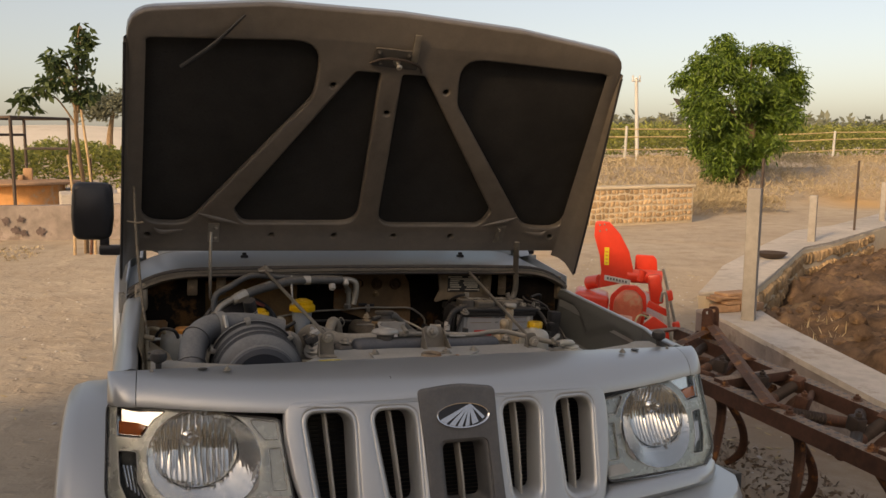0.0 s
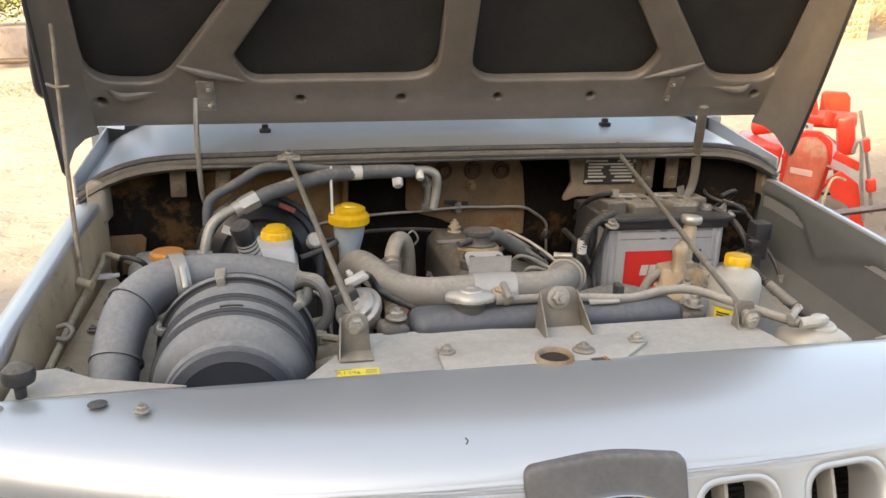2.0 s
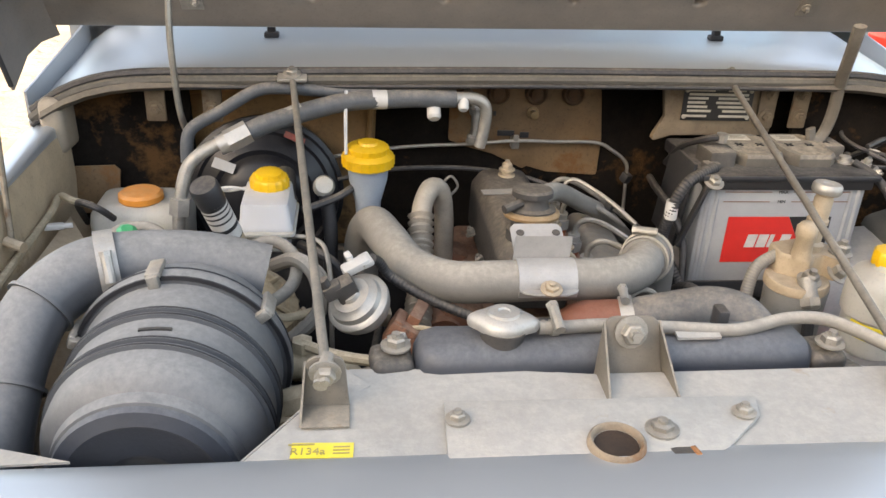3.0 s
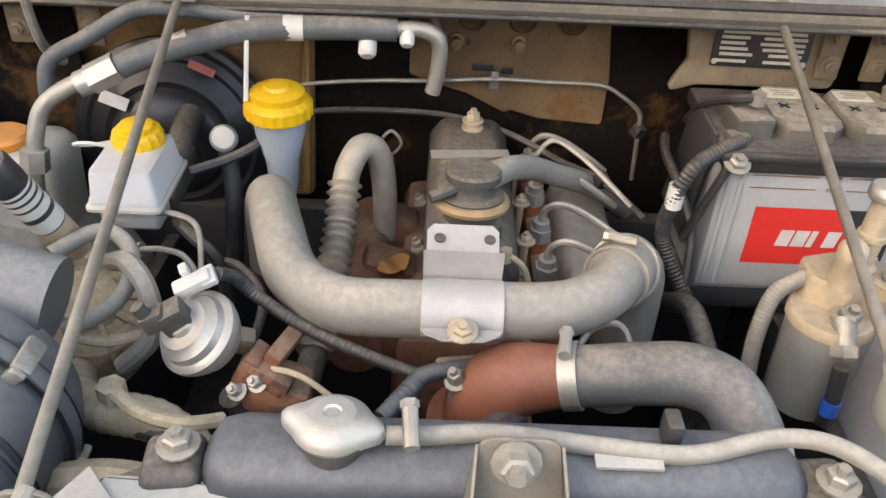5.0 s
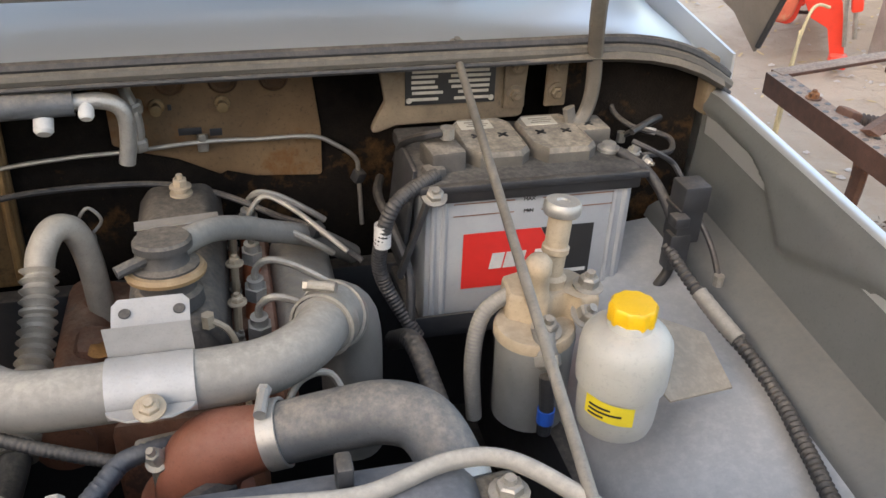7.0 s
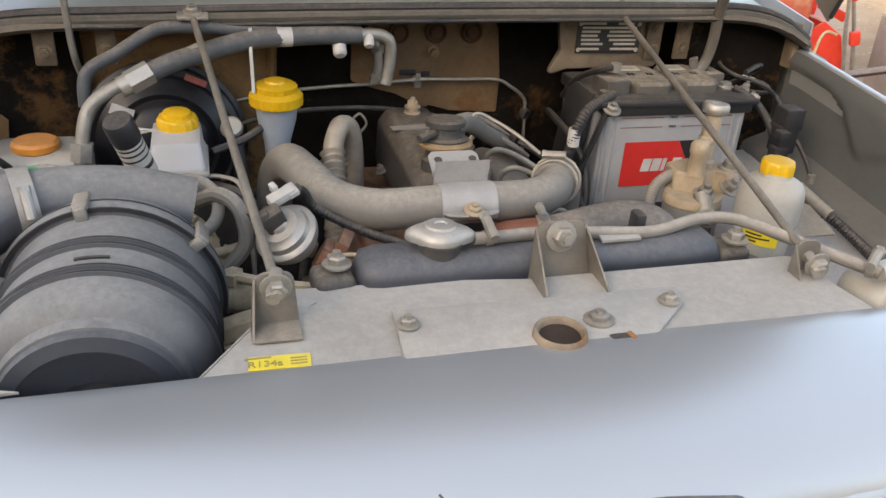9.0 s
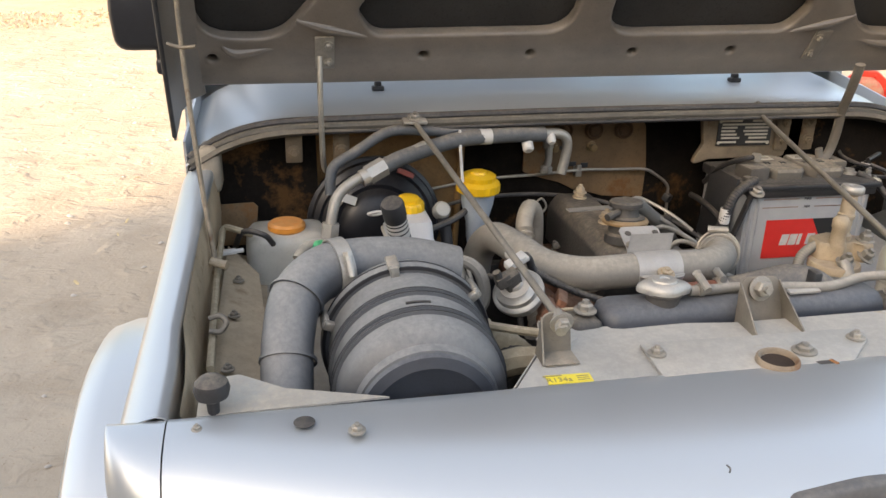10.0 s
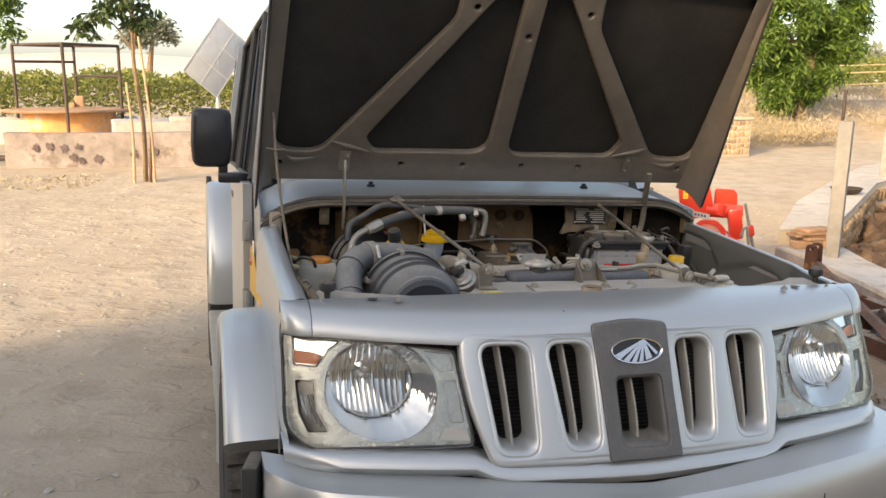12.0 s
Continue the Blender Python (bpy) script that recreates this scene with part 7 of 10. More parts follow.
tube(bm, [(-0.332, 0.577, 0.905), (-0.309, 0.579, 0.900), (-0.289, 0.591, 0.897), (-0.268, 0.603, 0.897)], 0.0055, 10)
part("vent_tube", bm, M_ACCORD, al)

# ---- left wing: washer bottle, drier, brake parts, heater pipes ----
wb = thing("washer_bottle", (-0.545, 0.92, 0.78), "milky washer bottle with orange cap", "bottle")
bm = BM()
rows = [[Vector((-0.545 + p[0] * q, 0.925 + p[1] * q, z)) for p in round_poly([(-0.072, -0.055), (0.072, -0.055), (0.072, 0.05), (-0.072, 0.05)], 0.025)] for q, z in ((0.8, 0.70), (0.9, 0.72), (0.95, 0.80), (1.0, 0.885), (0.97, 0.90), (0.85, 0.911), (0.5, 0.914))]
rings(bm, rows)
part("body", bm, M_WHITEP, wb, angle=50)
bm = BM()
lathe(bm, (-0.545, 0.915, 0.912), (0, 0, 1), [(0.030, 0), (0.033, 0.003), (0.033, 0.011), (0.028, 0.015), (0.01, 0.016)], 30, lobes=12, depth=0.01)
part("cap", bm, M_ORANGE, wb, "orange cap")
dr = thing("service_port", (-0.39, 0.65, 0.93), "grey capped air-conditioning service canister with red-striped label", "canister")
D0, D1 = Vector((-0.372, 0.675, 0.945)), Vector((-0.401, 0.630, 1.052))
dd = (D1 - D0).normalized()
bm = BM()
lathe(bm, D0, dd, [(0.014, -0.02), (0.016, 0), (0.016, 0.03)], 20)
part("base", bm, M_TAN, dr)
bm = BM()
lathe(bm, D0, dd, [(0.0165, 0.028), (0.0165, 0.09)], 22)
body = part("canister", bm, M_BLACK, dr, "dark labelled barrel")
bm = BM()
for h0, h1 in ((0.030, 0.046), (0.052, 0.062), (0.065, 0.071), (0.074, 0.079), (0.082, 0.085)):
    lathe(bm, D0, dd, [(0.0169, h0), (0.0169, h1)], 22, False, False)
part("label_stripe", bm, M_LABEL_W, body)
bm = BM()
lathe(bm, D0, dd, [(0.0155, 0.088), (0.0175, 0.090), (0.0175, 0.113), (0.0155, 0.117), (0.006, 0.118)], 24)
part("cap", bm, M_BLACK, dr, "black cap")
bb = thing("brake_booster", (-0.335, 1.0, 0.83), "large round black brake booster on the firewall", "booster")
bm = BM()
lathe(bm, (-0.375, 1.075, 0.872), (0.05, -1, 0.08), [(0.118, 0), (0.126, 0.01), (0.128, 0.035), (0.132, 0.037), (0.132, 0.046), (0.125, 0.049), (0.122, 0.058), (0.112, 0.064), (0.106, 0.062), (0.100, 0.066), (0.084, 0.078), (0.076, 0.076), (0.070, 0.086), (0.060, 0.094), (0.030, 0.10)], 64)
part("shell", bm, M_BLACKC, bb)
bm = BM()
cyl(bm, (-0.335, 0.985, 0.925), (-0.325, 0.80, 0.905), 0.018, n=18)
box(bm, (-0.33, 0.86, 0.905), (0.04, 0.12, 0.035), None, 0.008)
part("master_cylinder", bm, M_IRON, bb)
bm = BM()
box(bm, (-0.430, 0.985, 0.942), (0.035, 0.003, 0.016), (-25, 22, 0))
part("tag", bm, M_LABEL_W, bb, "small white tag")
bm = BM()
box(bm, (-0.318, 1.000, 0.984), (0.034, 0.003, 0.010), (-30, 24, 0))
part("sticker", bm, mat("faded_red_sticker", (0.28, 0.05, 0.04), 0.6, 0, 0.3, 80.0, dust=0.3), bb)
bf = thing("brake_reservoir", (-0.343, 0.82, 0.90), "milky brake fluid reservoir with yellow cap", "reservoir")
bm = BM()
rows = [[Vector((-0.345 + p[0] * q, 0.808 + p[1] * q - 0.10 * (z - 0.93), z)) for p in round_poly([(-0.036, -0.055), (0.036, -0.055), (0.036, 0.05), (-0.036, 0.05)], 0.008)] for q, z in ((0.80, 0.895), (0.88, 0.90), (0.90, 0.930), (1.02, 0.933), (1.02, 0.938), (0.97, 0.941), (0.90, 0.966), (0.86, 0.971), (0.7, 0.973))]
rings(bm, rows)
part("body", bm, mat("clear_milky_plastic", (0.50, 0.51, 0.52), 0.35, 0, 0.06, 20.0, dust=0.3, sss=0.3), bf, angle=50)
bm = BM()
lathe(bm, (-0.343, 0.823, 0.962), (0.0, -0.1, 1), [(0.024, 0), (0.027, 0.003), (0.027, 0.022), (0.024, 0.027), (0.019, 0.028), (0.018, 0.033), (0.012, 0.035)], 48, True, True, 16, 0.03)
part("cap", bm, M_YELLOW, bf, "yellow ribbed cap")
bm = BM()
tube(bm, [(-0.365, 0.815, 0.968), (-0.395, 0.81, 0.975), (-0.412, 0.815, 0.970), (-0.40, 0.83, 0.962), (-0.37, 0.835, 0.966)], 0.0022, 6)
part("cap_strap", bm, M_LABEL_W, bf)
bm = BM()
o = round_poly([(-0.040, -0.060), (0.040, -0.060), (0.040, 0.055), (-0.040, 0.055)], 0.009)
rings(bm, [[Vector((-0.345 + p[0] * q, 0.808 + p[1] * q, z)) for p in o] for q, z in ((0.96, 0.925), (1.0, 0.927), (1.0, 0.931), (0.95, 0.933))])
part("seam_flange", bm, M_WHITEP, bf)
ps = thing("steering_reservoir", (-0.203, 0.892, 0.88), "grey funnel-shaped steering fluid reservoir with yellow cap", "reservoir")
bm = BM()
lathe(bm, (-0.203, 0.895, 0.87), (0, 0, 1), [(0.014, 0), (0.018, 0.02), (0.020, 0.05), (0.029, 0.085), (0.031, 0.105), (0.033, 0.112)], 30)
part("body", bm, mat("blue_grey_plastic", (0.30, 0.35, 0.40), 0.5, 0, 0.1, 30.0, dust=0.4), ps)
bm = BM()
lathe(bm, (-0.203, 0.894, 0.978), (0, -0.03, 1), [(0.036, 0), (0.039, 0.002), (0.039, 0.016), (0.034, 0.021), (0.031, 0.022), (0.031, 0.030), (0.024, 0.034), (0.016, 0.0345), (0.014, 0.038), (0.006, 0.039)], 64, True, True, 20, 0.025)
part("cap", bm, M_YELLOW, ps, "yellow ribbed cap")
bm = BM()
tube(bm, [(-0.235, 0.918, 1.085), (-0.236, 0.905, 1.055), (-0.236, 0.878, 1.00)], 0.0028, 6)
lathe(bm, (-0.236, 0.910, 1.062), (0, 0.3, 1), [(0.005, 0), (0.005, 0.006)], 8)
part("cable_tie", bm, M_LABEL_W, ps, "pale cable tie")
vc = thing("vacuum_connector", (-0.268, 0.884, 0.94), "white round vacuum connector with hose", "connector")
bm = BM()
lathe(bm, (-0.27, 0.895, 0.942), (0.1, -0.7, 0.5), [(0.012, -0.012), (0.016, -0.004), (0.0165, 0.008), (0.013, 0.014), (0.005, 0.016)], 22)
part("ball", bm, M_WHITEP, vc)
bm = BM()
tube(bm, [(-0.268, 0.89, 0.935), (-0.262, 0.88, 0.90), (-0.26, 0.865, 0.85), (-0.265, 0.85, 0.76)], 0.011, 12)
part("hose", bm, M_RUBBER, vc)
bm = BM()
tube(bm, [(-0.30, 0.845, 0.925), (-0.25, 0.87, 0.935), (-0.205, 0.90, 0.955)], 0.006, 8)
part("pipe", bm, M_RUBBER, vc)
hp = thing("aircon_pipes", (-0.25, 0.92, 1.05), "dusty air-conditioning pipes with rubber sleeves", "pipe")
bm = BM()
tube(bm, [(-0.300, 0.905, 1.062), (-0.345, 0.892, 1.045), (-0.391, 0.876, 1.027), (-0.430, 0.866, 1.012), (-0.458, 0.857, 0.990), (-0.470, 0.848, 0.955), (-0.478, 0.84, 0.90), (-0.48, 0.83, 0.82)], 0.0095, 14)
part("pipe", bm, M_ALU, hp, "dull aluminium pipe")
bm = BM()
tube(bm, [(-0.070, 0.938, 1.070), (-0.13, 0.932, 1.071), (-0.181, 0.927, 1.070), (-0.235, 0.918, 1.068), (-0.285, 0.908, 1.058), (-0.345, 0.893, 1.043), (-0.375, 0.883, 1.032)], 0.0140, 14)
part("sleeve", bm, M_HOSEB, hp, "thick rubber sleeve")
bm = BM()
tube(bm, [(-0.19, 0.938, 1.076), (-0.26, 0.938, 1.078), (-0.335, 0.935, 1.083), (-0.372, 0.930, 1.077), (-0.42, 0.918, 1.050), (-0.462, 0.905, 1.025), (-0.468, 0.895, 0.98)], 0.0095, 12)
part("sleeve", bm, M_HOSEB, hp)
bm = BM()
tube(bm, [(-0.075, 0.938, 1.070), (-0.045, 0.942, 1.070), (-0.026, 0.944, 1.062), (-0.020, 0.946, 1.045), (-0.022, 0.948, 1.015), (-0.027, 0.948, 0.990)], 0.0095, 14)
part("pipe", bm, M_ALU, hp)
bm = BM()
cyl(bm, (-0.405, 0.872, 1.020), (-0.375, 0.881, 1.034), 0.017, n=6)
cyl(bm, (-0.417, 0.869, 1.015), (-0.40, 0.873, 1.022), 0.0145, n=16)
part("union_nut", bm, M_ALUB, hp, "hexagon union nut")
bm = BM()
cyl(bm, (-0.472, 0.845, 0.945), (-0.475, 0.842, 0.92), 0.016, n=6)
part("union_nut", bm, M_ALUB, hp, "hexagon union nut")
for p, r in (((-0.103, 0.922, 1.043), 0.0105), ((-0.058, 0.926, 1.056), 0.0085)):
    bm = BM()
    lathe(bm, Vector(p) + Vector((0, 0.012, 0.012)), (0, -0.7, -0.7), [(0.006, -0.006), (r, 0), (r, 0.014), (r * 0.7, 0.018)], 16)
    part("service_cap", bm, M_LABEL_W, hp, "white service cap")
bm = BM()
lathe(bm, (-0.197, 0.9255, 1.0700), (1, 0.1, 0), [(0.0145, 0), (0.0145, 0.022)], 16, False, False)
part("pipe_label", bm, M_LABEL_W, hp)
bm = BM()
tube(bm, [(-0.032, 1.08, 1.045), (-0.030, 1.055, 1.040), (-0.022, 1.045, 1.020), (-0.020, 1.045, 0.985), (-0.028, 1.05, 0.962)], 0.0075, 10)
lathe(bm, (-0.022, 1.046, 1.028), (0.1, 0.2, -1), [(0.009, 0), (0.0115, 0.003), (0.0115, 0.013), (0.009, 0.016)], 6)
lathe(bm, (-0.022, 1.046, 0.978), (0, 0, -1), [(0.009, 0), (0.012, 0.003), (0.012, 0.012), (0.009, 0.016)], 6)
part("expansion_fitting", bm, M_ALUB, hp, "jointed aluminium pipe fitting")

# thin lines along the firewall
for pts, r, nm in (([(-0.259, 1.064, 0.930), (-0.178, 1.064, 0.944), (-0.104, 1.064, 0.951), (-0.036, 1.064, 0.954), (0.056, 1.064, 0.961), (0.126, 1.064, 0.960), (0.197, 1.064, 0.959), (0.229, 1.064, 0.945), (0.257, 1.064, 0.922), (0.261, 1.064, 0.894), (0.265, 1.064, 0.816)], 0.0032, "thin brake pipe along the firewall"),
                   ([(-0.251, 1.03, 0.901), (-0.176, 1.03, 0.919), (-0.074, 1.03, 0.924), (0.006, 1.03, 0.919), (0.075, 0.99, 0.918), (0.139, 0.95, 0.903), (0.183, 0.90, 0.906), (0.233, 0.86, 0.880)], 0.0042, "thin black clutch line over the engine")):
    ln = thing("brake_line", pts[2], nm, "pipe")
    bm = BM()
    tube(bm, pts, r, 8)
    part("line", bm, M_STEEL if r < 0.004 else M_RUBBER, ln)
    bm = BM()
    box(bm, Vector(pts[6]) if r > 0.004 else Vector(pts[9]), (0.016, 0.016, 0.018), (20, 10, 30), 0.003)
    part("line_clip", bm, M_BLACK, ln)

# black hoses and wires in the depth of the bay
random.seed(11)
DEEP = [
    ("coolant_hose", "bent black coolant hose deep in the bay", [(-0.30, 0.43, 0.84), (-0.24, 0.45, 0.865), (-0.17, 0.48, 0.86), (-0.10, 0.52, 0.83)], 0.018, M_RUBBER),
    ("coolant_hose", "thin looped rubber hose beside the air cleaner", [(-0.325, 0.66, 0.93), (-0.295, 0.625, 0.955), (-0.272, 0.60, 0.945), (-0.268, 0.585, 0.905), (-0.30, 0.58, 0.87)], 0.0095, M_HOSE),
    ("wiring_loom", "black sleeved wires under the air pipe", [(-0.33, 0.52, 0.86), (-0.25, 0.50, 0.87), (-0.18, 0.47, 0.865), (-0.10, 0.47, 0.85), (0.0, 0.50, 0.85)], 0.006, M_RUBBER),
    ("coolant_hose", "thick blue-black hose near the radiator", [(-0.02, 0.46, 0.80), (0.0, 0.47, 0.85), (0.03, 0.50, 0.88), (0.06, 0.54, 0.86)], 0.014, M_RUBBER),
    ("coolant_hose", "lower grey hose near the far wing", [(0.30, 0.50, 0.78), (0.32, 0.47, 0.83), (0.36, 0.44, 0.85), (0.42, 0.42, 0.82)], 0.017, M_HOSE),
    ("wiring_loom", "black loom beside the battery tray", [(0.26, 0.80, 0.80), (0.27, 0.74, 0.84), (0.28, 0.68, 0.82), (0.30, 0.60, 0.76)], 0.012, M_RUBBER),
    ("wiring_loom", "thin wires crossing the engine flank", [(-0.26, 0.75, 0.87), (-0.22, 0.72, 0.885), (-0.19, 0.68, 0.87), (-0.20, 0.60, 0.84)], 0.005, M_RUBBER),
    ("coolant_hose", "small black hose by the brake cylinder", [(-0.30, 0.78, 0.90), (-0.27, 0.74, 0.905), (-0.245, 0.73, 0.88), (-0.24, 0.73, 0.80)], 0.007, M_RUBBER),
    ("wiring_loom", "wires behind the washer bottle", [(-0.64, 0.95, 0.86), (-0.62, 0.86, 0.93), (-0.585, 0.83, 0.935), (-0.57, 0.85, 0.91)], 0.005, M_RUBBER),
]
for nm, lb, pts, r, m_ in DEEP:
    ob = thing(nm, pts[0], lb, "hose" if "hose" in nm else "wiring")
    bm = BM()
    tube(bm, pts, r, 10, ripple=0.04 if "loom" in nm else 0.0, pitch=0.007)
    part("hose" if "hose" in nm else "loom", bm, m_, ob)
alt = thing("alternator", (-0.10, 0.55, 0.72), "finned cast alternator low in the bay", "alternator")
bm = BM()
lathe(bm, (-0.16, 0.49, 0.77), (0.2, 1, 0), [(0.03, 0), (0.055, 0.008), (0.062, 0.03), (0.062, 0.09), (0.05, 0.11)], 28)
for k in range(14):
    a = 2 * math.pi * k / 14
    box(bm, Vector((-0.155, 0.505, 0.77)) + Vector((math.cos(a), 0.1, math.sin(a))) * 0.052, (0.006, 0.02, 0.014), (0, 90 - math.degrees(a), 0))
part("housing", bm, M_ALU, alt)
fan = thing("cooling_fan", (0.03, 0.48, 0.72), "black plastic engine fan behind the radiator", "fan")
for k in range(7):
    bm = BM()
    a = 2 * math.pi * k / 7
    box(bm, Vector((0.03, 0.485, 0.70)) + Vector((math.cos(a), 0, math.sin(a))) * 0.10, (0.14, 0.006, 0.05), (25, -math.degrees(a), 0), 0.002)
    part("blade", bm, M_BLACK, fan)
bm = BM()
cyl(bm, (0.03, 0.46, 0.70), (0.03, 0.52, 0.70), 0.045, n=24)
part("hub", bm, M_IRON, fan)

# small loops and plugs beside the inlet duct
gp = thing("green_plug", (-0.505, 0.668, 0.965), "green plastic plug with a looped grey hose", "connector")
bm = BM()
lathe(bm, (-0.505, 0.668, 0.955), (0.2, -0.3, 1), [(0.014, 0), (0.015, 0.010), (0.012, 0.014), (0.012, 0.024), (0.007, 0.028)], 20, lobes=8, depth=0.04)
part("plug", bm, mat("green_plastic", (0.02, 0.36, 0.14), 0.4, 0, 0.12, 50.0, dust=0.15), gp)
bm = BM()
tube(bm, [(-0.535, 0.690, 0.945), (-0.520, 0.705, 0.958), (-0.490, 0.704, 0.962), (-0.464, 0.680, 0.960), (-0.468, 0.650, 0.957), (-0.500, 0.636, 0.952), (-0.535, 0.645, 0.942), (-0.55, 0.66, 0.90)], 0.0085, 12)
part("hose", bm, M_HOSE, gp)
bm = BM()
box(bm, (-0.50, 0.655, 0.940), (0.07, 0.05, 0.022), (0, 0, 10), 0.006)
part("base", bm, M_BLACK, gp)
lh = thing("looped_hose", (-0.33, 0.62, 0.94), "dusty rubber hose looped behind the air cleaner", "hose")
bm = BM()
tube(bm, [(-0.372, 0.640, 0.950), (-0.345, 0.668, 0.956), (-0.321, 0.668, 0.957), (-0.302, 0.651, 0.950), (-0.296, 0.628, 0.940), (-0.301, 0.604, 0.930), (-0.318, 0.586, 0.922), (-0.343, 0.575, 0.915)], 0.0078, 12)
part("hose", bm, M_HOSE, lh)
for pts in ([(-0.345, 0.775, 0.905), (-0.315, 0.763, 0.920), (-0.290, 0.758, 0.922), (-0.266, 0.742, 0.915), (-0.256, 0.70, 0.88), (-0.255, 0.68, 0.82)], [(-0.335, 0.735, 0.89), (-0.30, 0.722, 0.902), (-0.272, 0.712, 0.898), (-0.258, 0.695, 0.87), (-0.255, 0.66, 0.80)]):
    bl = thing("brake_line", pts[0], "thin steel brake pipe from the master cylinder", "pipe")
    bm = BM()
    tube(bm, pts, 0.0034, 8)
    part("line", bm, M_STEEL, bl)
    bm = BM()
    cyl(bm, Vector(pts[0]) - Vector((0.012, -0.004, 0.004)), Vector(pts[0]) + Vector((0.010, -0.003, 0.004)), 0.0075, n=6)
    part("union_nut", bm, M_STEEL, bl)
tb = thing("bent_tab", (-0.235, 0.365, 0.95), "bent beige sheet tab beside the radiator", "bracket")
bm = BM()
plate(bm, [(-0.262, 0.362, 0.955), (-0.243, 0.385, 0.962), (-0.212, 0.352, 0.958), (-0.236, 0.338, 0.955)], 0.002)
part("tab", bm, M_PANEL, tb)

# more small pipes and wires over the engine
for pts, r, m_, lb in (([(0.103, 0.93, 0.895), (0.106, 0.93, 0.922), (0.125, 0.93, 0.942), (0.153, 0.915, 0.933), (0.182, 0.885, 0.919), (0.215, 0.86, 0.895)], 0.0034, M_STEEL, "thin steel fuel pipe over the engine"),
                       ([(0.055, 0.70, 0.93), (0.075, 0.695, 0.915), (0.085, 0.69, 0.87), (0.085, 0.685, 0.82)], 0.0035, M_TAN, "thin tan hose beside the rocker cover"),
                       ([(-0.17, 0.56, 0.895), (-0.13, 0.545, 0.90), (-0.09, 0.535, 0.872), (-0.06, 0.52, 0.85), (0.0, 0.50, 0.845)], 0.0028, M_ACCORD, "thin pale wire from the valve"),
                       ([(-0.285, 0.52, 0.90), (-0.25, 0.49, 0.905), (-0.215, 0.485, 0.90), (-0.19, 0.505, 0.885)], 0.0065, M_ACCORD, "dusty vacuum hose under the valve"),
                       ([(-0.31, 0.44, 0.87), (-0.26, 0.43, 0.89), (-0.22, 0.425, 0.885), (-0.19, 0.41, 0.86)], 0.019, M_ACCORD, "dusty coolant hose beside the radiator"),
                       ([(0.115, 0.60, 0.88), (0.135, 0.62, 0.905), (0.165, 0.63, 0.90), (0.18, 0.61, 0.87)], 0.0038, M_STEEL, "short bent steel pipe")):
    ob = thing("thin_pipe" if m_ is not M_RUBBER else "wiring_loom", pts[0], lb, "pipe" if m_ is not M_RUBBER else "wiring")
    bm = BM()
    tube(bm, pts, r, 8)
    part("line", bm, m_, ob)
    bm = BM()
    cyl(bm, Vector(pts[0]) + Vector((0, 0, -0.008)), Vector(pts[0]) + Vector((0, 0, 0.006)), r * 1.9, n=6)
    part("end_nut", bm, m_, ob)
for k in range(6):
    bm = BM()
    bolt(bm, (0.078 if k % 2 else -0.034, 0.72 + 0.05 * k, 0.851), (0.5 if k % 2 else -0.5, 0, 1), 0.007, 0.008)
    part("cover_bolt", bm, M_STEEL, rocker)

# dry leaf in the depth of the bay
lf = thing("dry_leaf", (-0.068, 0.813, 0.83), "dry orange leaf fallen beside the engine", "leaf")
bm = BM()
sheet(bm, lambda u, v: Vector((-0.068 + (u - 0.5) * 0.030 + 0.008 * v, 0.813 + (v - 0.5) * 0.055 * (1 - (2 * u - 1) ** 2 * 0.6), 0.83 + 0.006 * math.sin(3 * u + 4 * v))), 8, 10, 0.0008)
part("blade", bm, mat("dry_leaf", (0.46, 0.22, 0.07), 0.8, 0, 0.35, 60.0), lf)

# dusty ledge of the near inner wing with its hook
bm = BM()
plate(bm, [(-0.663, 0.90, 0.915), (-0.610, 0.82, 0.890), (-0.585, 0.50, 0.872), (-0.580, 0.36, 0.862), (-0.652, 0.35, 0.890), (-0.663, 0.44, 0.893)], 0.002)
ledge = part("wing_ledge", bm, M_TANWING, jeep, "dusty pale ledge inside the wing")
bm = BM()
tube(bm, [(-0.664, 0.53, 0.945), (-0.650, 0.53, 0.948), (-0.642, 0.525, 0.940), (-0.650, 0.52, 0.930), (-0.664, 0.52, 0.932)], 0.004, 8)
part("hook", bm, M_BRKT, ledge, "small bent hook")
for y in (0.47, 0.63, 0.76):
    bm = BM()
    bolt(bm, (-0.640, y, 0.888 + 0.022 * y), (0, 0, 1), 0.006, 0.005)
    part("bolt", bm, M_BRKT, ledge)

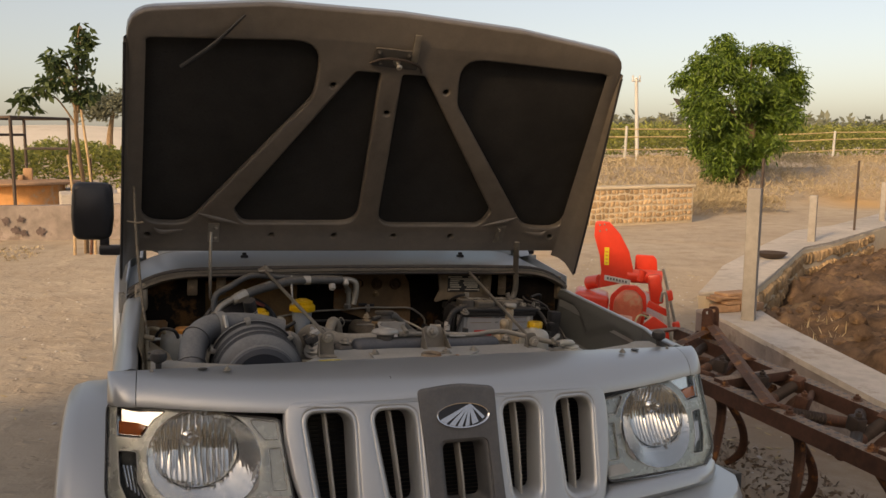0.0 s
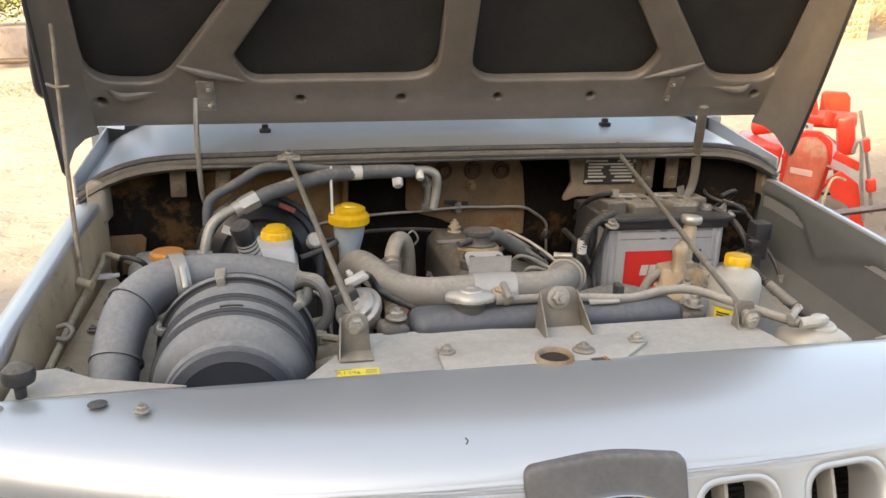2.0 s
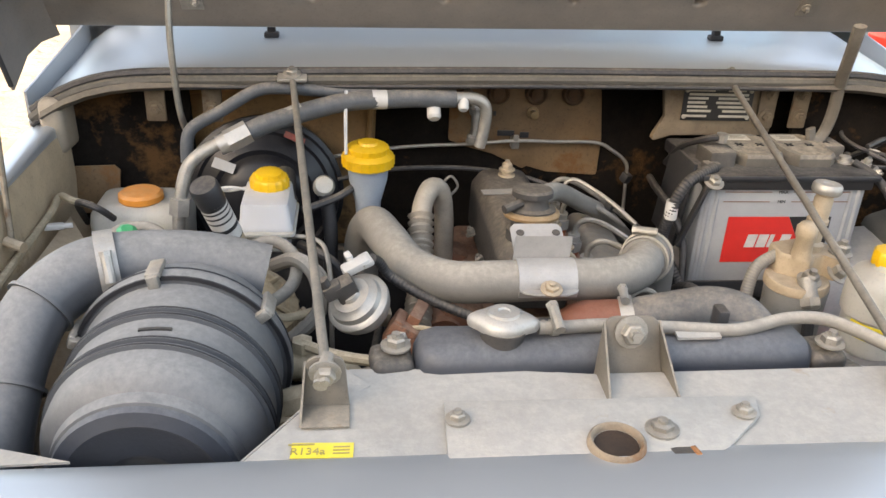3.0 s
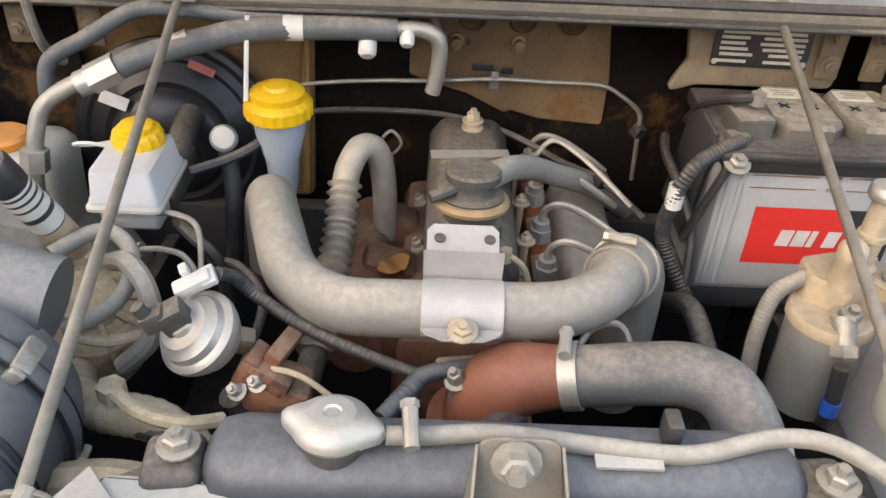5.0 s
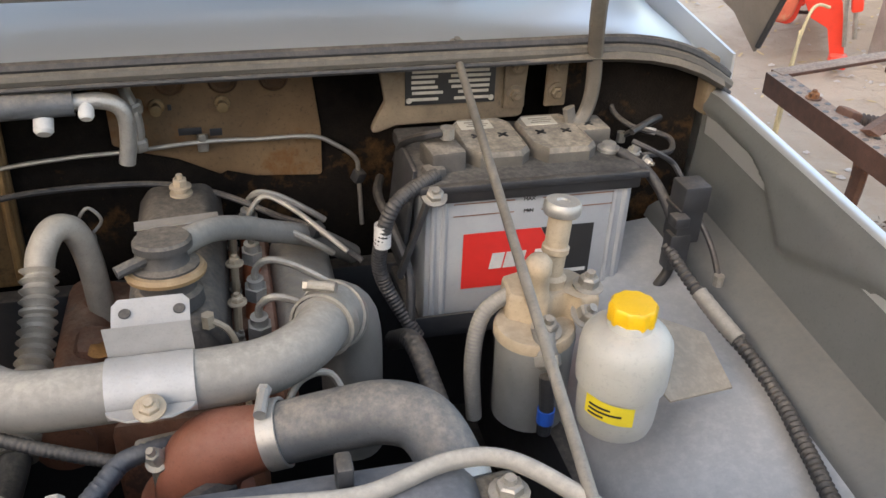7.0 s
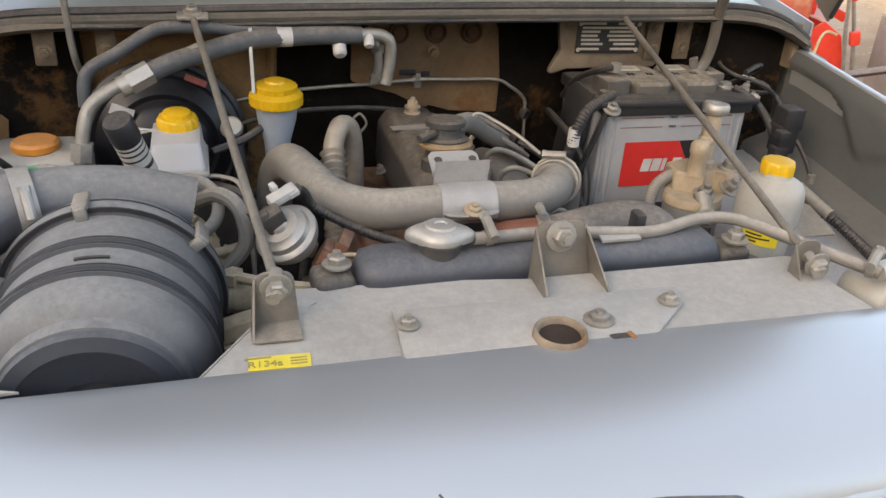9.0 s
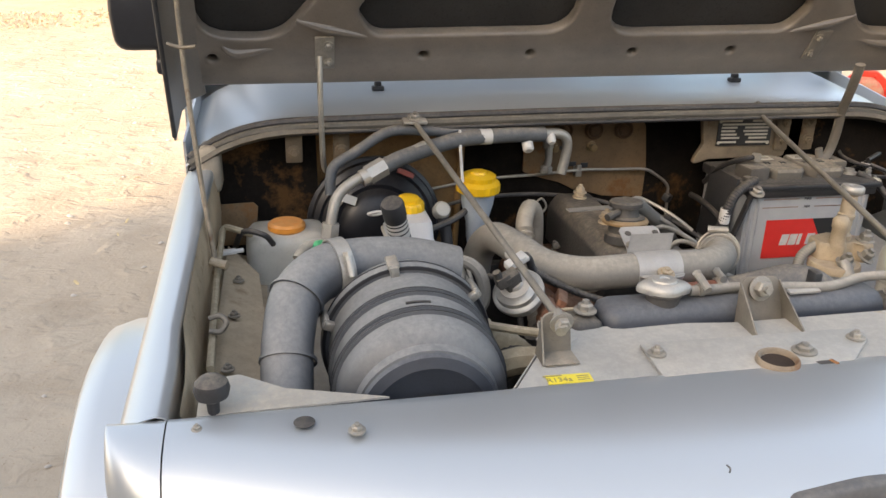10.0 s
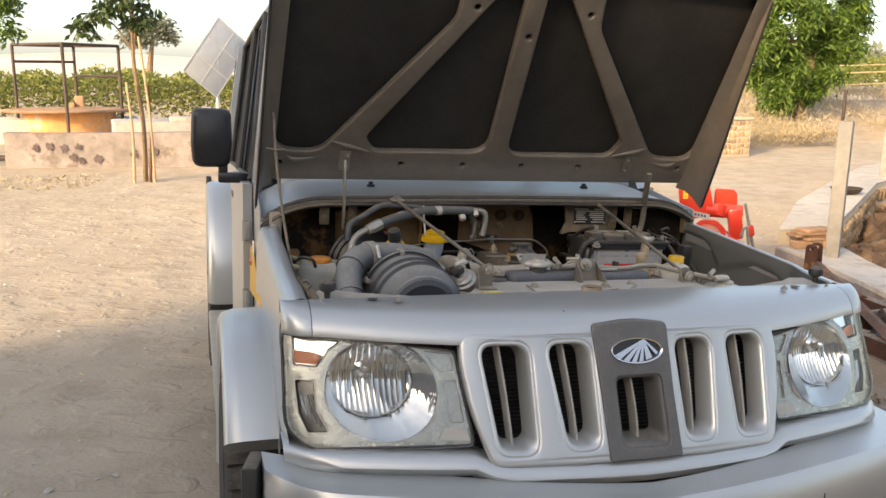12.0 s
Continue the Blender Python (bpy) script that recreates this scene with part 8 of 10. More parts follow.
# clutter round the battery
M_WIRE = mat("black_wire", (0.018, 0.018, 0.02), 0.5, 0, 0.2, 60.0, dust=0.2, dust_color=DUST)
for pts, r, lb in (([(0.30, 0.99, 0.95), (0.298, 0.93, 1.00), (0.315, 0.89, 1.025), (0.34, 0.885, 1.03)], 0.0055, "black wire to the plus terminal"),
                   ([(0.565, 0.86, 1.025), (0.60, 0.88, 1.03), (0.628, 0.91, 1.02), (0.632, 0.945, 0.995), (0.61, 0.97, 0.97)], 0.004, "thin black wire behind the battery"),
                   ([(0.56, 0.845, 1.02), (0.585, 0.83, 1.01), (0.615, 0.835, 0.99), (0.622, 0.81, 0.97)], 0.0035, "thin black wire to the relay"),
                   ([(0.28, 1.0, 0.92), (0.265, 0.93, 0.93), (0.272, 0.87, 0.915), (0.285, 0.83, 0.87), (0.28, 0.80, 0.80)], 0.006, "black wire beside the battery"),
                   ([(0.627, 0.80, 0.945), (0.640, 0.79, 0.93), (0.645, 0.76, 0.905), (0.640, 0.73, 0.885)], 0.004, "thin wire below the relay")):
    ob = thing("thin_cable", pts[0], lb, "cable")
    bm = BM()
    tube(bm, pts, r, 8)
    part("wire", bm, M_WIRE, ob)
    bm = BM()
    cyl(bm, Vector(pts[-1]) - Vector((0, 0, 0.008)), Vector(pts[-1]) + Vector((0, 0, 0.006)), r * 1.6, n=8)
    part("lug", bm, M_STEEL, ob)
bm = BM()
box(bm, (0.435, 0.814, 0.992), (0.285, 0.012, 0.010), None, 0.003)
part("clamp_bar", bm, M_BLACK, bat, "black steel clamp bar")
bm = BM()
box(bm, (0.290, 0.90, 0.93), (0.006, 0.10, 0.14), (0, 6, 0), 0.002)
part("side_plate", bm, M_BLACK, bat)

# brown plate behind the washer bottle, cable along the near wing
bm = BM()
plate(bm, [(-0.690, 0.996, 0.885), (-0.622, 1.002, 0.882), (-0.612, 1.004, 0.955), (-0.620, 1.002, 0.964), (-0.690, 0.995, 0.964)], 0.003, (0, -1, 0), 0.0008)
part("corner_plate", bm, M_BROWN, jeep, "brown dusty plate in the corner of the bay")
wc = thing("wing_cable", (-0.64, 0.6, 0.90), "brown dusty cable along the wing ledge with a white plug", "cable")
bm = BM()
tube(bm, [(-0.655, 0.446, 0.902), (-0.656, 0.586, 0.909), (-0.657, 0.728, 0.914), (-0.655, 0.848, 0.920), (-0.650, 0.88, 0.932), (-0.627, 0.86, 0.934), (-0.606, 0.875, 0.920)], 0.0055, 8)
part("cable", bm, M_ACCORD, wc)
bm = BM()
plug_at = Vector((-0.643, 0.818, 0.912))
box(bm, plug_at, (0.026, 0.010, 0.009), (0, 0, 12), 0.002)
box(bm, plug_at + Vector((-0.015, -0.002, 0.001)), (0.010, 0.014, 0.007), (0, 0, 12), 0.002)
cyl(bm, plug_at + Vector((0.012, 0.002, 0)), plug_at + Vector((0.024, 0.005, 0)), 0.004, n=8)
part("plug", bm, M_LABEL_W, wc, "small white plug")

# ---- ground, yard and distance (world axes) ----


def bank(x, y):
    """The earth bank beyond the track, to the right."""
    return 0.85 * smooth01(13.2 + 0.12 * (x - 11), 17.5 + 0.12 * (x - 11), y) * smooth01(3.0, 8.0, x)


def ground_z(x, y):
    d = math.hypot(x, y - 3)
    near = 1.0 - smooth01(12, 40, d)
    h = 0.030 * noise.noise(Vector((x * 0.45, y * 0.45, 0.3))) + near * (0.016 * noise.noise(Vector((x * 2.3, y * 2.3, 2.0))) + 0.010 * noise.noise(Vector((x * 6.5, y * 6.5, 5.0))))
    h -= (0.036 * x + 0.048 * y) * (1 - smooth01(3.5, 9.5, math.hypot(x, y)))
    h += bank(x, y) * (1 + 0.25 * noise.noise(Vector((x * 0.7, y * 0.7, 9.0))))
    far = smooth01(60, 900, d)
    h += far * 14 * max(0.0, noise.noise(Vector((x * 0.0011, y * 0.0011, 1.0)))) - 0.4 * smooth01(18, 40, d) * (1 - smooth01(3.0, 8.0, x))
    return h


def ground_material():
    m = bpy.data.materials.new("yard_sand")
    m.use_nodes = True
    nt = m.node_tree
    nt.nodes.clear()
    N, L = nt.nodes.new, nt.links.new
    out, b = N("ShaderNodeOutputMaterial"), N("ShaderNodeBsdfPrincipled")
    L(b.outputs[0], out.inputs[0])
    co = N("ShaderNodeTexCoord")

    def tex(s, d=5.0, r=0.6):
        t = N("ShaderNodeTexNoise")
        t.inputs["Scale"].default_value, t.inputs["Detail"].default_value, t.inputs["Roughness"].default_value = s, d, r
        L(co.outputs["Object"], t.inputs["Vector"])
        return t.outputs[0]

    def rng(v, lo, hi, a=0.0, c=1.0):
        t = N("ShaderNodeMapRange")
        for i, q in ((1, lo), (2, hi), (3, a), (4, c)):
            t.inputs[i].default_value = q
        L(v, t.inputs[0])
        return t.outputs[0]

    def mix(f, a, c):
        t = N("ShaderNodeMix")
        t.data_type = "RGBA"
        L(f, t.inputs[0])
        for i, q in ((6, a), (7, c)):
            if isinstance(q, tuple):
                t.inputs[i].default_value = (*q, 1)
            else:
                L(q, t.inputs[i])
        return t.outputs[2]

    col = mix(rng(tex(0.5), 0.35, 0.65), (0.40, 0.33, 0.252), (0.47, 0.395, 0.31))
    col = mix(rng(tex(3.0, 6.0), 0.45, 0.75), col, (0.335, 0.272, 0.205))
    col = mix(rng(tex(0.11, 3.0), 0.52, 0.66), col, (0.52, 0.34, 0.17))
    col = mix(rng(tex(90.0, 3.0), 0.66, 0.74), col, (0.24, 0.17, 0.11))
    # trodden litter and ash beside the machines
    sep = N("ShaderNodeSeparateXYZ")
    L(co.outputs["Object"], sep.inputs[0])
    mx, my = rng(sep.outputs[0], 0.9, 1.5), rng(sep.outputs[1], 3.2, 2.6)
    mul = N("ShaderNodeMath")
    mul.operation = "MULTIPLY"
    L(mx, mul.inputs[0]), L(my, mul.inputs[1])
    m2 = N("ShaderNodeMath")
    m2.operation = "MULTIPLY"
    L(mul.outputs[0], m2.inputs[0]), L(rng(tex(2.2, 6.0, 0.7), 0.38, 0.55), m2.inputs[1])
    col = mix(m2.outputs[0], col, (0.33, 0.255, 0.185))
    L(col, b.inputs["Base Color"])
    b.inputs["Roughness"].default_value, b.inputs["Specular IOR Level"].default_value = 0.95, 0.1
    bp = N("ShaderNodeBump")
    bp.inputs["Strength"].default_value, bp.inputs["Distance"].default_value = 1.0, 0.038
    add = N("ShaderNodeMath")
    add.operation = "ADD"
    mp = N("ShaderNodeMapping")
    mp.inputs["Scale"].default_value = (4.2, 5.6, 4.0)
    mp.inputs["Rotation"].default_value = (0, 0, 0.35)
    L(co.outputs["Object"], mp.inputs[0])
    w = N("ShaderNodeTexNoise")
    w.inputs["Scale"].default_value, w.inputs["Detail"].default_value, w.inputs["Distortion"].default_value = 1.6, 2.5, 0.5
    L(mp.outputs[0], w.inputs["Vector"])
    L(rng(w.outputs[0], 0.50, 0.72, 0.0, 0.22), add.inputs[0])
    sc = N("ShaderNodeMath")
    sc.operation = "MULTIPLY"
    L(tex(45.0, 4.0), sc.inputs[0])
    sc.inputs[1].default_value = 0.13
    L(sc.outputs[0], add.inputs[1])
    L(add.outputs[0], bp.inputs["Height"])
    L(bp.outputs[0], b.inputs["Normal"])
    return m


bm = BM()
NG = 240
axis_ = [(11 * t + 3200 * t ** 9) for t in [-1 + 2 * k / NG for k in range(NG + 1)]]
g = [[bm.verts.new((x, y + 4.0, ground_z(x, y + 4.0))) for y in axis_] for x in axis_]
for i in range(NG):
    for j in range(NG):
        bm.faces.new((g[i][j], g[i + 1][j], g[i + 1][j + 1], g[i][j + 1]))
solo("ground", bm, ground_material(), "pale trodden sand yard with a dirt track beyond", kind="structure", frame_m=WORLD, angle=180, recalc=False)

# chips, chaff and pebbles strewn over the yard
random.seed(23)
for nm, lb, m_, flat in (("chaff", "dry chaff and leaf scraps strewn on the sand", M_STRAW, True), ("pebbles", "small pale pebbles strewn on the sand", M_CONC, False)):
    bm = BM()
    for k in range(900):
        if k % 4:
            x, y = random.uniform(1.1, 5.5), random.uniform(1.6, 8.0)
        else:
            x, y = random.uniform(-7.0, -1.1), random.uniform(-0.5, 9.0)
        z = ground_z(x, y)
        a, r = random.uniform(0, 6.28), random.uniform(0.008, 0.022) * (1.5 if flat else 1.0)
        u, v = Vector((math.cos(a), math.sin(a), random.uniform(-0.2, 0.3))) * r, Vector((-math.sin(a), math.cos(a), 0)) * r * (0.3 if flat else 0.75)
        c = Vector((x, y, z + 0.004))
        ring = [bm.verts.new(c + u * p + v * q) for p, q in ((1, 0), (0.5, 0.9), (-0.6, 0.8), (-1, 0), (-0.5, -0.9), (0.6, -0.8))]
        top = bm.verts.new(c + Vector((0, 0, r * (0.12 if flat else 0.6))))
        for i in range(6):
            bm.faces.new((ring[i], ring[(i + 1) % 6], top))
    solo(nm, bm, m_, lb, nm, kind="stuff", frame_m=WORLD, angle=40)


def leaf_material(name, dark, light, trans=0.35):
    m = bpy.data.materials.new(name)
    m.use_nodes = True
    nt = m.node_tree
    nt.nodes.clear()
    N, L = nt.nodes.new, nt.links.new
    out, mixs, d, t = N("ShaderNodeOutputMaterial"), N("ShaderNodeMixShader"), N("ShaderNodeBsdfPrincipled"), N("ShaderNodeBsdfTranslucent")
    geo, rp = N("ShaderNodeNewGeometry"), N("ShaderNodeValToRGB")
    rp.color_ramp.elements[0].color, rp.color_ramp.elements[1].color = (*dark, 1), (*light, 1)
    L(geo.outputs["Random Per Island"], rp.inputs[0])
    L(rp.outputs[0], d.inputs["Base Color"])
    d.inputs["Roughness"].default_value = 0.55
    L(rp.outputs[0], t.inputs[0])
    mixs.inputs[0].default_value = trans
    L(d.outputs[0], mixs.inputs[1]), L(t.outputs[0], mixs.inputs[2]), L(mixs.outputs[0], out.inputs[0])
    return m


L_TREE = leaf_material("tree_leaf", (0.025, 0.065, 0.010), (0.15, 0.24, 0.035))
L_SAP = leaf_material("sapling_leaf", (0.03, 0.06, 0.022), (0.09, 0.13, 0.045))
L_HEDGE = leaf_material("hedge_leaf", (0.085, 0.12, 0.028), (0.31, 0.32, 0.085))
# greyed, lightened green: the haze of distance is mixed into the colour
L_FAR = leaf_material("far_leaf_hazed", (0.12, 0.135, 0.10), (0.20, 0.22, 0.16))
L_DRY = leaf_material("dry_stalk", (0.30, 0.23, 0.13), (0.50, 0.41, 0.27), 0.2)


def leaf_cloud(name, centres, size, mat_, rng, droop=0.0, slim=0.42):
    """Many small pointed leaves as one mesh: centres is an n x 3 array."""
    n = len(centres)
    a = rng.normal(size=(n, 3))
    a[:, 2] = a[:, 2] * 0.6 - droop
    a /= np.linalg.norm(a, axis=1, keepdims=True)
    b = np.cross(a, rng.normal(size=(n, 3)))
    b /= np.linalg.norm(b, axis=1, keepdims=True) + 1e-9
    s = size * rng.uniform(0.6, 1.35, size=(n, 1))
    c = np.asarray(centres)
    v = np.stack([c, c + a * s * 0.5 + b * s * slim * 0.5, c + a * s, c + a * s * 0.5 - b * s * slim * 0.5], axis=1).reshape(-1, 3)
    f = np.arange(4 * n).reshape(-1, 4)
    me = bpy.data.meshes.new(name)
    me.from_pydata(v.tolist(), [], f.tolist())
    me.materials.append(mat_)
    return me


def add_part(name, me, parent, label=""):
    ob = new(name, me)
    ob.parent = parent
    return tagged(ob, label) if label else ob


def crown_points(rng, lobes, per, spread):
    """Leaf places: tufts scattered over the shells of several lobes (x, y, z, rx, rz)."""
    out = []
    for x, y, z, rx, rz in lobes:
        k = max(6, int(per * rx * rz * 4))
        d = rng.normal(size=(k, 3))
        d /= np.linalg.norm(d, axis=1, keepdims=True)
        r = rng.uniform(0.55, 1.05, size=(k, 1))
        tuft = np.array([x, y, z]) + d * r * np.array([rx, rx, rz])
        for q in tuft:
            m = int(rng.integers(14, 30))
            out.append(q + rng.normal(size=(m, 3)) * spread)
    return np.concatenate(out)


# ---- round tree beyond the track ----
rng = np.random.default_rng(5)
TX, TY = 13.9, 15.9
tz = ground_z(TX, TY)
tree = thing("tree", (TX, TY, tz), "round green tree with dense small leaves on the bank", "tree", frame_m=WORLD)
bm = BM()
tube(bm, [(TX, TY, tz - 0.2), (TX + 0.05, TY, tz + 0.5), (TX + 0.25, TY, tz + 1.3), (TX + 0.35, TY, tz + 2.4)], [0.17, 0.13, 0.10, 0.05], 12)
part("trunk", bm, M_BARK, tree)
for dx, dz, sx in ((-0.9, 2.2, -1.2), (1.0, 2.4, 1.3), (0.2, 3.2, 0.2), (-0.5, 3.0, -0.6), (0.8, 3.0, 1.0)):
    bm = BM()
    tube(bm, [(TX + 0.1, TY, tz + 0.9), (TX + 0.5 * dx, TY + 0.2 * sx, tz + 1.6), (TX + dx, TY + 0.3 * sx, tz + dz)], [0.07, 0.045, 0.015], 8)
    part("limb", bm, M_BARK, tree)
LOBES = []
for k in range(52):
    a, q = rng.uniform(0, 6.283), math.sqrt(rng.uniform(0.05, 1.0))
    lx, lz = 1.66 * q * math.cos(a), 1.40 * q * math.sin(a)
    if lz < -0.5 and abs(lx) > 0.75:
        lx *= 0.6
    LOBES.append((lx, rng.uniform(-0.8, 0.8), 2.25 + lz, rng.uniform(0.16, 0.38), rng.uniform(0.14, 0.32)))
LOBES += [(1.72, 0, 2.6, 0.22, 0.25), (1.75, 0.2, 2.05, 0.20, 0.28), (1.2, 0, 3.35, 0.22, 0.2), (-0.55, 0, 3.6, 0.3, 0.2), (-0.7, -0.2, 0.75, 0.32, 0.5), (0.3, -0.1, 0.9, 0.3, 0.35), (-0.4, 0.1, 0.5, 0.2, 0.35), (0.75, 0.3, 3.45, 0.28, 0.22)]
pts = crown_points(rng, LOBES, 130, 0.10)
add_part("crown", leaf_cloud("crown", pts + np.array([-0.15, 0, -0.2]), 0.17, L_TREE, rng, 1.0, 0.24), tree, "dense drooping green leaves")


# ---- staked sapling near the low wall ----
def sapling(x, y, scale, lobes, size, seed, name="sapling", label="slim sapling with drooping leaves tied to a stake"):
    rng = np.random.default_rng(seed)
    z = ground_z(x, y)
    t = thing(name, (x, y, z), label, "tree", frame_m=WORLD)
    bm = BM()
    tube(bm, [(x, y, z - 0.1), (x + 0.02, y, z + 0.8 * scale), (x - 0.05 * scale, y, z + 1.6 * scale), (x - 0.02, y, z + 2.4 * scale), (x + 0.1, y, z + 3.0 * scale)], [0.035, 0.03, 0.025, 0.02, 0.008], 8)
    part("trunk", bm, M_BARK, t)
    for lx, ly, lz, rx, rz in lobes:
        bm = BM()
        tube(bm, [(x - 0.03, y, z + lz * 0.82), (x + lx * 0.5, y + ly * 0.5, z + lz * 1.02), (x + lx, y + ly, z + lz)], [0.016, 0.011, 0.004], 6)
        part("limb", bm, M_BARK, t)
    p = crown_points(rng, lobes, 46, 0.05)
    add_part("crown", leaf_cloud("crown", p, size, L_SAP, rng, 0.9, 0.42), t, "drooping grey-green leaves")
    return t


sapling(-1.30, 10.9, 1.0, [(-0.15, 0, 2.42, 0.24, 0.18), (0.08, 0, 2.68, 0.16, 0.18), (-0.40, 0.05, 2.32, 0.20, 0.13), (-0.25, -0.05, 2.55, 0.14, 0.12), (-0.62, 0, 2.10, 0.10, 0.12), (0.12, 0, 2.30, 0.16, 0.18), (0.10, 0, 2.98, 0.08, 0.14), (0.0, 0, 2.18, 0.12, 0.08)], 0.125, 7)
for dx, tilt, h, m_ in ((-0.14, -0.02, 1.35, M_WOODP), (0.13, -0.10, 1.95, M_WOODP), (0.06, 0.05, 1.3, M_RUST)):
    st = thing("stake", (-1.30 + dx, 10.75, 0), "rough wooden stake beside the sapling", "stake", "sapling stakes", WORLD)
    bm = BM()
    tube(bm, [(-1.30 + dx, 10.75, -0.1), (-1.30 + dx + tilt * 0.5 + 0.03, 10.76, h * 0.5), (-1.30 + dx + tilt, 10.78, h)], [0.022, 0.018, 0.016], 8)
    part("pole", bm, m_, st)
# near tree whose boughs hang into view
rng = np.random.default_rng(21)
nt_ = thing("tree", (-5.3, 13.2, 0), "tall green tree with boughs hanging over the wall", "tree", frame_m=WORLD)
bm = BM()
tube(bm, [(-5.3, 13.2, -0.1), (-5.2, 13.2, 1.5), (-4.9, 13.0, 3.2), (-4.5, 12.9, 4.4)], [0.16, 0.13, 0.09, 0.04], 10)
part("trunk", bm, M_BARK, nt_)
for q in ((-3.25, 12.6, 2.6), (-4.2, 12.9, 3.6), (-6.0, 13.2, 3.6), (-4.0, 12.4, 3.3)):
    bm = BM()
    tube(bm, [(-5.05, 13.1, 2.2), ((q[0] - 4.9) / 2, 12.9, q[2] + 0.25), q], [0.06, 0.04, 0.012], 8)
    part("limb", bm, M_BARK, nt_)
pts = crown_points(rng, [(-3.32, 12.6, 2.50, 0.36, 0.22), (-3.22, 12.5, 2.10, 0.26, 0.18), (-3.05, 12.5, 2.35, 0.16, 0.14), (-3.8, 12.6, 2.75, 0.4, 0.3), (-4.6, 12.9, 3.5, 1.0, 0.8), (-5.8, 13.2, 3.7, 1.1, 0.9), (-4.0, 12.5, 3.2, 0.6, 0.5), (-4.8, 13.0, 4.5, 0.9, 0.7)], 44, 0.07)
add_part("crown", leaf_cloud("crown", pts - np.array([-5.3, 13.2, 0]), 0.12, L_TREE, rng, 0.7, 0.36), nt_, "hanging feathery leaves")


# ---- hedges and far growth ----
def hedge(name, label, x0, x1, y0, y1, h, n, size, mat_, seed, base=0.0, slim=0.45):
    rng = np.random.default_rng(seed)
    x = rng.uniform(x0, x1, n)
    y = rng.uniform(y0, y1, n)
    top = h * (0.90 + 0.08 * np.sin(x * 1.7 + seed) * np.sin(x * 0.63) + 0.06 * np.sin(x * 4.1 + y))
    z = np.array([ground_z(a, b) for a, b in zip(x, y)]) + top * np.sqrt(rng.uniform(0.0, 1.0, n)) + base
    me = leaf_cloud(name, np.stack([x, y, z], axis=1), size, mat_, rng, -0.2 if slim > 0.3 else -1.0, slim)
    return tagged(new(name, me), label, "hedge", kind="stuff")


hedge("hedge", "low green hedge along the field", -18, 6, 26, 30, 1.65, 34000, 0.15, L_HEDGE, 3, 0.1)
hedge("hedge", "green shrubs behind the fence", 8, 60, 34, 46, 2.0, 52000, 0.20, L_HEDGE, 4)
hedge("far_trees", "line of far trees, haze put into their leaf colour", 60, 330, 150, 230, 8.0, 16000, 2.2, L_FAR, 8)
hedge("dry_grass", "dry straw-coloured grass on the bank", 8.5, 34, 14.6, 20.0, 0.30, 30000, 0.16, L_DRY, 12, 0.0, 0.10)
hedge("dry_grass", "dry straw-coloured scrub above the stone wall", 6.0, 13, 13.2, 14.8, 0.35, 14000, 0.14, L_DRY, 13, 0.0, 0.10)
hedge("dry_grass", "flattened dry grass before the low wall", -4.2, -1.9, 10.2, 11.7, 0.03, 900, 0.045, L_DRY, 14)
rng = np.random.default_rng(31)
ft = thing("tree", (-2.4, 62.0, -0.4), "far tree with a rounded crown, haze put into its leaf colour", "tree", frame_m=WORLD)
bm = BM()
tube(bm, [(-2.4, 62, -0.6), (-2.3, 62, 2.0), (-2.0, 62, 4.0)], [0.3, 0.22, 0.1], 8)
part("trunk", bm, M_BARK, ft)
pts = crown_points(rng, [(0.0, 0, 4.7, 1.1, 0.7), (0.9, 0, 5.2, 0.7, 0.6), (-1.0, 0, 4.5, 0.7, 0.5), (1.6, 0, 4.6, 0.5, 0.4)], 16, 0.22)
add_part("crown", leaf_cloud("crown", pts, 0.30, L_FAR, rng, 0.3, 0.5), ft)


# bare hills far off; their paleness is haze painted as colour
bm = BM()
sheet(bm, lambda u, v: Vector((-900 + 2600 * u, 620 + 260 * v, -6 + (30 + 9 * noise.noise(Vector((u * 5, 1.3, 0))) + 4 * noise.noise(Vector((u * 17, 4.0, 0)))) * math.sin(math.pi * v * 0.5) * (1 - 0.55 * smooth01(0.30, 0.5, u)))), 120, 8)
solo("far_hills", bm, mat("haze_tinted_land", (0.60, 0.55, 0.48), 0.95, 0, 0.10, 0.03, patch=(0.50, 0.45, 0.37), patch_scale=0.012, spec=0.0), "bare far hills, haze painted into their pale colour", kind="structure", frame_m=WORLD, angle=180)


# unseen plain wall, added to shade the vehicle from the low sun
bm = BM()
box(bm, (-5.7, -5.5, 2.25), (0.4, 13.0, 4.70), None, 0.02)
solo("wall_west", bm, M_PLASTER, "unseen plain wall added to keep the low sun off the vehicle", kind="structure", frame_m=WORLD)


# unseen wall, added so that grille and lamps reflect a darker, warmer brown
bm = BM()
box(bm, (0.5, -8.5, 2.0), (14.0, 0.4, 4.2), None, 0.02)
solo("wall_south", bm, mat("brown_for_reflection", (0.44, 0.315, 0.205), 0.95, 0, 0.2, 5.0, bump=0.6, bscale=40.0, spec=0.1), "unseen plain brown wall added for the front panels to reflect", kind="structure", frame_m=WORLD)


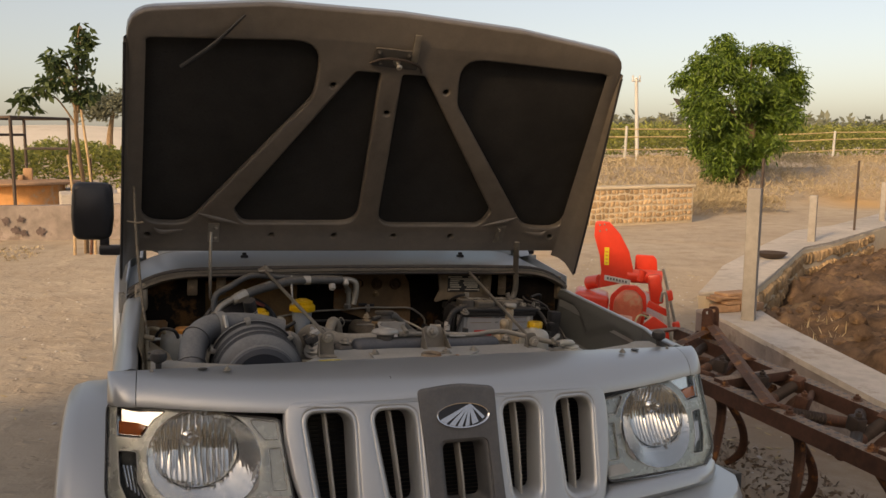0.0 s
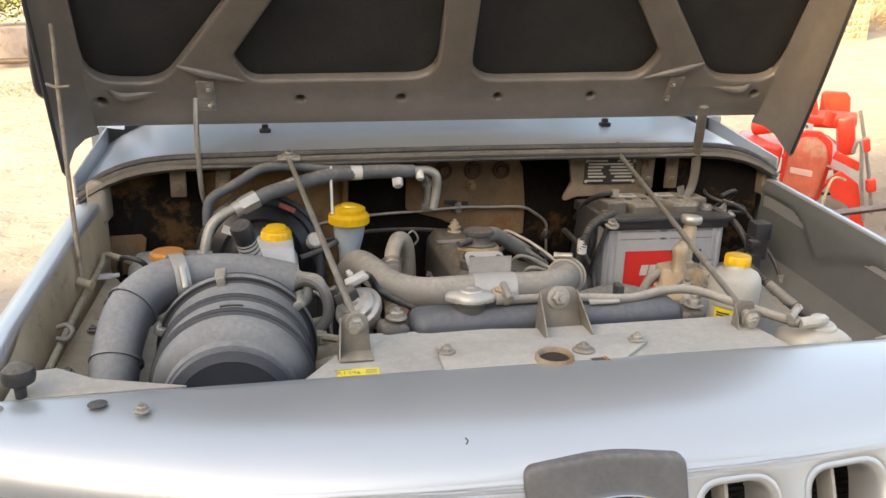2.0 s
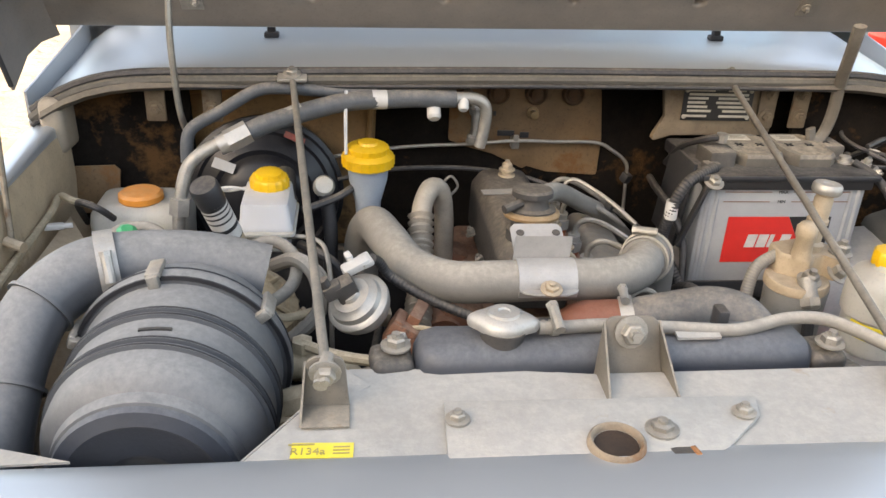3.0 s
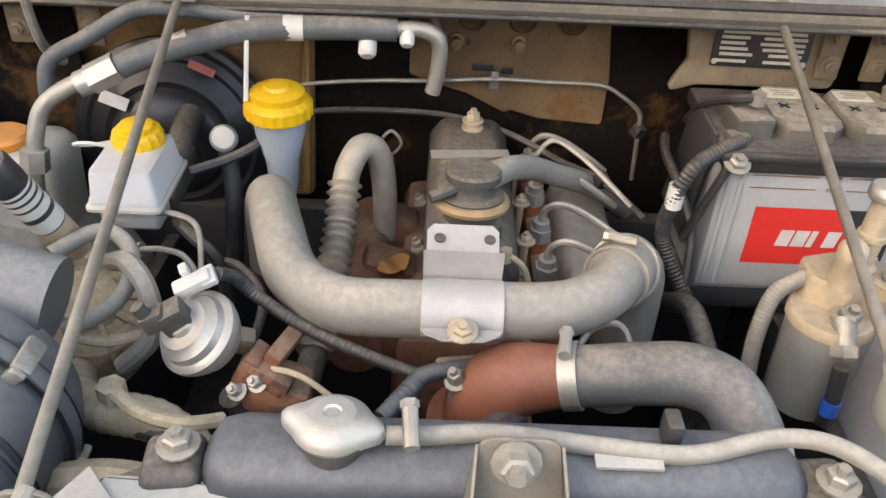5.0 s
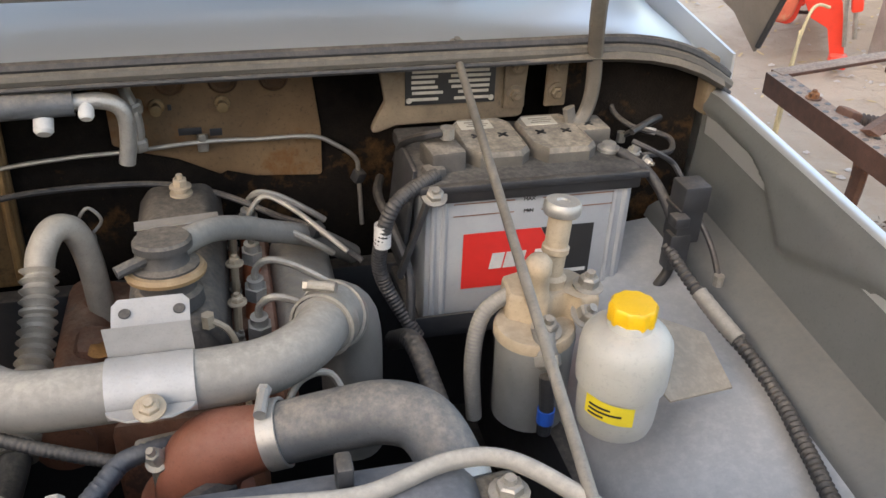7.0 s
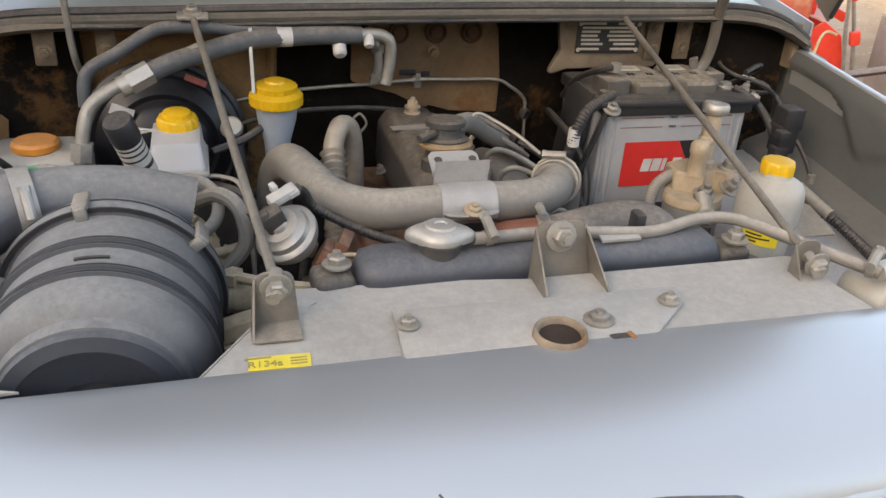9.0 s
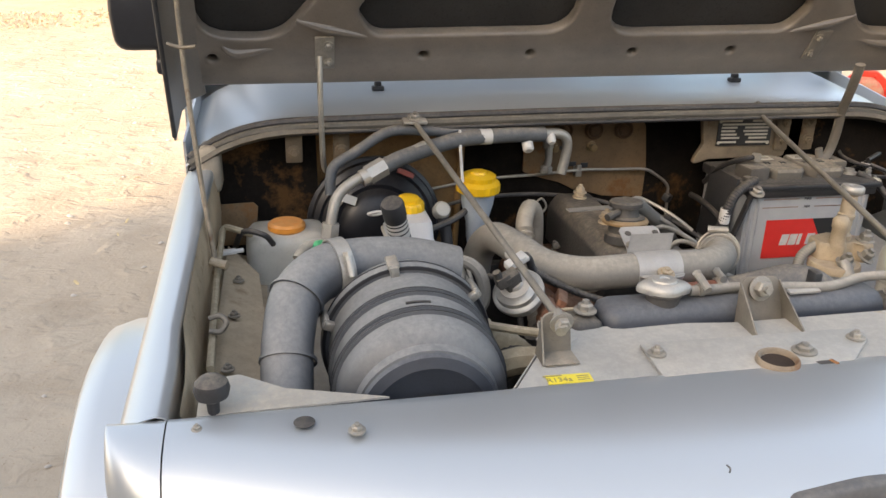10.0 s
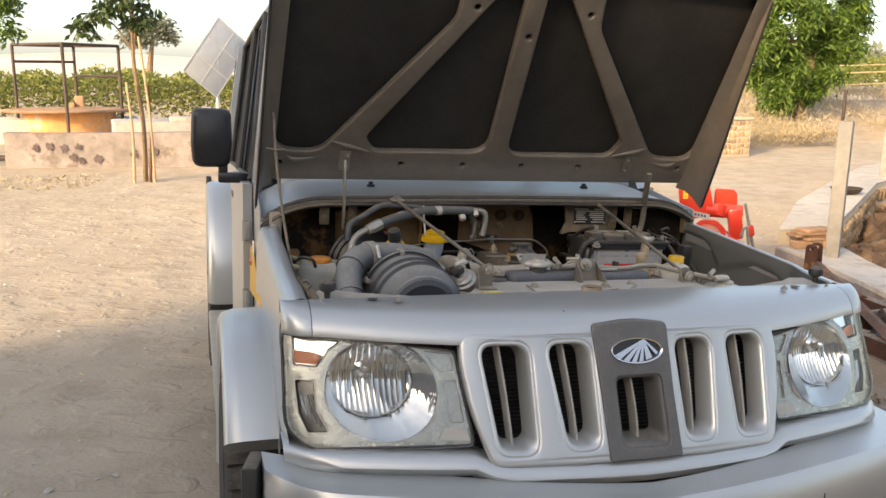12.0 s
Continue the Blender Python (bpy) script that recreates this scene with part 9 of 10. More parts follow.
# ---- masonry helpers ----
def rubble(parent, o, ux, length, height, sx, sz, seed, inset=0.012, n_max=300):
    """Irregular stones set proud in a mortar face: o lower corner, ux the direction along the wall; each a part of its own."""
    rnd = random.Random(seed)
    ux = Vector(ux).normalized()
    nz = Vector((ux.y, -ux.x, 0))
    nx, nzr = max(1, int(length / sx)), max(1, int(height / sz))
    jit = {}

    def corner(i, j):
        if (i, j) not in jit:
            e = (0 < i < nx) * 0.42
            f = (0 < j < nzr) * 0.30
            jit[(i, j)] = (length * (i + rnd.uniform(-e, e)) / nx, height * (j + rnd.uniform(-f, f)) / nzr)
        return jit[(i, j)]

    k = 0
    for j in range(nzr):
        for i in range(nx):
            if k >= n_max:
                return
            q = [corner(i, j), corner(i + 1, j), corner(i + 1, j + 1), corner(i, j + 1)]
            cx, cz = sum(p[0] for p in q) / 4, sum(p[1] for p in q) / 4
            ring = round_poly([(cx + (p[0] - cx) * 0.74, cz + (p[1] - cz) * 0.72) for p in q], sx * 0.22, 2)
            bm = BM()
            rows = [[Vector(o) + ux * p[0] + Vector((0, 0, p[1])) - nz * 0.02 for p in ring],
                    [Vector(o) + ux * p[0] + Vector((0, 0, p[1])) + nz * inset * 0.7 for p in ring],
                    [Vector(o) + ux * (cx + (p[0] - cx) * 0.7) + Vector((0, 0, cz + (p[1] - cz) * 0.7)) + nz * (inset * rnd.uniform(0.9, 1.7)) for p in ring]]
            rings(bm, rows, True, False, True)
            part("stone", bm, M_STONE, parent)
            k += 1


def slab_wall(name, pts, z0, z1, mat_, label, bevel=0.03):
    bm = BM()
    plate(bm, [(x, y, z0) for x, y in pts], z1 - z0, (0, 0, 1), 0.0)
    bmesh.ops.subdivide_edges(bm, edges=[e for e in bm.edges if e.calc_length() > 0.5], cuts=6, use_grid_fill=True)
    for v in bm.verts:
        v.co += Vector((noise.noise(v.co * 3.1), noise.noise(v.co * 3.7 + Vector((5, 0, 0))), 0.6 * noise.noise(v.co * 2.9 + Vector((0, 9, 0))))) * 0.025
    return bm


# stone wall beside the track
sw = thing("stone_wall", (7.0, 12.0, 0), "rubble stone wall with pale mortar beside the dirt track", "wall", frame_m=WORLD)
bm = BM()
plate(bm, [(4.6, 11.55, -0.1), (9.72, 12.25, -0.1), (9.67, 12.62, -0.1), (4.55, 11.92, -0.1)], 0.78, (0, 0, 1), 0.02)
part("mortar_body", bm, M_MORTAR, sw, "pale mortar body")
bm = BM()
plate(bm, [(4.58, 11.52, 0.68), (9.75, 12.22, 0.68), (9.70, 12.66, 0.68), (4.53, 11.96, 0.68)], 0.05, (0, 0, 1), 0.012)
part("coping", bm, M_MORTAR, sw)
rubble(sw, (4.62, 11.55, 0.02), (5.12, 0.7, 0), 5.12, 0.66, 0.112, 0.107, 2)

# whitewashed low wall to the left
lw = thing("low_wall", (-2.0, 12.6, 0), "low whitewashed wall with dark stains", "wall", frame_m=WORLD)
bm = slab_wall("low_wall", [(-3.42, 13.05), (1.5, 12.2), (1.5, 12.48), (-3.40, 13.33)], -0.1, 0.55, M_PLASTER, "")
part("body", bm, M_PLASTER, lw, angle=60)
M_STAIN = mat("dark_damp_stain", (0.13, 0.10, 0.095), 0.95, 0, 0.4, 30.0, spec=0.1)
rnd = random.Random(4)
for k in range(9):
    x = (-2.95, -2.75, -2.55, -2.33, -2.30, -2.05, -1.5, -1.2, -2.42)[k]
    z = (0.33, 0.34, 0.32, 0.33, 0.12, 0.14, 0.22, 0.26, 0.17)[k]
    y = 13.05 - (x + 3.42) * 0.1728 - 0.030
    bm = BM()
    n = 14
    plate(bm, [(x + 0.052 * (1 + 0.5 * rnd.uniform(-1, 1)) * math.cos(2 * math.pi * i / n), y, z + 0.058 * (1 + 0.5 * rnd.uniform(-1, 1)) * math.sin(2 * math.pi * i / n)) for i in range(n)], 0.004, (0.17, 1, 0))
    part("stain", bm, M_STAIN, lw, "dark damp stain")
lw2 = thing("low_wall", (-5.0, 15.0, 0), "short pale wall stub behind the low wall", "wall", frame_m=WORLD)
bm = slab_wall("low_wall", [(-7.5, 14.2), (-3.95, 14.0), (-3.9, 14.25), (-7.5, 14.5)], -0.1, 0.58, M_PLASTER, "")
part("body", bm, M_PLASTER, lw2, angle=60)
bm = BM()
tube(bm, [(-4.6, 13.7, 0.12), (-3.9, 13.55, 0.13), (-3.35, 13.45, 0.13)], 0.045, 10)
solo("drain_pipe", bm, M_PIPE, "dark pipe lying at the foot of the wall", "pipe", frame_m=WORLD)

# well with its iron frame
WX, WY_ = -3.05, 18.7
well = thing("well", (WX, WY_, 0), "plastered orange well head under an iron pipe frame", "well", frame_m=WORLD)
bm = BM()
lathe(bm, (WX, WY_, -0.1), (0, 0, 1), [(0.95, 0), (0.95, 0.74), (0.92, 0.78), (0.7, 0.78)], 36)
part("parapet", bm, M_ORANGEP, well, "orange plastered parapet")
bm = BM()
lathe(bm, (WX, WY_, 0.66), (0, 0, 1), [(1.30, 0), (1.32, 0.03), (1.28, 0.06), (0.3, 0.09)], 36)
part("cover_slab", bm, M_BRICKR, well, "brown cover slab")
bm = BM()
box(bm, (WX + 0.22, WY_, 0.85), (0.18, 0.14, 0.30), None, 0.02)
box(bm, (WX + 0.08, WY_ - 0.1, 0.80), (0.10, 0.10, 0.12), None, 0.02)
part("pump_stub", bm, M_BRICKR, well)
bm = BM()
box(bm, (WX - 0.1, WY_ + 0.3, 0.18), (3.0, 1.6, 0.66), (0, 0, 4), 0.04)
part("plinth", bm, M_CONC, well, "pale cement plinth")
PA, PB, PC, PD = (-4.12, 19.0), (-2.93, 17.2), (-3.02, 20.2), (-1.95, 18.4)
for x, y in (PA, PB, PC, PD):
    bm = BM()
    cyl(bm, (x, y, 0.1), (x, y, 2.08), 0.034, n=8)
    part("post", bm, M_PIPE, well)
for a, b, za, zb in ((PA, PB, 2.07, 2.05), (PB, PD, 2.05, 2.06), (PD, PC, 2.06, 2.1), (PC, PA, 2.1, 2.07), (PA, PC, 1.72, 1.74), (PC, PD, 1.42, 1.42)):
    bm = BM()
    cyl(bm, (*a, za), (*b, zb), 0.030, n=8)
    part("rail", bm, M_PIPE, well)
tank = thing("tank_block", (-1.2, 15.5, 0), "grey plastered tank behind the low wall", "tank", frame_m=WORLD)
bm = BM()
box(bm, (-1.2, 16.0, 0.28), (1.6, 1.4, 0.62), (0, 0, 6), 0.03)
part("body", bm, M_CONC, tank)
bm = BM()
box(bm, (-0.6, 15.6, 0.62), (0.7, 0.5, 0.10), (0, 0, 6), 0.02)
part("lid", bm, M_CONC, tank)

# solar panel on its mast
sp = thing("solar_panel", (0.05, 19.0, 0), "tilted solar panel on a steel mast", "solar panel", frame_m=WORLD)
SPM = axes((0.15, 19.0, 1.85), (0.72, 0.35, -0.62), (0.55, 0.25, 0.80))
bm = BM()
box(bm, (0, 0, 0), (1.0, 1.5, 0.03), None, 0.004)
move(bm, SPM)
part("glass", bm, mat("solar_glass", (0.42, 0.44, 0.47), 0.2, 0.0, 0.08, 6.0, coat=0.6, dust=0.3), sp, "grey solar glass")
for k in range(4):
    bm = BM()
    box(bm, (0, -0.75 + 0.5 * k, 0.017), (1.0, 0.022, 0.006))
    move(bm, SPM)
    part("frame_bar", bm, M_LABEL_W, sp)
for k in range(3):
    bm = BM()
    box(bm, (-0.5 + 0.5 * k, 0, 0.018), (0.022, 1.5, 0.006))
    move(bm, SPM)
    part("frame_bar", bm, M_LABEL_W, sp)
bm = BM()
cyl(bm, (0.1, 19.1, -0.2), (0.15, 19.03, 1.82), 0.05, n=10)
part("mast", bm, M_PALE, sp)

# poles and fence beyond the track
for x, y, h, r, lean in ((16.2, 24.2, 3.9, 0.075, -0.14), (16.6, 21.8, 2.9, 0.045, 0.02)):
    z = ground_z(x, y)
    pl = thing("utility_pole", (x, y, z), "slender pale utility pole", "pole", "poles", WORLD)
    bm = BM()
    cyl(bm, (x, y, z - 0.4), (x + lean, y, h), r, r * 0.8, 10)
    part("shaft", bm, M_PALE, pl)
    bm = BM()
    box(bm, (x + lean, y, h - 0.12), (0.35, 0.05, 0.05))
    cyl(bm, (x + lean - 0.14, y, h - 0.1), (x + lean - 0.14, y, h + 0.08), 0.03, n=8)
    cyl(bm, (x + lean + 0.14, y, h - 0.1), (x + lean + 0.14, y, h + 0.08), 0.03, n=8)
    part("crossarm", bm, M_PALE, pl)
    if h < 3.5:
        for dx, dz in ((-0.30, 0.02), (0.26, -0.10)):
            bm = BM()
            box(bm, (x + lean + dx, y - 0.05, h - 0.05 + dz), (0.62, 0.5, 0.03), (38, 8, 0), 0.004)
            part("panel", bm, M_PIPE, pl, "dark tilted panel")
fence = thing("fence", (20, 24, 0), "pale post-and-rail fence along the bank", "fence", frame_m=WORLD)
for k in range(9):
    x, y = 11.0 + 3.1 * k, 21.5 + 0.25 * k
    z = ground_z(x, y)
    bm = BM()
    cyl(bm, (x, y, z - 0.2), (x + 0.08 * math.sin(k * 2.1), y, z + 1.25), 0.045, n=8)
    part("post", bm, M_PALE, fence)
for h in (0.55, 0.95, 1.2):
    bm = BM()
    tube(bm, [(11.0 + 3.1 * k, 21.5 + 0.25 * k, ground_z(11.0 + 3.1 * k, 21.5 + 0.25 * k) + h - 0.05 * (k % 2)) for k in range(9)], 0.022, 6, 2)
    part("rail", bm, M_STRAW, fence)

# ---- retaining wall with its posts, to the right ----
WA = [(3.48, 3.79), (4.00, 3.77), (4.85, 4.48), (6.45, 5.86), (7.12, 6.15), (9.00, 7.24), (14.0, 10.1), (13.7, 10.7), (8.9, 7.85), (7.80, 7.45), (6.25, 6.25), (4.62, 4.93)]
ra = thing("retaining_wall", (4.5, 4.2, 0), "low stone retaining wall with a pale cement top", "wall", frame_m=WORLD)
bm = slab_wall("retaining_wall", WA, -0.35, 0.30, M_CONC, "")
part("body", bm, M_MORTAR, ra, angle=60)
bm = BM()
plate(bm, [(x, y, 0.297) for x, y in WA], 0.035, (0, 0, 1), 0.012)
part("cement_top", bm, M_CONC, ra, "pale cement top")
for (x0, y0), (x1, y1), sd in ((WA[1], WA[2], 5), (WA[2], WA[3], 6), (WA[3], WA[4], 7), (WA[4], WA[5], 8)):
    L_ = math.hypot(x1 - x0, y1 - y0)
    rubble(ra, (x0, y0, -0.22), (x1 - x0, y1 - y0, 0), L_, 0.50, 0.085, 0.13, sd, 0.022, 100)
rb = thing("retaining_wall", (3.2, 2.0, 0), "lower stretch of wall with a flat pale cement top", "wall", frame_m=WORLD)
WB = [(3.46, 3.79), (3.40, 3.35), (2.83, 1.494), (2.62, 0.30), (2.42, -1.60), (2.86, -1.60), (3.00, 0.30), (3.23, 1.80), (3.70, 3.12), (4.00, 3.76)]
bm = slab_wall("retaining_wall", WB, -0.25, 0.17, M_CONC, "")
part("body", bm, M_PLASTER, rb, angle=60)
bm = BM()
plate(bm, [(x, y, 0.165) for x, y in WB], 0.035, (0, 0, 1), 0.012)
part("cement_top", bm, M_CONC, rb, "pale cement top")
for k in range(6):
    br = thing("brick", (3.68, 3.62, 0.20), "worn brick lying on the wall", "brick", "bricks on the wall", WORLD)
    bm = BM()
    if k < 2:
        box(bm, (3.60 + 0.22 * k, 3.62 - 0.015 * k, 0.231), (0.21, 0.10, 0.058), (0, 0, -4 + 9 * k), 0.008)
    else:
        box(bm, (3.64 + 0.035 * (k % 3), 3.635 + 0.02 * (k % 2), 0.2715 + 0.020 * (k - 2)), (0.30 - 0.03 * (k % 2), 0.14, 0.019), (0, 0.8, -8 + 7 * (k % 3)), 0.004)
    part("body", bm, M_BRICKR, br)
for (x, y, z, h, w, m_, lb) in ((3.56, 3.30, 0.20, 0.96, 0.092, M_POST, "square weathered concrete post"), (7.00, 6.30, 0.33, 0.56, 0.085, M_POST, "square weathered concrete post"), (10.2, 8.2, 0.33, 0.60, 0.08, M_POST, "square weathered concrete post")):
    po = thing("fence_post", (x, y, z), lb, "post", "posts on the wall", WORLD)
    bm = BM()
    box(bm, (x, y, z + h / 2 - 0.05), (w, w, h + 0.1), (0.6, -1.0, 40), 0.008)
    part("shaft", bm, m_, po)
for (x, y, z, h) in ((4.91, 4.80, 0.33, 1.02), (8.6, 7.2, 0.33, 0.95), (10.9, 8.6, 0.33, 0.8)):
    po = thing("iron_stake", (x, y, z), "thin rusty iron stake", "stake", "posts on the wall", WORLD)
    bm = BM()
    cyl(bm, (x, y, z - 0.05), (x + 0.02, y, z + h), 0.015, n=8)
    part("shaft", bm, M_PIPE, po)
bowl = thing("bowl", (5.45, 5.22, 0.332), "shallow dark iron bowl on the wall", "bowl", frame_m=WORLD)
bm = BM()
lathe(bm, (5.45, 5.22, 0.332), (0, 0, 1), [(0.07, 0), (0.12, 0.02), (0.155, 0.06), (0.15, 0.062), (0.11, 0.03), (0.02, 0.015)], 26)
part("bowl", bm, M_PIPE, bowl)

# dark dug soil beyond the wall
bm = BM()
rng = np.random.default_rng(9)


SOIL_EDGE = [(-2.0, 2.80), (0.3, 2.99), (1.8, 3.22), (3.12, 3.69), (3.78, 4.02), (5.88, 6.50), (7.2, 9.1), (10.2, 14.3)]


def soil_at(u, v):
    y = -2.0 + 12.2 * u
    x = lerp_table(SOIL_EDGE, y) - 0.05 + 6.5 * v * v
    y -= 3.6 * v * v
    n1 = noise.noise(Vector((x * 1.5, y * 1.5, 3))) * 0.10 + abs(noise.noise(Vector((x * 4.5, y * 4.5, 1)))) * 0.13 + abs(noise.noise(Vector((x * 12, y * 12, 1)))) * 0.06
    return Vector((x, y, -0.06 + n1 * smooth01(0.0, 0.06, v) + 0.20 * smooth01(0.03, 0.35, v)))


sheet(bm, soil_at, 240, 130)
solo("dug_soil", bm, M_SOIL, "dark clumped dug soil behind the wall", "soil", kind="stuff", frame_m=WORLD, angle=180)
bm = BM()
rnd = random.Random(77)
for k in range(520):
    u, v = rnd.uniform(0.1, 0.85), rnd.uniform(0.08, 0.75)
    c, r = soil_at(u, v), rnd.uniform(0.025, 0.085) * (0.6 + v)
    for q in bmesh.ops.create_icosphere(bm, subdivisions=1, radius=r)["verts"]:
        q.co = c + Vector((q.co.x * rnd.uniform(0.8, 1.3), q.co.y * rnd.uniform(0.8, 1.3), q.co.z * rnd.uniform(0.5, 0.95)))
solo("soil_clods", bm, M_SOIL, "loose clods on the dug soil", "soil", kind="stuff", frame_m=WORLD, angle=20)
hedge("dry_weeds", "tufts of dry weeds on the soil", 3.75, 5.4, 2.4, 3.6, 0.22, 420, 0.11, L_DRY, 16, 0.12, 0.10)

# ---- spring cultivator ----
cu = thing("cultivator", (1.65, 0.9, 0), "rusty spring-tine cultivator with two drilled beams", "farm machine", frame_m=WORLD)
FB = (Vector((1.637, 2.06, 0.50)), Vector((1.500, -0.45, 0.50)))
BB = (Vector((2.073, 2.10, 0.50)), Vector((1.790, -0.45, 0.50)))


def beam(a, b, w=0.052, h=0.062):
    d = (b - a).normalized()
    s = Vector((-d.y, d.x, 0))
    bm = BM()
    rows = []
    for p in (a, b):
        rows.append([p + s * (-w / 2), p + s * (w / 2), p + s * (w / 2) - Vector((0, 0, h)), p + s * (w / 2 - 0.008) - Vector((0, 0, h)), p + s * (w / 2 - 0.008) - Vector((0, 0, 0.008)), p + s * (-w / 2 + 0.008) - Vector((0, 0, 0.008)), p + s * (-w / 2 + 0.008) - Vector((0, 0, h)), p + s * (-w / 2) - Vector((0, 0, h))])
    rings(bm, rows)
    ob = part("beam", bm, M_RUSTBAR, cu, "worn rusty drilled channel beam")
    L_ = (b - a).length
    n = int(L_ / 0.042)
    for k in range(n):
        for q in (-0.016, 0.016):
            if (k % 9) == 4:
                continue
            p = a + d * (0.03 + 0.042 * k) + s * q
            bm = BM()
            lathe(bm, p + Vector((0, 0, 0.0006)), (0, 0, 1), [(0.0085, 0), (0.008, 0.0006)], 8)
            part("drill_hole", bm, M_BLACK, ob)
    for k in range(4, n, 9):
        bm = BM()
        bolt(bm, a + d * (0.03 + 0.042 * k) + Vector((0, 0, 0.001)), (0, 0, 1), 0.014, 0.014)
        part("bolt", bm, M_RUST, ob)


beam(*FB)
beam(*BB)
for t_ in (0.004, 0.36, 0.70, 0.995):
    bm = BM()
    a, b = FB[0].lerp(FB[1], t_), BB[0].lerp(BB[1], t_)
    box(bm, (a + b) / 2 - Vector((0, 0, 0.004)), ((b - a).length, 0.05, 0.012 if t_ < 0.1 else 0.04), (0, 0, math.degrees(math.atan2(b.y - a.y, b.x - a.x))), 0.003)
    part("cross_bar", bm, M_RUSTBAR, cu)
for k in range(5):
    for row, (P, Q) in enumerate((FB, BB)):
        t_ = 0.13 + 0.19 * k + 0.09 * row
        if t_ > 0.98:
            continue
        p = P.lerp(Q, t_)
        s = 1 if row == 0 else -1
        bm = BM()
        tube(bm, [p + Vector((0.02 * s, 0, -0.06)), p + Vector((0.10 * s, 0.0, -0.14)), p + Vector((0.02 * s, -0.06, -0.33)), p + Vector((-0.02 * s, -0.02, -0.47)), p + Vector((0.0, 0.06, -0.56))], [0.026, 0.028, 0.024, 0.022, 0.012], 8, flat=0.55)
        tine = part("tine", bm, M_RUST, cu, "curved rusty tine")
        a = p + Vector((0.05 * s, 0.02, -0.02))
        b = p + Vector((0.30 * s, -0.05, -0.07))
        bm = BM()
        tube(bm, [a, b], 0.019, 12, smooth=False, ripple=0.2, pitch=0.013)
        part("spring", bm, M_PIPE, tine, "coil spring")
        bm = BM()
        cyl(bm, a + (b - a) * 0.55, a + (b - a) * 1.10, 0.022, n=14)
        part("spring_tube", bm, M_RUST, tine)
        bm = BM()
        box(bm, a + Vector((-0.02 * s, 0, 0.0)), (0.045, 0.055, 0.065), (0, 20 * s, 10), 0.008)
        part("clamp", bm, M_RUST, tine)
for k in range(7):
    t_ = 0.22 + 0.105 * k
    a, b = FB[0].lerp(FB[1], t_), BB[0].lerp(BB[1], t_ - 0.10)
    bm = BM()
    tube(bm, [a + Vector((0.03, 0, -0.035)), b + Vector((-0.03, 0, -0.030))], 0.013 if k % 2 else 0.021, 10, smooth=False)
    part("cross_tube", bm, M_RUST if k % 2 else M_PIPE, cu, "dark cross tube")
    bm = BM()
    c = a.lerp(b, 0.35 + 0.05 * (k % 3))
    box(bm, c + Vector((0, 0, 0.004)), (0.045, 0.05, 0.055), (12, 0, 25 * (k % 2)), 0.007)
    bolt(bm, c + Vector((0.0, -0.01, 0.03)), (0, 0, 1), 0.012, 0.014)
    part("tube_clamp", bm, M_PIPE if k % 3 else M_RUST, cu)
# hitch
for dx in (-0.035, 0.035):
    bm = BM()
    o = round_poly([(-0.030, 0), (0.030, 0), (0.026, 0.20), (-0.026, 0.20)], [0.003, 0.003, 0.022, 0.022])
    hole = [(0.009 * math.cos(2 * math.pi * i / 12), 0.178 + 0.009 * math.sin(2 * math.pi * i / 12)) for i in range(12)]
    bm = curve_mesh([o, hole], 0.006, 0.001)
    move(bm, axes((2.075 + dx * 0.9, 1.84 + dx * 0.5, 0.455), (0.75, -0.66, 0), (0, 0, 1)))
    part("hitch_plate", bm, M_RUST, cu, "drilled hitch plate")
for a, b, w in (((2.07, 1.82, 0.565), (1.545, 0.80, 0.515), 0.060), ((2.05, 1.83, 0.54), (1.61, 1.62, 0.512), 0.050), ((2.08, 1.82, 0.53), (1.96, 1.40, 0.505), 0.055)):
    bm = BM()
    tube(bm, [a, b], w / 2, 4, smooth=False, flat=0.35)
    part("brace", bm, M_RUST, cu, "flat rusty brace")
rnd = random.Random(8)
for k in range(7):
    x, y = rnd.uniform(1.15, 2.2), rnd.uniform(0.0, 1.3)
    sc = thing("litter_sheet", (x, y, 0.02), "crumpled pale plastic sheet on the ground", "litter", "litter", WORLD)
    bm = BM()
    a0 = rnd.uniform(0, 6.28)
    w, h = rnd.uniform(0.10, 0.26), rnd.uniform(0.08, 0.18)
    sheet(bm, lambda u, v: Vector((x + math.cos(a0) * (u - 0.5) * w - math.sin(a0) * (v - 0.5) * h, y + math.sin(a0) * (u - 0.5) * w + math.cos(a0) * (v - 0.5) * h, 0.03 + 0.03 * noise.noise(Vector((u * 3 + k, v * 3, 0.5))) + 0.012)), 8, 8, 0.001)
    part("sheet", bm, mat("pale_plastic", (0.42, 0.44, 0.40), 0.6, 0, 0.15, 20.0, dust=0.3), sc)
hedge("ground_litter", "chaff, twigs and scraps beside the machine", 0.95, 2.5, -0.6, 2.2, 0.03, 5200, 0.032, leaf_material("chaff", (0.10, 0.065, 0.04), (0.30, 0.22, 0.15), 0.05), 17)
for k, pts in enumerate(([(2.10, 2.62, 0.0), (2.14, 2.66, 0.25), (2.24, 2.74, 0.42), (2.36, 2.80, 0.40)], [(2.02, 2.50, 0.0), (2.10, 2.60, 0.22), (2.18, 2.70, 0.36)])):
    bm = BM()
    tube(bm, pts, 0.006, 6)
    solo("bent_wire", bm, M_STRAW, "bent dry wire stuck in the ground", "wire", "bent wires", frame_m=WORLD)

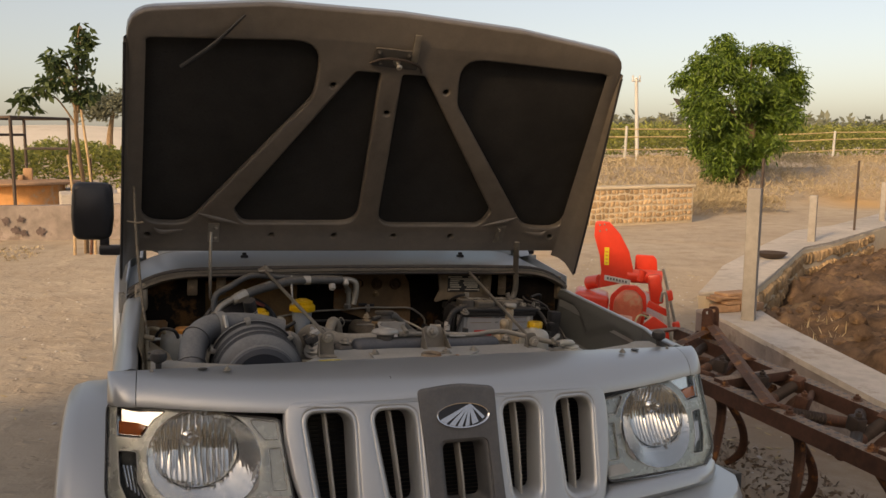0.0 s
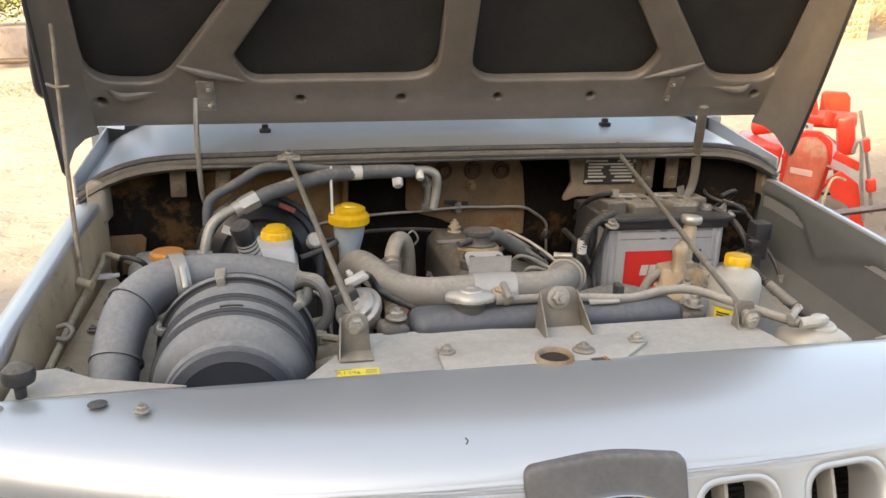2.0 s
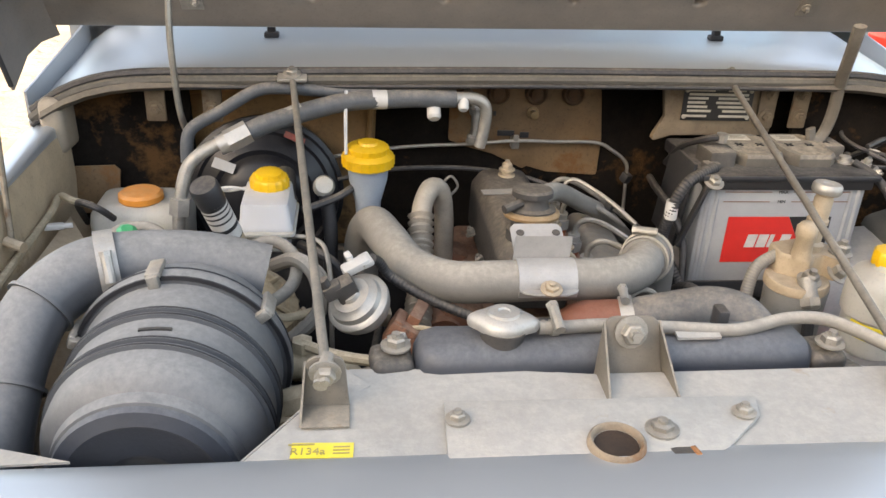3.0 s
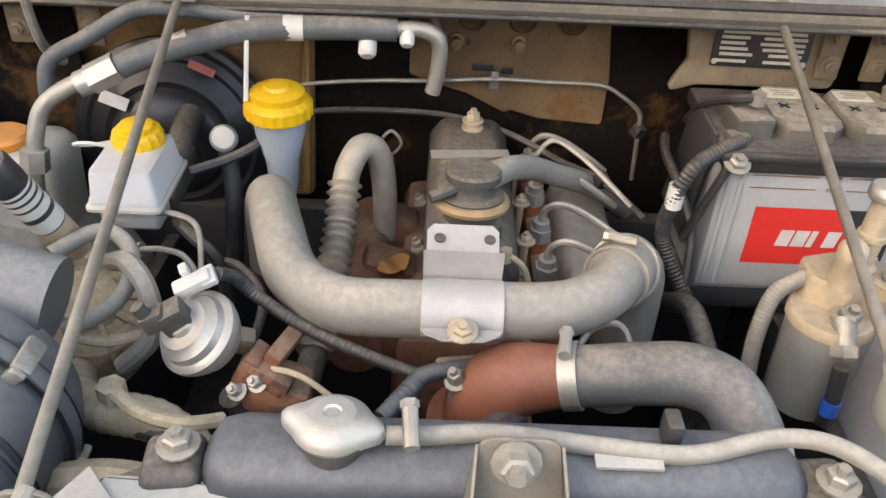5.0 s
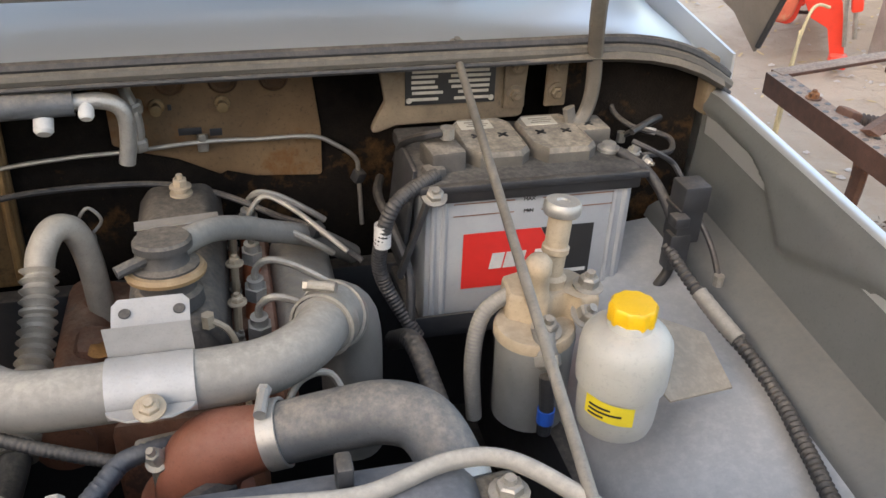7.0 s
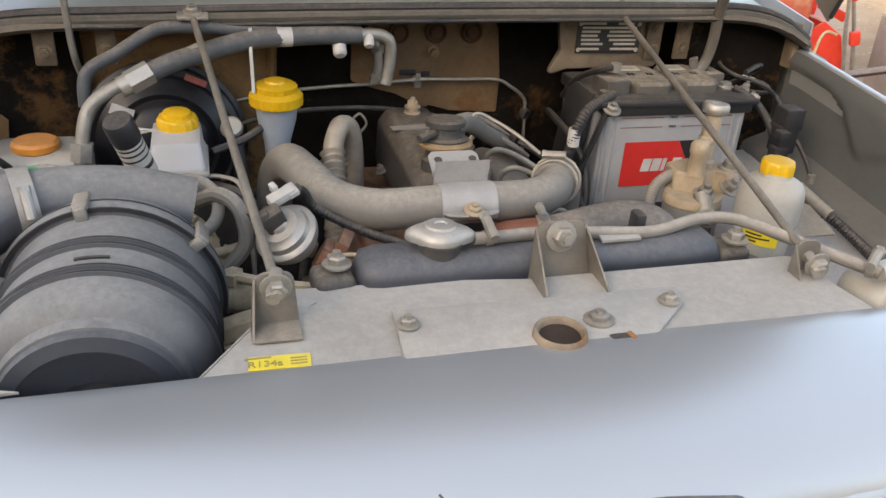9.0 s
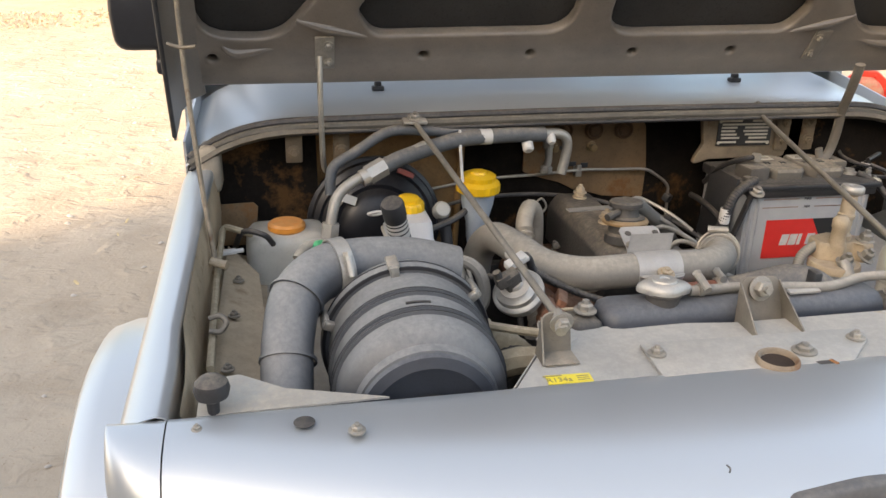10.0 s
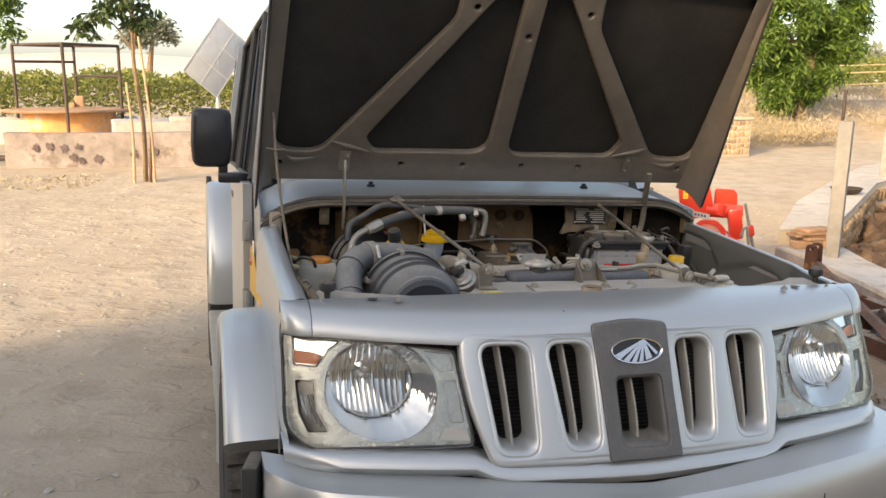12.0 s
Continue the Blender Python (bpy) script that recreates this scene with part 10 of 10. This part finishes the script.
# ---- red rotary tiller ----
RT = pose(2.80, 3.93, -0.16, 0, 0, -31) @ Matrix.Translation((0, 0, 0.36)) @ Matrix.Scale(1.17, 4, (0, 0, 1)) @ Matrix.Translation((0, 0, -0.36))
rt = thing("rotary_tiller", (0, 0, 0), "red rotary tiller with curved guard and rounded chain case", "farm machine", frame_m=RT)


def tiller_plate(name, pts, y, th, m_, bevel=0.006, label="", parent=None, r=0.02):
    bm = curve_mesh([round_poly(pts, r)], th / 2, bevel, 2)
    move(bm, axes((0, y, 0), (1, 0, 0), (0, 0, 1)))
    return part(name, bm, m_, parent or rt, label)


Z0 = 0.10
guard = tiller_plate("guard", [(-0.145, Z0 + 0.86), (-0.036, Z0 + 0.85), (0.043, Z0 + 0.775), (0.114, Z0 + 0.66), (0.143, Z0 + 0.56), (0.150, Z0 + 0.47), (-0.107, Z0 + 0.415), (-0.093, Z0 + 0.53), (-0.107, Z0 + 0.63), (-0.150, Z0 + 0.76)], -0.02, 0.02, M_REDP, label="tall curved red guard plate", r=0.03)
tiller_plate("warning_label", [(-0.071, Z0 + 0.685), (-0.036, Z0 + 0.685), (-0.036, Z0 + 0.57), (-0.071, Z0 + 0.57)], -0.040, 0.003, M_LABEL_Y, 0.0005, "yellow warning label", guard, r=0.004)
for k in range(4):
    tiller_plate("print_bar", [(-0.062, Z0 + 0.662 - 0.024 * k), (-0.045, Z0 + 0.662 - 0.024 * k), (-0.045, Z0 + 0.652 - 0.024 * k), (-0.062, Z0 + 0.652 - 0.024 * k)], -0.0435, 0.002, M_ORANGE, 0.0003, "", guard, r=0.001)
tiller_plate("maker_label", [(-0.068, Z0 + 0.505), (0.128, Z0 + 0.475), (0.128, Z0 + 0.440), (-0.068, Z0 + 0.470)], -0.040, 0.003, M_LABEL_W, 0.0005, "white maker's label with dark bar", guard, r=0.006)
for k in range(7):
    x0, z0_ = -0.048 + 0.0225 * k, Z0 + 0.4925 - 0.00345 * k
    tiller_plate("print_bar", [(x0, z0_), (x0 + 0.013, z0_ - 0.002), (x0 + 0.013, z0_ - 0.017), (x0, z0_ - 0.015)], -0.0435, 0.002, M_GRIP, 0.0003, "", guard, r=0.001)
for x, z in ((-0.11, 0.83), (-0.075, 0.835), (-0.06, 0.80), (-0.11, 0.79)):
    bm = BM()
    bolt(bm, (x, -0.032, Z0 + z), (0, -1, 0), 0.007, 0.006)
    part("bolt", bm, M_STEEL, guard)
tiller_plate("case_flange", [(-0.035, Z0 + 0.10), (0.205, Z0 + 0.06), (0.252, Z0 + 0.30), (0.245, Z0 + 0.39), (0.175, Z0 + 0.445), (0.065, Z0 + 0.445), (-0.02, Z0 + 0.375)], -0.06, 0.02, M_REDP, 0.006, "bolted red flange", r=0.06)
case = tiller_plate("chain_case", [(-0.015, Z0 + 0.12), (0.180, Z0 + 0.08), (0.222, Z0 + 0.30), (0.215, Z0 + 0.37), (0.160, Z0 + 0.415), (0.075, Z0 + 0.415), (0.01, Z0 + 0.36)], -0.10, 0.06, mat("worn_red_paint", (0.60, 0.13, 0.07), 0.45, 0, 0.25, 14.0, dust=0.3, dust_color=(0.55, 0.33, 0.22), patch=(0.56, 0.27, 0.16), patch_scale=5.0, patch_at=0.5), 0.025, "rounded worn red chain case", r=0.07)
tiller_plate("maker_label", [(0.02, Z0 + 0.270), (0.145, Z0 + 0.255), (0.145, Z0 + 0.222), (0.02, Z0 + 0.240)], -0.157, 0.003, mat("faded_pink_label", (0.70, 0.42, 0.34), 0.5, 0, 0.1, 60.0), 0.0005, "faded label", case, r=0.008)
for k in range(11):
    a = 2 * math.pi * k / 11
    bm = BM()
    bolt(bm, (0.112 + 0.135 * math.cos(a), -0.072, Z0 + 0.26 + 0.175 * math.sin(a)), (0, -1, 0), 0.009, 0.009)
    part("flange_bolt", bm, M_REDP, rt)
bm = BM()
box(bm, (-0.165, 0.05, Z0 + 0.30), (0.26, 0.30, 0.17), (0, 8, 0), 0.03, 3)
lathe(bm, (-0.24, -0.10, Z0 + 0.30), (0, -1, 0), [(0.05, -0.04), (0.05, 0.01), (0.042, 0.018), (0.018, 0.022)], 22)
part("gearbox", bm, M_REDP, rt, "red gearbox")
bm = BM()
cyl(bm, (-0.19, 0.10, Z0 + 0.43), (-0.10, 0.02, Z0 + 0.455), 0.045, n=18)
part("drive_stub", bm, M_REDP, rt)
bm = BM()
tiller_pts = [(0.16, Z0 + 0.50), (0.335, Z0 + 0.50), (0.325, Z0 + 0.60), (0.30, Z0 + 0.625), (0.165, Z0 + 0.63)]
bm.free()
tiller_plate("hitch_plate", tiller_pts, 0.10, 0.02, M_REDP, 0.004, "drilled red hitch plate", r=0.02)
bm = BM()
cyl(bm, (0.10, 0.0, Z0 + 0.50), (0.36, 0.02, Z0 + 0.49), 0.045, n=18)
cyl(bm, (0.20, -0.02, Z0 + 0.47), (0.22, -0.02, Z0 + 0.54), 0.03, n=14)
box(bm, (0.315, 0.0, Z0 + 0.42), (0.10, 0.12, 0.20), (0, -10, 0), 0.02)
part("top_frame", bm, M_REDP, rt, "red top frame tube")
bm = BM()
box(bm, (0.33, -0.10, Z0 + 0.305), (0.16, 0.02, 0.045), (0, 22, 0), 0.006)
part("side_arm", bm, M_REDP, rt)
bm = BM()
rows = []
for k in range(10):
    a = radians(5 + 80 * k / 9)
    rows.append([Vector((0.20 + 0.26 * math.sin(a), -0.12, 0.04 + 0.34 * math.cos(a))), Vector((0.20 + 0.26 * math.sin(a), 1.0, 0.04 + 0.34 * math.cos(a)))])
rings(bm, rows, close=False)
bmesh.ops.recalc_face_normals(bm, faces=bm.faces)
bmesh.ops.solidify(bm, geom=list(bm.faces), thickness=0.006)
part("rear_hood", bm, mat("faded_pink_paint", (0.62, 0.30, 0.24), 0.5, 0, 0.15, 10.0, dust=0.4), rt, "faded pink rear hood")
for y in (-0.13, 1.0):
    tiller_plate("side_plate", [(0.22, 0.30), (0.30, 0.36), (0.40, 0.30), (0.47, 0.06), (0.42, 0.0), (0.36, 0.18), (0.27, 0.22)], y, 0.012, M_REDP, 0.003, r=0.02)
bm = BM()
cyl(bm, (0.15, 0.0, 0.20), (0.15, 0.95, 0.20), 0.045, n=14)
for k in range(10):
    a = k * 0.9
    p = Vector((0.15, 0.04 + 0.09 * k, 0.20))
    tube(bm, [p, p + Vector((0.13 * math.cos(a), 0.0, 0.13 * math.sin(a))), p + Vector((0.17 * math.cos(a + 0.25), 0.05, 0.17 * math.sin(a + 0.25)))], [0.02, 0.018, 0.012], 6, flat=0.4)
part("rotor", bm, M_PIPE, rt, "dark bladed rotor")
for pts in ([(0.355, -0.16, Z0 + 0.57), (0.40, -0.16, Z0 + 0.42), (0.455, -0.16, Z0 + 0.22), (0.49, -0.16, Z0 + 0.05)], [(0.345, -0.18, Z0 + 0.36), (0.36, -0.18, Z0 + 0.42), (0.385, -0.18, Z0 + 0.40), (0.41, -0.18, Z0 + 0.22), (0.45, -0.18, Z0 + 0.02)]):
    bm = BM()
    tube(bm, pts, 0.011, 8)
    part("spring_rod", bm, M_STEEL, rt, "steel spring rod")
for z, x in ((0.40, 0.405), (0.20, 0.465)):
    bm = BM()
    box(bm, (x, -0.16, Z0 + z), (0.055, 0.05, 0.07), (0, -12, 0), 0.012)
    part("rod_bracket", bm, M_REDP, rt)
bm = BM()
box(bm, (0.44, -0.15, 0.045), (0.09, 0.08, 0.06), None, 0.012)
part("skid", bm, M_REDP, rt)
